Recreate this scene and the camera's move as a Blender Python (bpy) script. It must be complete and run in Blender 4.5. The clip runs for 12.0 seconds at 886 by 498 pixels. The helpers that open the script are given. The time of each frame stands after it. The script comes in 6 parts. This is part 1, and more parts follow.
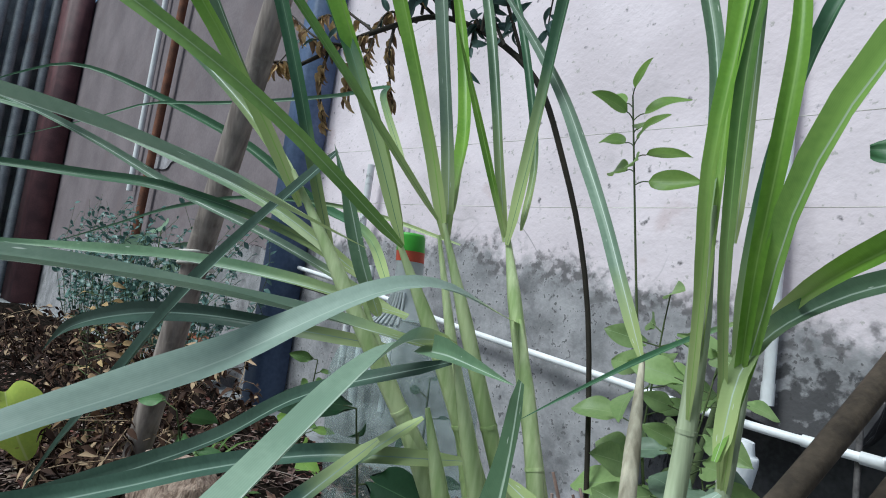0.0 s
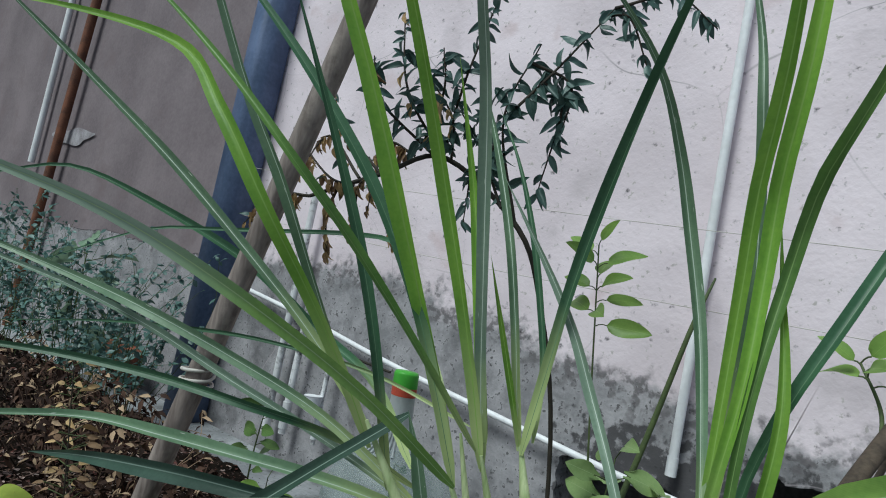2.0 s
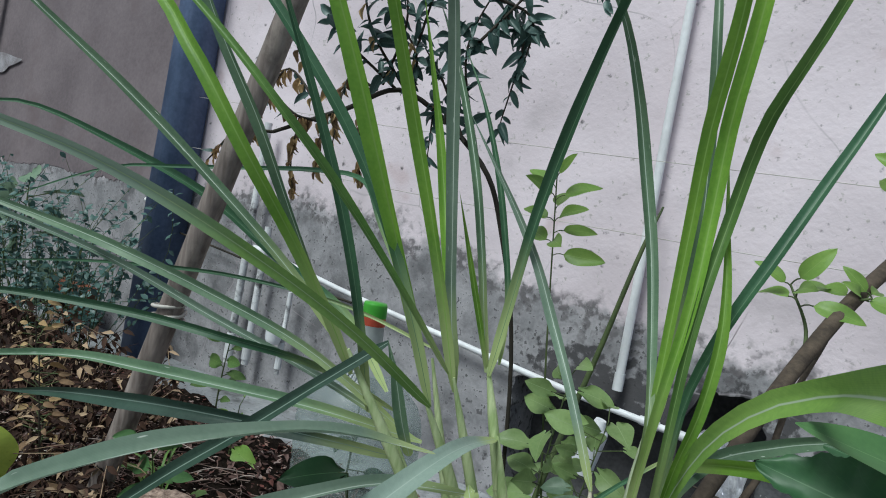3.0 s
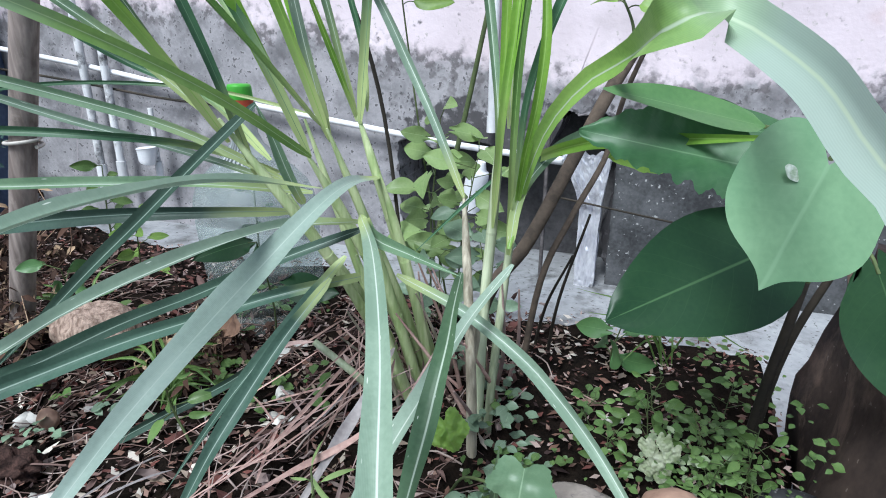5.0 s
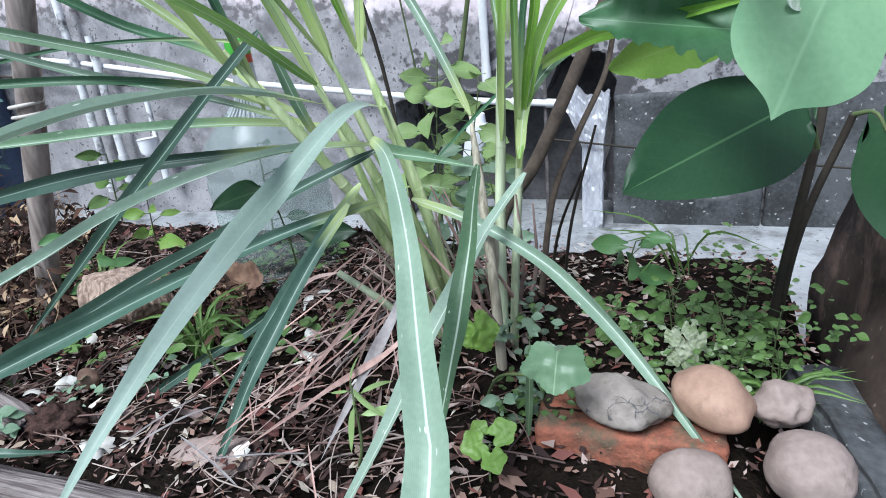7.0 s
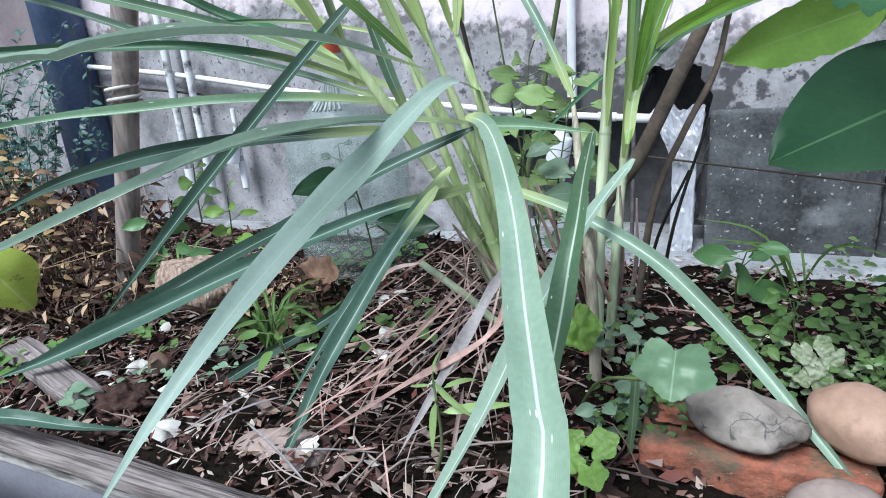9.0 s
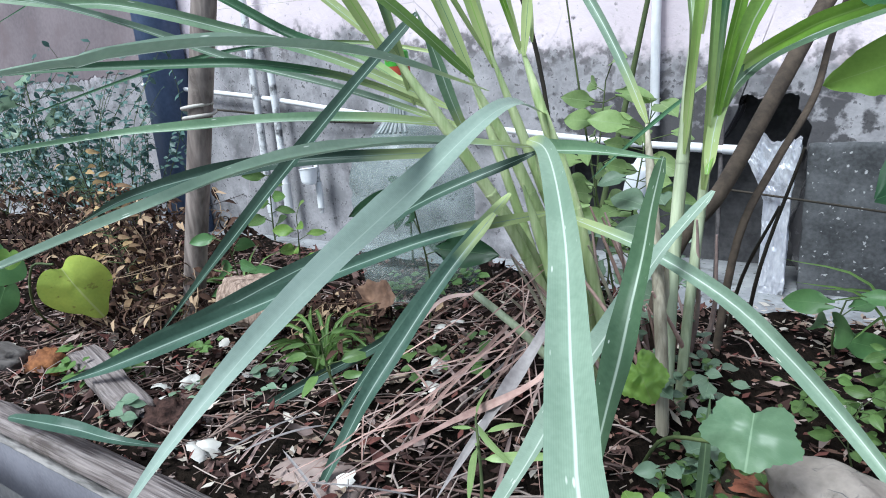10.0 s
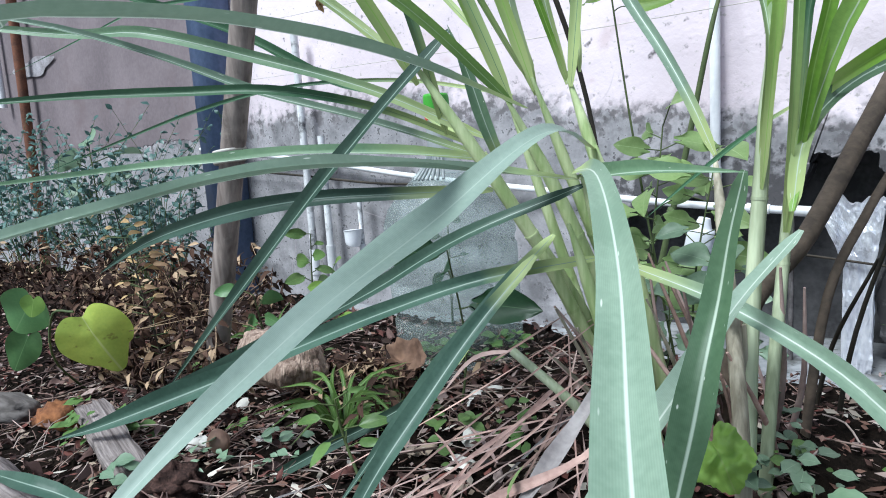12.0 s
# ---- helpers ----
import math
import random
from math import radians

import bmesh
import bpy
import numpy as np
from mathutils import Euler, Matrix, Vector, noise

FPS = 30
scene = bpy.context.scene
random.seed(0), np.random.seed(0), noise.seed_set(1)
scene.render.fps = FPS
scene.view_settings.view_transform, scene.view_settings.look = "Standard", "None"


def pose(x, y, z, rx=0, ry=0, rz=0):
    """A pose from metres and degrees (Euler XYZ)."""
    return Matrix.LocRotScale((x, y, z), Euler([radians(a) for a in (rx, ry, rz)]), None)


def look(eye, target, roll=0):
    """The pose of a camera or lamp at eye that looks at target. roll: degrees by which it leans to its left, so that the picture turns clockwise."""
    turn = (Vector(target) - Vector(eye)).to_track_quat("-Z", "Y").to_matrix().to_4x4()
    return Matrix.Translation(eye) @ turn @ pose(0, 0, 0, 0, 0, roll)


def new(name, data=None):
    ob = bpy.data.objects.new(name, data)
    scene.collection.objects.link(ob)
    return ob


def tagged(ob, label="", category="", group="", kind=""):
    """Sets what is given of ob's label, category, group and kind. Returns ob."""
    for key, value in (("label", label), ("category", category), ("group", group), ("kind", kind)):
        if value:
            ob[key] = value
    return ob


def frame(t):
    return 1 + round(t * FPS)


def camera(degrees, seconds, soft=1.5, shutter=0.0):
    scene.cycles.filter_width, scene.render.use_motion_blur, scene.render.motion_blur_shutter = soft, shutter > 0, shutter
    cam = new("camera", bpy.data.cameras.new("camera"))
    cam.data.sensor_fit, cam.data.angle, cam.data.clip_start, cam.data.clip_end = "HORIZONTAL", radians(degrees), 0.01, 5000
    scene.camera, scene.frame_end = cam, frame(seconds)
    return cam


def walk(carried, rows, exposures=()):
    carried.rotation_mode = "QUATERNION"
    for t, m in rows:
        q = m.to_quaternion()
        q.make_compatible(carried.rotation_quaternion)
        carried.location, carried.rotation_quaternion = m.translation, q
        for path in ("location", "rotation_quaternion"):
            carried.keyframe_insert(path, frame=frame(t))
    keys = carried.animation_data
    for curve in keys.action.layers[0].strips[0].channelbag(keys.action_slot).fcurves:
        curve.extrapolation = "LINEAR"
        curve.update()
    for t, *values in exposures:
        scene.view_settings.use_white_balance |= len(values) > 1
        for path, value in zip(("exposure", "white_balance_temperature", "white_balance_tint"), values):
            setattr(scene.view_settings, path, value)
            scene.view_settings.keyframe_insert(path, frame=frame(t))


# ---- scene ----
cam = camera(71.98, 12.0, soft=1.0)
ROWS = [
    (0, pose(0.4515, -1.4518, 0.5282, 95.78, -7.87, 45.70)),
    (0.5, pose(0.4217, -1.5169, 0.6132, 96.61, -9.19, 41.60)),
    (1, pose(0.4216, -1.5756, 0.6725, 96.81, -10.39, 37.54)),
    (1.5, pose(0.4272, -1.6300, 0.7259, 97.54, -11.51, 35.00)),
    (2, pose(0.4061, -1.6615, 0.7512, 94.42, -11.42, 36.34)),
    (2.5, pose(0.4081, -1.6855, 0.7575, 92.61, -12.21, 34.44)),
    (3, pose(0.4054, -1.7003, 0.7539, 88.63, -10.45, 31.78)),
    (3.5, pose(0.4077, -1.7045, 0.7351, 83.22, -6.79, 29.40)),
    (3.7, pose(0.4114, -1.7105, 0.7339, 80.52, -6.65, 28.38)),
    (5.3, pose(0.4684, -1.7766, 0.7036, 68.49, 0.61, 18.44)),
    (5.5, pose(0.4699, -1.7929, 0.6937, 68.13, 2.13, 19.11)),
    (6, pose(0.4717, -1.8045, 0.6834, 68.17, 3.27, 18.06)),
    (6.5, pose(0.4742, -1.8054, 0.6681, 68.13, 4.11, 17.17)),
    (6.7, pose(0.4682, -1.8019, 0.6562, 67.98, 4.90, 17.54)),
    (8.3, pose(0.4368, -1.7985, 0.6227, 70.60, 3.82, 20.82)),
    (8.5, pose(0.4258, -1.7917, 0.6002, 70.67, 4.18, 22.13)),
    (9, pose(0.4103, -1.7770, 0.5782, 71.95, 4.57, 24.45)),
    (9.5, pose(0.4179, -1.7551, 0.5772, 72.73, 3.85, 27.04)),
    (10, pose(0.4133, -1.7306, 0.5674, 75.01, 3.99, 32.11)),
    (10.5, pose(0.4150, -1.7023, 0.5585, 77.92, 3.15, 34.59)),
    (11, pose(0.4101, -1.6799, 0.5457, 80.03, 4.39, 36.70)),
    (11.5, pose(0.3867, -1.6623, 0.5221, 81.37, 4.08, 38.21)),
    (12, pose(0.3838, -1.6566, 0.5201, 82.17, 3.69, 37.03)),
]
walk(cam, ROWS, exposures=[(0, 0.50, 5600, -4), (0.7, 0.26, 5700, -5), (1.5, 0.16, 5700, -5), (3.5, 0.27, 5750, -2), (5.5, 1.14, 5500, 4), (8.5, 1.15, 5450, 2), (12, 1.06, 5520, 1)])

# ---------------------------------------------------------------- light
world = bpy.data.worlds.new("overcast_sky")
scene.world = world
world.use_nodes = True
wn = world.node_tree.nodes
sky = wn.new("ShaderNodeTexSky")
sky.sky_type, sky.sun_disc = "NISHITA", False
sky.sun_elevation, sky.sun_rotation = radians(53), radians(193)
sky.air_density, sky.dust_density = 1.0, 4.0
world.node_tree.links.new(sky.outputs[0], wn["Background"].inputs[0])
wn["Background"].inputs[1].default_value = 0.064
sun_data = bpy.data.lights.new("sun", "SUN")
sun_data.energy, sun_data.angle, sun_data.color = 2.35, radians(22), (1.0, 0.96, 0.92)
sun = new("sun", sun_data)
sun.matrix_world = look((-0.5, -2.2, 3.0), (0, 0, 0))


# ---------------------------------------------------------------- materials
def mat(name, base, second=None, rough=0.7, scale=12.0, fine=140.0, bump=0.25, metal=0.0, stain=None, stain_scale=2.5,
        stain_at=0.6, trans=0.0, dist=0.004, spec=0.22, stretch=None, vary=0.12, speck=None, speck_scale=90.0, speck_at=0.62):
    """Two scales of noise between base and second, an optional third colour in blotches, fine relief."""
    m = bpy.data.materials.new(name)
    m.use_nodes = True
    n, ln = m.node_tree.nodes, m.node_tree.links
    b = n["Principled BSDF"]
    geo = n.new("ShaderNodeTexCoord")
    a = n.new("ShaderNodeTexNoise")
    a.inputs["Scale"].default_value, a.inputs["Detail"].default_value = scale, 6
    f = n.new("ShaderNodeTexNoise")
    f.inputs["Scale"].default_value, f.inputs["Detail"].default_value = fine, 4
    place = geo.outputs["Object"]
    if stretch:
        mp = n.new("ShaderNodeMapping")
        mp.inputs["Scale"].default_value = stretch
        ln.new(place, mp.inputs[0])
        place = mp.outputs[0]
    ln.new(place, a.inputs["Vector"])
    ln.new(place, f.inputs["Vector"])
    s = second or tuple(c * 0.7 for c in base)
    ramp = n.new("ShaderNodeValToRGB")
    ramp.color_ramp.elements[0].position, ramp.color_ramp.elements[1].position = 0.35, 0.68
    ramp.color_ramp.elements[0].color, ramp.color_ramp.elements[1].color = (*s, 1), (*base, 1)
    mixf = n.new("ShaderNodeMath")
    mixf.operation, mixf.use_clamp = "MULTIPLY_ADD", True
    ln.new(f.outputs[0], mixf.inputs[0])
    mixf.inputs[1].default_value = 0.45
    sub = n.new("ShaderNodeMath")
    sub.operation = "SUBTRACT"
    ln.new(a.outputs[0], sub.inputs[0])
    sub.inputs[1].default_value = 0.22
    ln.new(sub.outputs[0], mixf.inputs[2])
    ln.new(mixf.outputs[0], ramp.inputs[0])
    out = ramp.outputs[0]
    if stain:
        st = n.new("ShaderNodeTexNoise")
        st.inputs["Scale"].default_value, st.inputs["Detail"].default_value, st.inputs["Roughness"].default_value = stain_scale, 8, 0.65
        ln.new(geo.outputs["Object"], st.inputs["Vector"])
        sr = n.new("ShaderNodeValToRGB")
        sr.color_ramp.elements[0].position, sr.color_ramp.elements[1].position = stain_at - 0.06, stain_at + 0.08
        ln.new(st.outputs[0], sr.inputs[0])
        mx = n.new("ShaderNodeMix")
        mx.data_type = "RGBA"
        ln.new(sr.outputs[0], mx.inputs[0])
        ln.new(out, mx.inputs[6])
        mx.inputs[7].default_value = (*stain, 1)
        out = mx.outputs[2]
    if speck:
        sp = n.new("ShaderNodeTexNoise")
        sp.inputs["Scale"].default_value, sp.inputs["Detail"].default_value = speck_scale, 3
        ln.new(geo.outputs["Object"], sp.inputs["Vector"])
        sk_ = n.new("ShaderNodeMapRange")
        sk_.inputs["From Min"].default_value, sk_.inputs["From Max"].default_value = speck_at, speck_at + 0.05
        ln.new(sp.outputs[0], sk_.inputs["Value"])
        ms_ = n.new("ShaderNodeMix")
        ms_.data_type = "RGBA"
        ln.new(sk_.outputs[0], ms_.inputs[0])
        ln.new(out, ms_.inputs[6])
        ms_.inputs[7].default_value = (*speck, 1)
        out = ms_.outputs[2]
    info = n.new("ShaderNodeObjectInfo")
    hsv = n.new("ShaderNodeHueSaturation")
    var = n.new("ShaderNodeMapRange")
    var.inputs["To Min"].default_value, var.inputs["To Max"].default_value = 1 - vary, 1 + vary
    ln.new(info.outputs["Random"], var.inputs["Value"])
    ln.new(var.outputs[0], hsv.inputs["Value"])
    ln.new(out, hsv.inputs["Color"])
    ln.new(hsv.outputs[0], b.inputs["Base Color"])
    b.inputs["Roughness"].default_value, b.inputs["Metallic"].default_value = rough, metal
    b.inputs["Specular IOR Level"].default_value = spec
    bp = n.new("ShaderNodeBump")
    bp.inputs["Strength"].default_value, bp.inputs["Distance"].default_value = bump, dist
    ln.new(mixf.outputs[0], bp.inputs["Height"])
    ln.new(bp.outputs[0], b.inputs["Normal"])
    if trans:
        tr = n.new("ShaderNodeBsdfTranslucent")
        ln.new(hsv.outputs[0], tr.inputs["Color"])
        ms = n.new("ShaderNodeMixShader")
        ms.inputs[0].default_value = trans
        ln.new(b.outputs[0], ms.inputs[1])
        ln.new(tr.outputs[0], ms.inputs[2])
        ln.new(ms.outputs[0], n["Material Output"].inputs[0])
    return m


def blade_mat(name, base, second, rib, rib_width=0.07, rough=0.45, trans=0.3, ribs=26.0, flecks=False, end=None, sheath=(0.40, 0.48, 0.20), reach=0.24):
    """A grass blade: u across, v along; pale midrib, fine long veins, slight mottling, some light through it."""
    m = mat(name, base, second, rough=rough, scale=14, fine=220, bump=0.12, trans=trans, dist=0.001, spec=0.35, vary=0.22)
    n, ln = m.node_tree.nodes, m.node_tree.links
    hsv = [x for x in n if x.bl_idname == "ShaderNodeHueSaturation"][0]
    uv = n.new("ShaderNodeUVMap")
    sep = n.new("ShaderNodeSeparateXYZ")
    ln.new(uv.outputs[0], sep.inputs[0])
    d = n.new("ShaderNodeMath")
    d.operation = "SUBTRACT"
    ln.new(sep.outputs[0], d.inputs[0])
    d.inputs[1].default_value = 0.5
    ab = n.new("ShaderNodeMath")
    ab.operation = "ABSOLUTE"
    ln.new(d.outputs[0], ab.inputs[0])
    r = n.new("ShaderNodeMapRange")
    r.inputs["From Min"].default_value, r.inputs["From Max"].default_value = rib_width, rib_width * 0.35
    ln.new(ab.outputs[0], r.inputs["Value"])
    wv = n.new("ShaderNodeMath")
    wv.operation = "SINE"
    sc = n.new("ShaderNodeMath")
    sc.operation = "MULTIPLY"
    ln.new(sep.outputs[0], sc.inputs[0])
    sc.inputs[1].default_value = ribs * 6.28
    ln.new(sc.outputs[0], wv.inputs[0])
    dark = n.new("ShaderNodeMapRange")
    dark.inputs["From Min"].default_value, dark.inputs["From Max"].default_value = -1, 1
    dark.inputs["To Min"].default_value, dark.inputs["To Max"].default_value = 0.955, 1.035
    ln.new(wv.outputs[0], dark.inputs["Value"])
    mul = n.new("ShaderNodeVectorMath")
    mul.operation = "SCALE"
    tone = hsv.outputs[0]
    if end:
        # colour turning glaucous towards the end of the blade
        turn = n.new("ShaderNodeMapRange")
        turn.inputs["From Min"].default_value, turn.inputs["From Max"].default_value = 0.42, 0.58
        ln.new(sep.outputs[1], turn.inputs["Value"])
        to = n.new("ShaderNodeMix")
        to.data_type = "RGBA"
        ln.new(turn.outputs[0], to.inputs[0])
        ln.new(tone, to.inputs[6])
        to.inputs[7].default_value = (*end, 1)
        tone = to.outputs[2]
    if sheath:
        low = n.new("ShaderNodeMapRange")
        low.inputs["From Min"].default_value, low.inputs["From Max"].default_value = reach, 0.05
        ln.new(sep.outputs[1], low.inputs["Value"])
        wrap = n.new("ShaderNodeMix")
        wrap.data_type = "RGBA"
        ln.new(low.outputs[0], wrap.inputs[0])
        ln.new(tone, wrap.inputs[6])
        wrap.inputs[7].default_value = (*sheath, 1)
        tone = wrap.outputs[2]
    ln.new(tone, mul.inputs[0])
    ln.new(dark.outputs[0], mul.inputs["Scale"])
    mx = n.new("ShaderNodeMix")
    mx.data_type = "RGBA"
    ln.new(r.outputs[0], mx.inputs[0])
    ln.new(mul.outputs[0], mx.inputs[6])
    mx.inputs[7].default_value = (*rib, 1)
    if flecks:
        # pale feeding marks, long along the blade
        mp = n.new("ShaderNodeMapping")
        mp.inputs["Scale"].default_value = (9, 38, 1)
        ln.new(uv.outputs[0], mp.inputs[0])
        vo = n.new("ShaderNodeTexVoronoi")
        vo.inputs["Scale"].default_value = 1.0
        ln.new(mp.outputs[0], vo.inputs["Vector"])
        sel = n.new("ShaderNodeSeparateColor")
        ln.new(vo.outputs["Color"], sel.inputs[0])
        near = n.new("ShaderNodeMapRange")
        near.inputs["From Min"].default_value, near.inputs["From Max"].default_value = 0.24, 0.12
        ln.new(vo.outputs["Distance"], near.inputs["Value"])
        pick = n.new("ShaderNodeMath")
        pick.operation = "GREATER_THAN"
        ln.new(sel.outputs[0], pick.inputs[0])
        pick.inputs[1].default_value = 0.90
        both = n.new("ShaderNodeMath")
        both.operation = "MULTIPLY"
        ln.new(near.outputs[0], both.inputs[0])
        ln.new(pick.outputs[0], both.inputs[1])
        mx2 = n.new("ShaderNodeMix")
        mx2.data_type = "RGBA"
        ln.new(both.outputs[0], mx2.inputs[0])
        ln.new(mx.outputs[2], mx2.inputs[6])
        mx2.inputs[7].default_value = (0.62, 0.66, 0.58, 1)
        mx = mx2
    ln.new(mx.outputs[2], n["Principled BSDF"].inputs["Base Color"])
    for x in n:
        if x.bl_idname == "ShaderNodeBsdfTranslucent":
            ln.new(mx.outputs[2], x.inputs["Color"])
    return m


WALL = mat("plastered_concrete", (0.36, 0.345, 0.36), (0.21, 0.205, 0.215), rough=0.95, scale=8, fine=75, bump=0.9, stain=(0.14, 0.135, 0.142), stain_at=0.585, stain_scale=5, speck=(0.12, 0.115, 0.12), speck_scale=75, speck_at=0.62)
wt, wl = WALL.node_tree.nodes, WALL.node_tree.links


def wall_math(op, a, c, clamp=False):
    m = wt.new("ShaderNodeMath")
    m.operation, m.use_clamp = op, clamp
    for k, v in enumerate((a, c)):
        if isinstance(v, (int, float)):
            m.inputs[k].default_value = v
        else:
            wl.new(v, m.inputs[k])
    return m.outputs[0]


def wall_noise(scale, detail):
    t = wt.new("ShaderNodeTexNoise")
    t.inputs["Scale"].default_value, t.inputs["Detail"].default_value = scale, detail
    wl.new(wall_co.outputs["Object"], t.inputs["Vector"])
    return t.outputs[0]


def wall_range(v, a, c, d, e):
    r = wt.new("ShaderNodeMapRange")
    r.interpolation_type = "SMOOTHSTEP"
    for k, x in zip(("From Min", "From Max", "To Min", "To Max"), (a, c, d, e)):
        r.inputs[k].default_value = x
    wl.new(v, r.inputs["Value"])
    return r.outputs[0]


def wall_mix(f, a, c):
    m = wt.new("ShaderNodeMix")
    m.data_type = "RGBA"
    wl.new(f, m.inputs[0])
    for k, v in ((6, a), (7, c)):
        if isinstance(v, tuple):
            m.inputs[k].default_value = (*v, 1)
        else:
            wl.new(v, m.inputs[k])
    return m.outputs[2]


# worn plaster coat: it ends unevenly and lower to the right of the pipe
wall_co = wt.new("ShaderNodeTexCoord")
wall_xyz = wt.new("ShaderNodeSeparateXYZ")
wl.new(wall_co.outputs["Object"], wall_xyz.inputs[0])
edge_z = wall_range(wall_xyz.outputs[0], -1.1, 0.0, 0.755, 0.585)
over = wall_math("SUBTRACT", wall_xyz.outputs[2], edge_z)
over = wall_math("ADD", over, wall_math("MULTIPLY", wall_math("SUBTRACT", wall_noise(4.5, 6), 0.5), 0.24))
over = wall_math("ADD", over, wall_math("MULTIPLY", wall_math("SUBTRACT", wall_noise(40, 5), 0.5), 0.11))
coat = wall_range(over, -0.025, 0.055, 0.0, 1.0)
smooth_coat = wall_mix(wall_range(wall_noise(2.2, 6), 0.35, 0.68, 0.0, 1.0), (0.595, 0.517, 0.552), (0.738, 0.648, 0.69))
smooth_coat = wall_mix(wall_range(wall_noise(3.6, 8), 0.57, 0.72, 0.0, 0.8), smooth_coat, (0.49, 0.43, 0.455))
smooth_coat = wall_mix(wall_range(wall_noise(60, 3), 0.64, 0.74, 0.0, 1.0), smooth_coat, (0.44, 0.40, 0.39))
smooth_coat = wall_mix(wall_range(wall_noise(5.0, 7), 0.60, 0.70, 0.0, 0.55), smooth_coat, (0.52, 0.40, 0.41))
wall_base = wt["Principled BSDF"].inputs["Base Color"]
coated = wall_mix(coat, wall_base.links[0].from_socket, smooth_coat)
# broken dark flakes where the coat ends
rim_near = wall_range(wall_math("ABSOLUTE", wall_math("ADD", over, 0.005), 0.0), 0.0, 0.085, 1.0, 0.0)
rim_flake = wall_range(wall_noise(38, 12), 0.47, 0.60, 0.0, 0.85)
wl.new(wall_mix(wall_math("MULTIPLY", rim_near, rim_flake), coated, (0.115, 0.105, 0.11)), wall_base)
BLOCK = mat("mossy_block", (0.10, 0.102, 0.107), (0.038, 0.039, 0.041), rough=0.95, scale=9, fine=110, bump=0.7, stain=(0.19, 0.193, 0.20), stain_at=0.64, stain_scale=5, speck=(0.34, 0.34, 0.34), speck_scale=70, speck_at=0.64)
PAVING = mat("cement_floor", (0.34, 0.345, 0.355), (0.23, 0.235, 0.245), rough=0.85, scale=7, fine=60, bump=0.6, stain=(0.12, 0.12, 0.12), stain_at=0.58, stain_scale=8, speck=(0.10, 0.10, 0.095), speck_scale=65, speck_at=0.63)
BLACK = mat("mottled_near_black", (0.10, 0.097, 0.10), (0.045, 0.044, 0.047), rough=0.95, scale=12, fine=80, bump=0.6, stain=(0.09, 0.088, 0.085), stain_at=0.66, stain_scale=14)
PVC = mat("white_plastic_pipe", (0.72, 0.72, 0.735), (0.58, 0.58, 0.59), rough=0.4, scale=6, fine=60, bump=0.05, stain=(0.5, 0.48, 0.45), stain_at=0.70)
PVC_WORN = mat("chipped_white_pipe", (0.74, 0.74, 0.75), (0.60, 0.60, 0.61), rough=0.5, scale=9, fine=60, bump=0.2, stain=(0.10, 0.095, 0.10), stain_at=0.56, stain_scale=17)
BLUE = mat("blue_paint", (0.115, 0.15, 0.25), (0.065, 0.092, 0.16), rough=0.5, scale=5, fine=60, bump=0.15, stain=(0.12, 0.13, 0.16), stain_at=0.66)
RUST = mat("rusty_steel", (0.20, 0.085, 0.05), (0.10, 0.05, 0.035), rough=0.85, scale=14, fine=120, bump=0.4)
WOOD = mat("weathered_wood", (0.175, 0.157, 0.147), (0.07, 0.061, 0.056), rough=0.85, scale=40, fine=160, bump=0.6, stretch=(0.12, 1, 1))
STAKE = mat("grey_brown_stake", (0.275, 0.232, 0.21), (0.125, 0.102, 0.092), rough=0.85, scale=60, fine=160, bump=0.6, stretch=(1, 1, 0.07), stain=(0.30, 0.26, 0.23), stain_at=0.62, stain_scale=9)


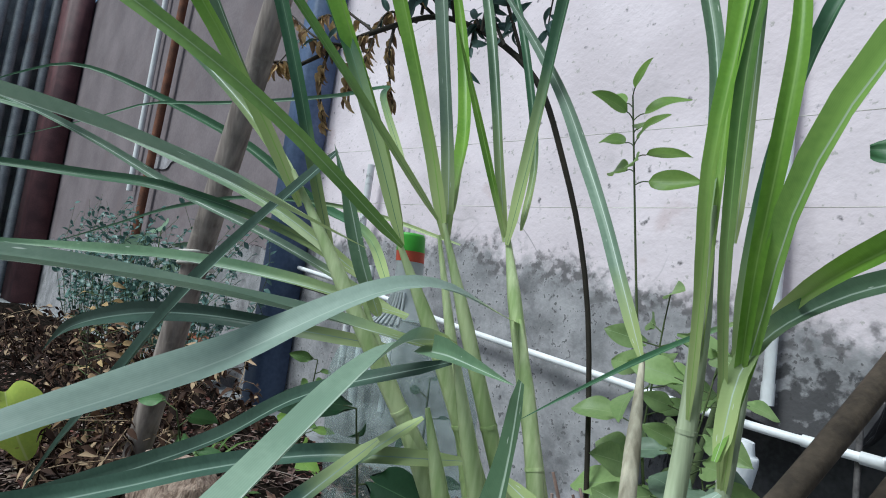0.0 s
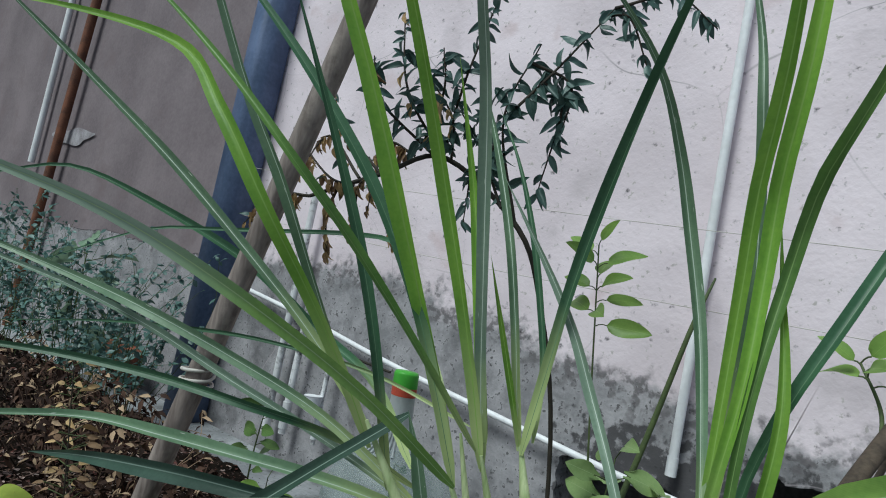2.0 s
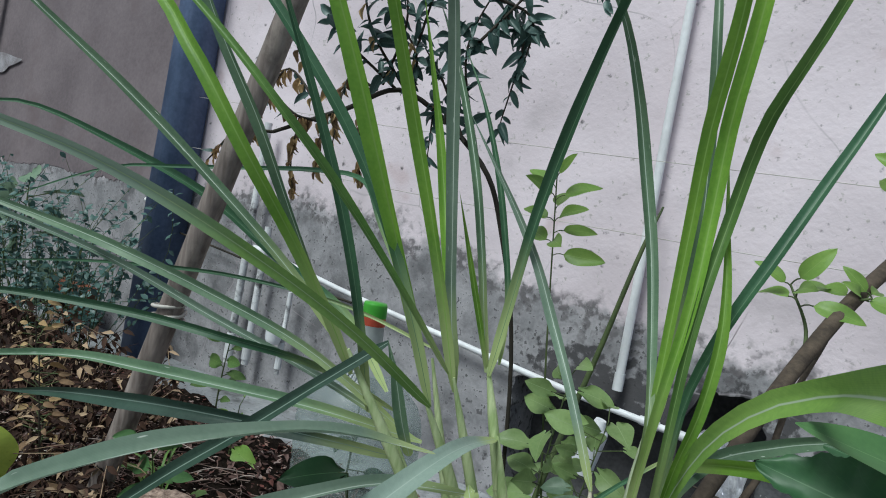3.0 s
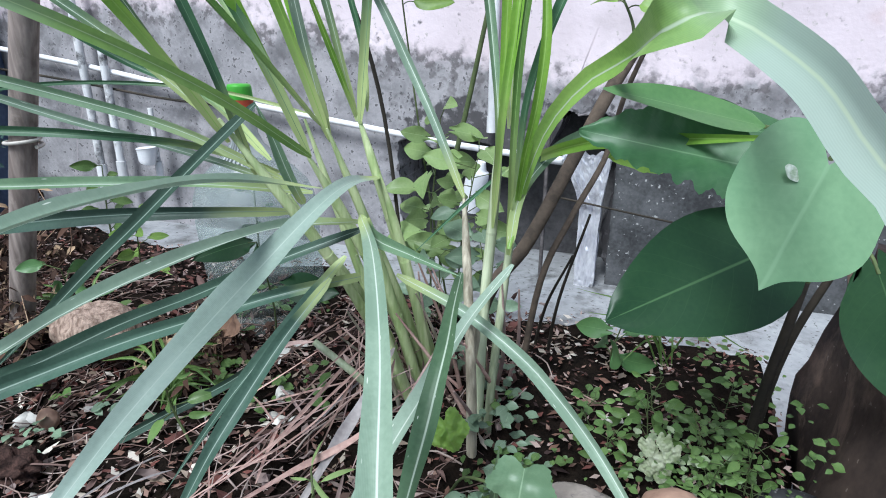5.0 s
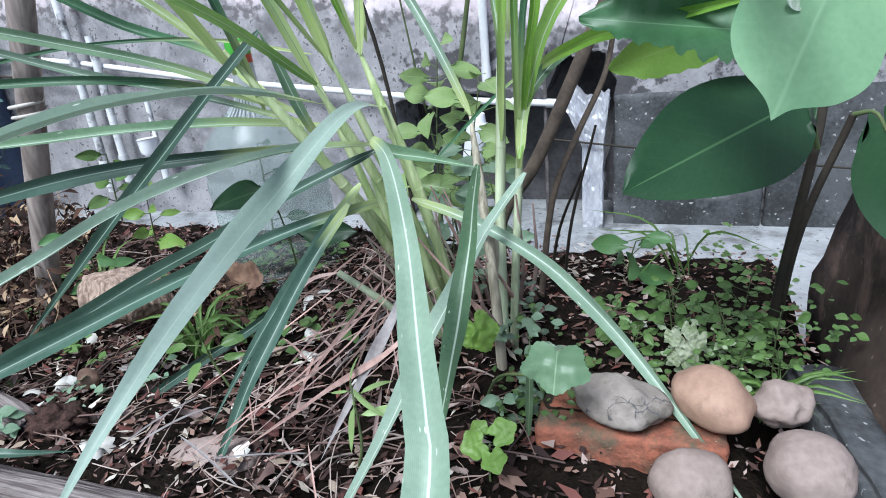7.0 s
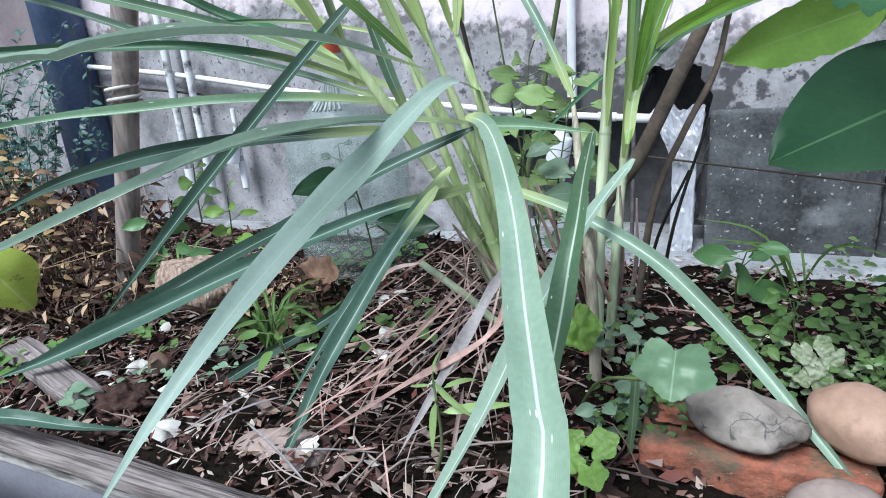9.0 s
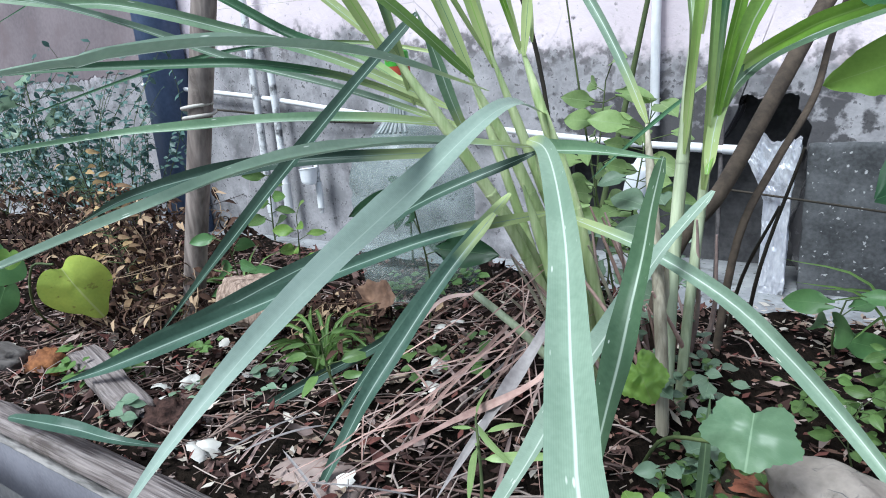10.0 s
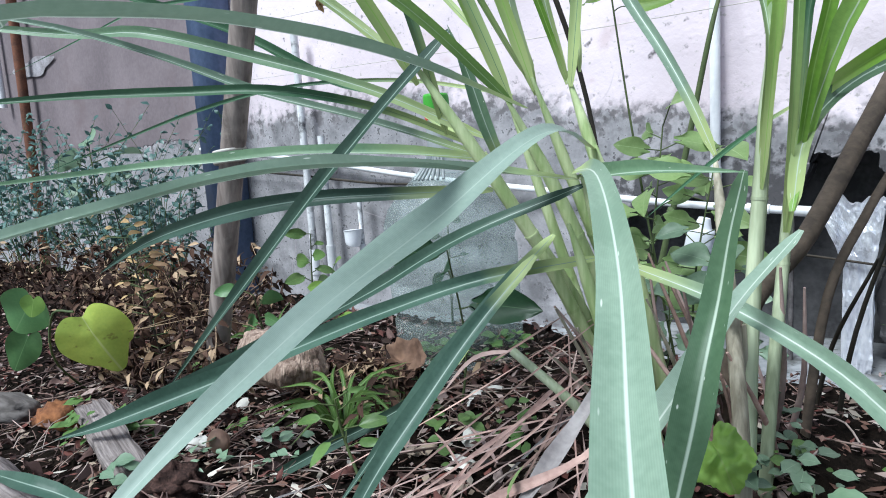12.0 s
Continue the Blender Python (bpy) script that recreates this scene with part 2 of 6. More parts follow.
def overlay(m, colour, scale, at, cells=False, soft=0.02, warp=0.0):
    """Spots (noise) or thin cracks (cell borders) of another colour over a material."""
    n, ln = m.node_tree.nodes, m.node_tree.links
    base = n["Principled BSDF"].inputs["Base Color"]
    src = base.links[0].from_socket
    tc = n.new("ShaderNodeTexCoord")
    vec = tc.outputs["Object"]
    if cells:
        wn = n.new("ShaderNodeTexNoise")
        wn.inputs["Scale"].default_value = scale * 1.3
        ln.new(vec, wn.inputs["Vector"])
        vm = n.new("ShaderNodeVectorMath")
        vm.operation = "MULTIPLY_ADD"
        ln.new(wn.outputs["Color"], vm.inputs[0])
        vm.inputs[1].default_value = (warp, warp, warp)
        ln.new(vec, vm.inputs[2])
        tx = n.new("ShaderNodeTexVoronoi")
        tx.feature = "DISTANCE_TO_EDGE"
        ln.new(vm.outputs[0], tx.inputs["Vector"])
    else:
        tx = n.new("ShaderNodeTexNoise")
        ln.new(vec, tx.inputs["Vector"])
    tx.inputs["Scale"].default_value = scale
    rr = n.new("ShaderNodeValToRGB")
    a, c = rr.color_ramp.elements
    a.position, c.position = at, at + soft
    a.color, c.color = ((1, 1, 1, 1), (0, 0, 0, 1)) if cells else ((0, 0, 0, 1), (1, 1, 1, 1))
    ln.new(tx.outputs[0], rr.inputs[0])
    mx = n.new("ShaderNodeMix")
    mx.data_type = "RGBA"
    fac = rr.outputs[0]
    if cells:
        pn = n.new("ShaderNodeTexNoise")
        pn.inputs["Scale"].default_value = scale * 0.9
        ln.new(tc.outputs["Object"], pn.inputs["Vector"])
        pr = n.new("ShaderNodeMapRange")
        pr.inputs["From Min"].default_value, pr.inputs["From Max"].default_value = 0.50, 0.58
        ln.new(pn.outputs[0], pr.inputs["Value"])
        pm = n.new("ShaderNodeMath")
        pm.operation = "MULTIPLY"
        ln.new(pr.outputs[0], pm.inputs[0])
        ln.new(fac, pm.inputs[1])
        fac = pm.outputs[0]
    ln.new(fac, mx.inputs[0])
    ln.new(src, mx.inputs[6])
    mx.inputs[7].default_value = (*colour, 1)
    ln.new(mx.outputs[2], base)


soot_x = wall_math("MULTIPLY", wall_range(wall_xyz.outputs[0], -0.42, -0.12, 0.0, 1.0), wall_range(wall_xyz.outputs[0], 0.30, 0.55, 1.0, 0.35))
soot = wall_math("MULTIPLY", soot_x, wall_range(wall_xyz.outputs[2], 0.60, 0.42, 0.0, 1.0))
soot = wall_range(wall_math("ADD", wall_math("MULTIPLY", soot, 0.36), wall_noise(34, 12)), 0.64, 0.78, 0.0, 0.9)
wl.new(wall_mix(soot, wall_base.links[0].from_socket, (0.055, 0.052, 0.055)), wall_base)
overlay(WALL, (0.33, 0.295, 0.31), 1.7, 0.0, True, 0.004, 0.20)
SOIL = mat("dark_soil", (0.018, 0.013, 0.010), (0.006, 0.005, 0.004), rough=1.0, scale=22, fine=180, bump=0.9, dist=0.012, spec=0.05)
BRICK = mat("red_brick", (0.31, 0.115, 0.072), (0.17, 0.072, 0.05), rough=0.95, scale=45, fine=260, bump=0.8, stain=(0.105, 0.085, 0.058), stain_at=0.52, stain_scale=19, speck=(0.42, 0.26, 0.19), speck_scale=160, speck_at=0.70, spec=0.1)
BLADE = blade_mat("grey_green_blade", (0.165, 0.255, 0.15), (0.115, 0.19, 0.11), (0.44, 0.52, 0.43), 0.045, trans=0.2, flecks=True)
BLADE_PALE = blade_mat("glaucous_blade", (0.225, 0.30, 0.225), (0.17, 0.24, 0.175), (0.52, 0.58, 0.51), 0.045, trans=0.2, flecks=True, reach=0.16)
BLADE_DARK = blade_mat("dark_green_blade", (0.062, 0.135, 0.07), (0.042, 0.10, 0.05), (0.12, 0.205, 0.115), 0.04, trans=0.15)
BLADE_TEAL = blade_mat("dark_teal_blade", (0.062, 0.108, 0.08), (0.038, 0.072, 0.052), (0.24, 0.31, 0.26), 0.045, trans=0.12, reach=0.16)
BLADE_LIGHT = blade_mat("young_green_blade", (0.235, 0.41, 0.06), (0.165, 0.32, 0.045), (0.29, 0.46, 0.11), 0.06, trans=0.4)
BLADE_PALE_BACK = blade_mat("glaucous_blade_underside", (0.30, 0.375, 0.32), (0.245, 0.315, 0.265), (0.37, 0.45, 0.39), 0.03, rough=0.5, trans=0.2, reach=0.12)
BLADE_MID = blade_mat("mid_green_blade", (0.15, 0.27, 0.07), (0.105, 0.205, 0.05), (0.22, 0.34, 0.11), 0.05, trans=0.3)
BLADE_FADE = blade_mat("green_blade_fading_grey", (0.235, 0.37, 0.10), (0.17, 0.29, 0.075), (0.36, 0.47, 0.24), 0.05, trans=0.3, end=(0.27, 0.35, 0.26), sheath=None)
BLADE_RIBBED = blade_mat("ribbed_green_blade", (0.11, 0.185, 0.10), (0.075, 0.135, 0.07), (0.42, 0.50, 0.40), 0.06, trans=0.2, flecks=True, sheath=None)
BLADE_PALE_FREE = blade_mat("glaucous_blade_end", (0.25, 0.32, 0.255), (0.195, 0.26, 0.20), (0.50, 0.56, 0.49), 0.045, trans=0.2, flecks=True, sheath=None)
BLADE_DARK_FREE = blade_mat("dark_blade_end", (0.066, 0.115, 0.083), (0.042, 0.08, 0.056), (0.24, 0.315, 0.26), 0.045, trans=0.15, sheath=None)
BLADE_TURN = blade_mat("green_blade_with_glaucous_end", (0.25, 0.40, 0.09), (0.18, 0.31, 0.07), (0.46, 0.55, 0.40), 0.05, trans=0.3, end=(0.36, 0.45, 0.38), sheath=None)
STEM = mat("pale_cane_sheath", (0.60, 0.67, 0.38), (0.33, 0.43, 0.18), rough=0.5, scale=60, fine=260, bump=0.15, trans=0.1, stretch=(1, 1, 0.10))
STEM_MID = mat("streaked_cane_sheath", (0.47, 0.52, 0.36), (0.25, 0.285, 0.18), rough=0.6, scale=70, fine=260, bump=0.3, stretch=(1, 1, 0.06))
STEM_OLD = mat("greyish_cane_sheath", (0.46, 0.42, 0.33), (0.17, 0.15, 0.11), rough=0.65, scale=70, fine=260, bump=0.35, stretch=(1, 1, 0.06))


# ---------------------------------------------------------------- building helpers
def mesh_of(bm, name, material, smooth=True):
    me = bpy.data.meshes.new(name)
    bm.to_mesh(me)
    bm.free()
    for p in me.polygons:
        p.use_smooth = smooth
    for x in material if isinstance(material, (list, tuple)) else [material]:
        me.materials.append(x)
    return me


def part(name, bm, material, parent=None, label="", smooth=True):
    ob = new(name, mesh_of(bm, name, material, smooth))
    if parent:
        ob.parent = parent
    return tagged(ob, label)


def thing(name, label, category, group="", kind=""):
    return tagged(new(name), label, category, group, kind)


def curve(points, n):
    """Smooth samples through the points, even in parameter."""
    p = [Vector(x) for x in points]
    if len(p) == 2:
        return [p[0].lerp(p[1], i / (n - 1)) for i in range(n)]
    p = [p[0] * 2 - p[1]] + p + [p[-1] * 2 - p[-2]]
    out = []
    m = len(p) - 3
    for i in range(n):
        u = i / (n - 1) * m
        k = min(int(u), m - 1)
        t = u - k
        a, b, c, d = p[k:k + 4]
        out.append(0.5 * (2 * b + (c - a) * t + (2 * a - 5 * b + 4 * c - d) * t * t + (3 * b - a - 3 * c + d) * t ** 3))
    return out


def tube(points, radii, segs=10, n=None, bm=None, cap=True):
    """A swept round tube; radii is one number or a list spread along it."""
    bm = bm or bmesh.new()
    c = curve(points, n or max(2, 6 * (len(points) - 1)))
    radii = radii if isinstance(radii, (list, tuple)) else [radii]
    rings, side = [], None
    for i, q in enumerate(c):
        t = (c[min(i + 1, len(c) - 1)] - c[max(i - 1, 0)]).normalized()
        if side is None:
            side = t.orthogonal().normalized()
        side = (side - t * side.dot(t)).normalized()
        up = t.cross(side)
        u = i / (len(c) - 1) * (len(radii) - 1)
        k = min(int(u), len(radii) - 1)
        r = radii[k] + (radii[min(k + 1, len(radii) - 1)] - radii[k]) * (u - k)
        rings.append([bm.verts.new(q + (side * math.cos(a) + up * math.sin(a)) * r) for a in (2 * math.pi * j / segs for j in range(segs))])
    for a, b in zip(rings, rings[1:]):
        for j in range(segs):
            bm.faces.new((a[j], a[(j + 1) % segs], b[(j + 1) % segs], b[j]))
    if cap:
        bm.faces.new([bm.verts.new(v.co) for v in rings[0][::-1]])
        bm.faces.new([bm.verts.new(v.co) for v in rings[-1]])
    return bm


def blade(points, width, facing=(0, -1, 0.25), n=26, fold=0.22, taper=0.55, base=0.6, twist=0.0, bm=None, wave=0.0, seed=0, toward=None, grow=0.34):
    """A grass blade along the points: widest near the first third, pointed at the tip, folded along its midrib.
    It shows its face in the direction facing, or towards the open light at the point toward."""
    bm = bm or bmesh.new()
    uvl = bm.loops.layers.uv.verify()
    c = curve(points, 4 * n)
    run = [0.0]
    for a, b in zip(c, c[1:]):
        run.append(run[-1] + (b - a).length)
    even, k = [], 0
    for i in range(n):
        s = run[-1] * i / (n - 1)
        while k < len(run) - 2 and run[k + 1] < s:
            k += 1
        even.append(c[k].lerp(c[k + 1], min(1, max(0, (s - run[k]) / max(1e-9, run[k + 1] - run[k])))))
    c = even
    rows, rnd = [], random.Random(seed)
    ph = rnd.uniform(0, 6)
    last = None
    for i, q in enumerate(c):
        v = i / (n - 1)
        t = (c[min(i + 1, n - 1)] - c[max(i - 1, 0)]).normalized()
        f = (Vector(toward) - q).normalized() if toward else Vector(facing)
        side = t.cross(f)
        if last is not None:
            side = side.normalized() * 0.5 + (last - t * last.dot(t)).normalized() * 0.5 if side.dot(last) > 0 else last - t * last.dot(t)
        if side.length < 1e-3:
            side = t.cross(Vector((0.3, 0.2, 1)))
        side.normalize()
        last = side.copy()
        nor = side.cross(t).normalized()
        a = twist * v
        side, nor = side * math.cos(a) + nor * math.sin(a), nor * math.cos(a) - side * math.sin(a)
        w = width * 0.5 * min(1.0, base + (1 - base) * max(0.0, v - 0.08) / grow) * min(1.0, 0.35 + v / 0.06) * (1 if v < taper else max(0.015, 1 - ((v - taper) / (1 - taper)) ** 1.35))
        r = []
        for j in range(5):
            s = (j - 2) / 2
            lift = abs(s) * fold * min(1, v / 0.15) * w * 2 + wave * w * math.sin(v * 21 + ph + s * 1.3) * abs(s)
            r.append((bm.verts.new(q + side * s * w + nor * lift), j / 4, v))
        rows.append(r)
    for a, b in zip(rows, rows[1:]):
        for j in range(4):
            quad = (a[j], a[j + 1], b[j + 1], b[j])
            fc = bm.faces.new([x[0] for x in quad])
            for lp, x in zip(fc.loops, quad):
                lp[uvl].uv = (x[1], x[2])
    return bm


def box(x0, x1, y0, y1, z0, z1, bevel=0.0, bm=None):
    bm = bm or bmesh.new()
    g = bmesh.ops.create_cube(bm, size=1)
    for v in g["verts"]:
        v.co = Vector(((x0 + x1) / 2 + v.co.x * (x1 - x0), (y0 + y1) / 2 + v.co.y * (y1 - y0), (z0 + z1) / 2 + v.co.z * (z1 - z0)))
    if bevel:
        bmesh.ops.bevel(bm, geom=list({e for v in g["verts"] for e in v.link_edges}), offset=bevel, segments=2, affect="EDGES")
    return bm


def rock(r, seed, squash=(1, 1, 1), rough=0.12, detail=3, freq=1.6):
    """A rounded stone about the origin with radius r."""
    bm = bmesh.new()
    bmesh.ops.create_icosphere(bm, subdivisions=detail, radius=1)
    for v in bm.verts:
        k = noise.noise(v.co * freq + Vector((seed * 7.3, seed * 3.1, seed))) * rough * 2
        k += noise.noise(v.co * freq * 3.5 + Vector((seed, seed * 5.7, 2))) * rough * 0.5
        v.co = Vector((v.co.x * squash[0], v.co.y * squash[1], v.co.z * squash[2])) * r * (1 + k)
    return bm


def rough_block(x0, x1, y0, y1, z0, z1, step, amp, seed):
    """A worn block: even grid on all sides, rounded corners, pitted faces."""
    bm, got = bmesh.new(), {}
    lo, hi = (x0, y0, z0), (x1, y1, z1)
    cnt = [max(2, round((h - l) / step)) for l, h in zip(lo, hi)]
    mid, half = Vector([(l + h) / 2 for l, h in zip(lo, hi)]), [(h - l) / 2 for l, h in zip(lo, hi)]
    rr = 0.008

    def at(key):
        if key not in got:
            p = Vector([l + (h - l) * k / c for l, h, k, c in zip(lo, hi, key, cnt)]) - mid
            q = Vector([max(-h + rr, min(h - rr, c)) for h, c in zip(half, p)])
            d = (p - q).normalized()
            p = q + d * rr + mid
            k = noise.noise(p * 60 + Vector((seed, 0, 0))) + 0.8 * noise.noise(p * 130 + Vector((0, seed, 0))) + 0.5 * min(0, noise.noise(p * 220))
            got[key] = bm.verts.new(p + d * amp * k)
        return got[key]

    for ax in range(3):
        u, v = (ax + 1) % 3, (ax + 2) % 3
        for side in (0, cnt[ax]):
            for a in range(cnt[u]):
                for c in range(cnt[v]):
                    ks = []
                    for da, dc in ((0, 0), (1, 0), (1, 1), (0, 1)):
                        key = [0, 0, 0]
                        key[ax], key[u], key[v] = side, a + da, c + dc
                        ks.append(at(tuple(key)))
                    bm.faces.new(ks if side else ks[::-1])
    return bm


# ---------------------------------------------------------------- the setting
def structure(name, bm, material, label, smooth=False):
    ob = part(name, bm, material, None, label, smooth)
    return tagged(ob, label, name.split("_")[0], kind="structure")


structure("ground", box(-60, 60, -60, 40, -0.3, 0.0), PAVING, "grey stained cement floor along the wall")
wall_bm = box(-9, -0.5, 0.008, 0.2, -0.05, 3.4)
box(0.5, 6, 0.008, 0.2, -0.05, 3.4, bm=wall_bm)
box(-0.5, 0.5, 0.008, 0.2, 0.75, 3.4, bm=wall_bm)
# broken edge of the recess
rim = [(-0.30, 0.37 * k / 60) for k in range(60)] + [(-0.30 + 0.65 * k / 80, 0.375 + 0.13 * max(0, min(1, (-0.46 + 0.65 * k / 80) / 0.06))) for k in range(81)] + [(0.35, 0.505 - 0.505 * k / 60) for k in range(1, 61)]
far = [(-0.5, 0.75 * k / 60) for k in range(60)] + [(-0.5 + k / 80, 0.75) for k in range(81)] + [(0.5, 0.75 - 0.75 * k / 60) for k in range(1, 61)]
strip = []
for k, ((x, z), (u, w)) in enumerate(zip(rim, far)):
    g = noise.noise((x * 9, z * 9, 2)) * 0.035 + noise.noise((x * 31, z * 31, 5)) * 0.011 + noise.noise((x * 90, z * 90, 5)) * 0.004
    x2, z2 = x + g * max(-1, min(1, x * 4)), max(-0.02, z + g)
    strip.append([wall_bm.verts.new(p) for p in ((u, 0.008, w), (x2, 0.008, z2), (x2 + g * 0.5, 0.20, z2 + g * 0.3))])
for p, q in zip(strip, strip[1:]):
    wall_bm.faces.new((p[0], q[0], q[1], p[1]))
    wall_bm.faces.new((p[1], q[1], q[2], p[2]))
structure("wall_north", wall_bm, WALL, "garden wall of rough grey concrete, coated with worn pinkish plaster above")
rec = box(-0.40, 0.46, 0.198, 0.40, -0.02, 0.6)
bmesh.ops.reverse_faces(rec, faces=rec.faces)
structure("recess", rec, BLACK, "dark recess low in the wall")


def plaster_layer(x0, x1, lower=0.0, y=0.0055):
    bm = bmesh.new()
    lo, hi = [], []
    n = int(110 * (x1 - x0))
    for i in range(n + 1):
        x = x0 + (x1 - x0) * i / n
        e = 0.72 + 0.05 * noise.noise((x * 1.7, 0, 3)) if x < -0.9 else 0.68 + 0.10 * min(1, (x + 0.9) / 0.5)
        drop = max(0, min(1, (x + 0.265) / 0.04))
        e += (0.535 + 0.2 * max(0, min(0.5, x)) - e) * drop
        e += 0.022 * noise.noise((x * 9, 1, 3)) + 0.016 * noise.noise((x * 31, 4, 3)) + 0.008 * noise.noise((x * 80, 4, 3))
        e -= lower * (1 + 0.9 * noise.noise((x * 5, 7, 3)) + 0.9 * noise.noise((x * 23, 9, 3)) + 0.5 * noise.noise((x * 60, 9, 3)))
        lo.append((x, e))
        hi.append((x, 3.4))
    f, b = [], []
    for (x, z), (x2, z2) in zip(lo, hi):
        f.append((bm.verts.new((x, y, z)), bm.verts.new((x2, y, z2))))
        b.append(bm.verts.new((x, 0.009, z - 0.0015)))
    for i in range(n):
        bm.faces.new((f[i][0], f[i + 1][0], f[i + 1][1], f[i][1]))
        bm.faces.new((b[i], b[i + 1], f[i + 1][0], f[i][0]))
    return bm


# brownish plaster whose colour is darkened to carry the shade beyond the column
PLASTER_SHADED = mat("brownish_shaded_plaster", (0.195, 0.163, 0.172), (0.135, 0.112, 0.12), rough=0.9, scale=2.4, fine=60, bump=0.5, stain=(0.15, 0.12, 0.125), stain_at=0.60, stain_scale=3.5)
structure("plaster", plaster_layer(-9.0, -1.98), PLASTER_SHADED, "brownish plaster beyond the column, coloured dark for the shade there")


def soil_bm():
    bm = bmesh.new()
    nx, ny = 420, 120
    x0, x1, y0, y1 = -4.6, 0.86, -1.47, -0.42
    g = []
    for i in range(nx + 1):
        r = []
        for j in range(ny + 1):
            x, y = x0 + (x1 - x0) * i / nx, y0 + (y1 - y0) * j / ny
            back = -0.62 + 0.14 * max(0, min(1, (0.2 - x) / 0.8)) + 0.03 * noise.noise((x * 3, 1, 1))
            edge = min(1, max(0, (back - y) / 0.10 + 0.3)) * min(1, max(0, (0.65 + 0.095 * max(0, min(1, (y + 1.12) / 0.10)) + 0.035 * noise.noise((3, y * 6, 2)) + 0.02 * noise.noise((x * 20, y * 20, 5)) - x) / 0.09))
            edge = edge * edge * (3 - 2 * edge)
            z = 0.17 + 0.05 * math.exp(-((x - 0.15) ** 2 + (y + 0.95) ** 2) / 0.06) + 0.025 * noise.noise((x * 3, y * 3, 0)) + 0.016 * noise.noise((x * 14, y * 14, 4)) + 0.010 * noise.noise((x * 45, y * 45, 4))
            r.append(bm.verts.new((x, y, -0.02 + (z + 0.02) * edge)))
        g.append(r)
    for i in range(nx):
        for j in range(ny):
            bm.faces.new((g[i][j], g[i + 1][j], g[i + 1][j + 1], g[i][j + 1]))
    return bm


def soil_z(x, y):
    return 0.17 + 0.05 * math.exp(-((x - 0.15) ** 2 + (y + 0.95) ** 2) / 0.06) + 0.025 * noise.noise((x * 3, y * 3, 0)) + 0.012 * noise.noise((x * 14, y * 14, 4))


tagged(part("soil", soil_bm(), SOIL, None, "dark moist garden soil of a raised bed"), category="soil", kind="structure")

# timber kerb of the bed and the grey board in front of it
tk = thing("timber_kerb", "weathered grey timber kerb along the planting bed", "garden edging")
PLANKW = mat("bleached_plank", (0.27, 0.235, 0.225), (0.085, 0.07, 0.068), rough=0.9, scale=170, fine=520, bump=0.8, stretch=(0.05, 1, 1), stain=(0.09, 0.075, 0.065), stain_at=0.62, stain_scale=14, spec=0.1)
BOARD = mat("grey_painted_board", (0.185, 0.18, 0.205), (0.135, 0.13, 0.15), rough=0.7, scale=14, fine=220, bump=0.2, stain=(0.09, 0.088, 0.09), stain_at=0.68, stain_scale=12)
RIM = mat("worn_board_edge", (0.30, 0.28, 0.265), (0.085, 0.078, 0.074), rough=0.9, scale=90, fine=300, bump=0.6, stretch=(0.2, 1, 1))
plank = box(-3.6, 0.17, -1.464, -1.431, 0.02, 0.200, 0.002)
bmesh.ops.subdivide_edges(plank, edges=[e for e in plank.edges if abs(e.verts[0].co.x - e.verts[1].co.x) > 1], cuts=240)
for v in plank.verts:
    back = 1.0 if v.co.y > -1.44 else 0.2
    v.co += Vector((0, noise.noise((v.co.x * 14, v.co.y * 40, 1)) * 0.007 * back, noise.noise((v.co.x * 11, v.co.y * 60, 6)) * 0.0025))
part("plank", plank, PLANKW, tk)
fbd = box(-3.6, 0.19, -1.483, -1.476, 0.128, 0.1985, 0.001)
part("facing_board", fbd, BOARD, tk, "thin grey painted facing board")
rim = box(-3.6, 0.19, -1.4845, -1.475, 0.199, 0.2015, 0.0008)
bmesh.ops.subdivide_edges(rim, edges=[e for e in rim.edges if abs(e.verts[0].co.x - e.verts[1].co.x) > 1], cuts=300)
for v in rim.verts:
    v.co += Vector((0, noise.noise((v.co.x * 60, v.co.y * 40, 3)) * 0.0008, noise.noise((v.co.x * 45, v.co.y * 60, 8)) * 0.0008))
part("worn_edge", rim, RIM, tk, "chipped worn top edge of the board")
# added black strip that stands in for the shade below the facing board
part("lower_board", box(-3.6, 0.19, -1.474, -1.467, 0.0, 0.120, 0.002), BLACK, tk, "black strip standing in for the shade below the facing board")

# ---------------------------------------------------------------- on the wall
pp = thing("drain_pipe", "white plastic pipe down the plaster wall", "pipe")
part("pipe", tube([(0, -0.022, 0.432), (0, -0.022, 3.2)], 0.0122, 14, n=3), PVC, pp)
part("collar", tube([(0, -0.022, 0.425), (0, -0.022, 0.472)], 0.0142, 14, n=2), PVC, pp)
hp = thing("water_pipe", "thin white plastic water pipe along the wall", "pipe")
part("pipe", tube([(-2.25, -0.03, 0.665), (-1.50, -0.03, 0.572), (-0.98, -0.03, 0.490), (-0.45, -0.035, 0.425), (-0.10, -0.035, 0.384), (0.215, -0.04, 0.360)], 0.0095, 12), PVC, hp)
part("coupling", tube([(0.075, -0.038, 0.3705), (0.125, -0.039, 0.367)], 0.0122, 12, n=2), PVC, hp)
part("elbow", tube([(0.175, -0.04, 0.363), (0.225, -0.04, 0.3595)], 0.0125, 12, n=2), PVC, hp)
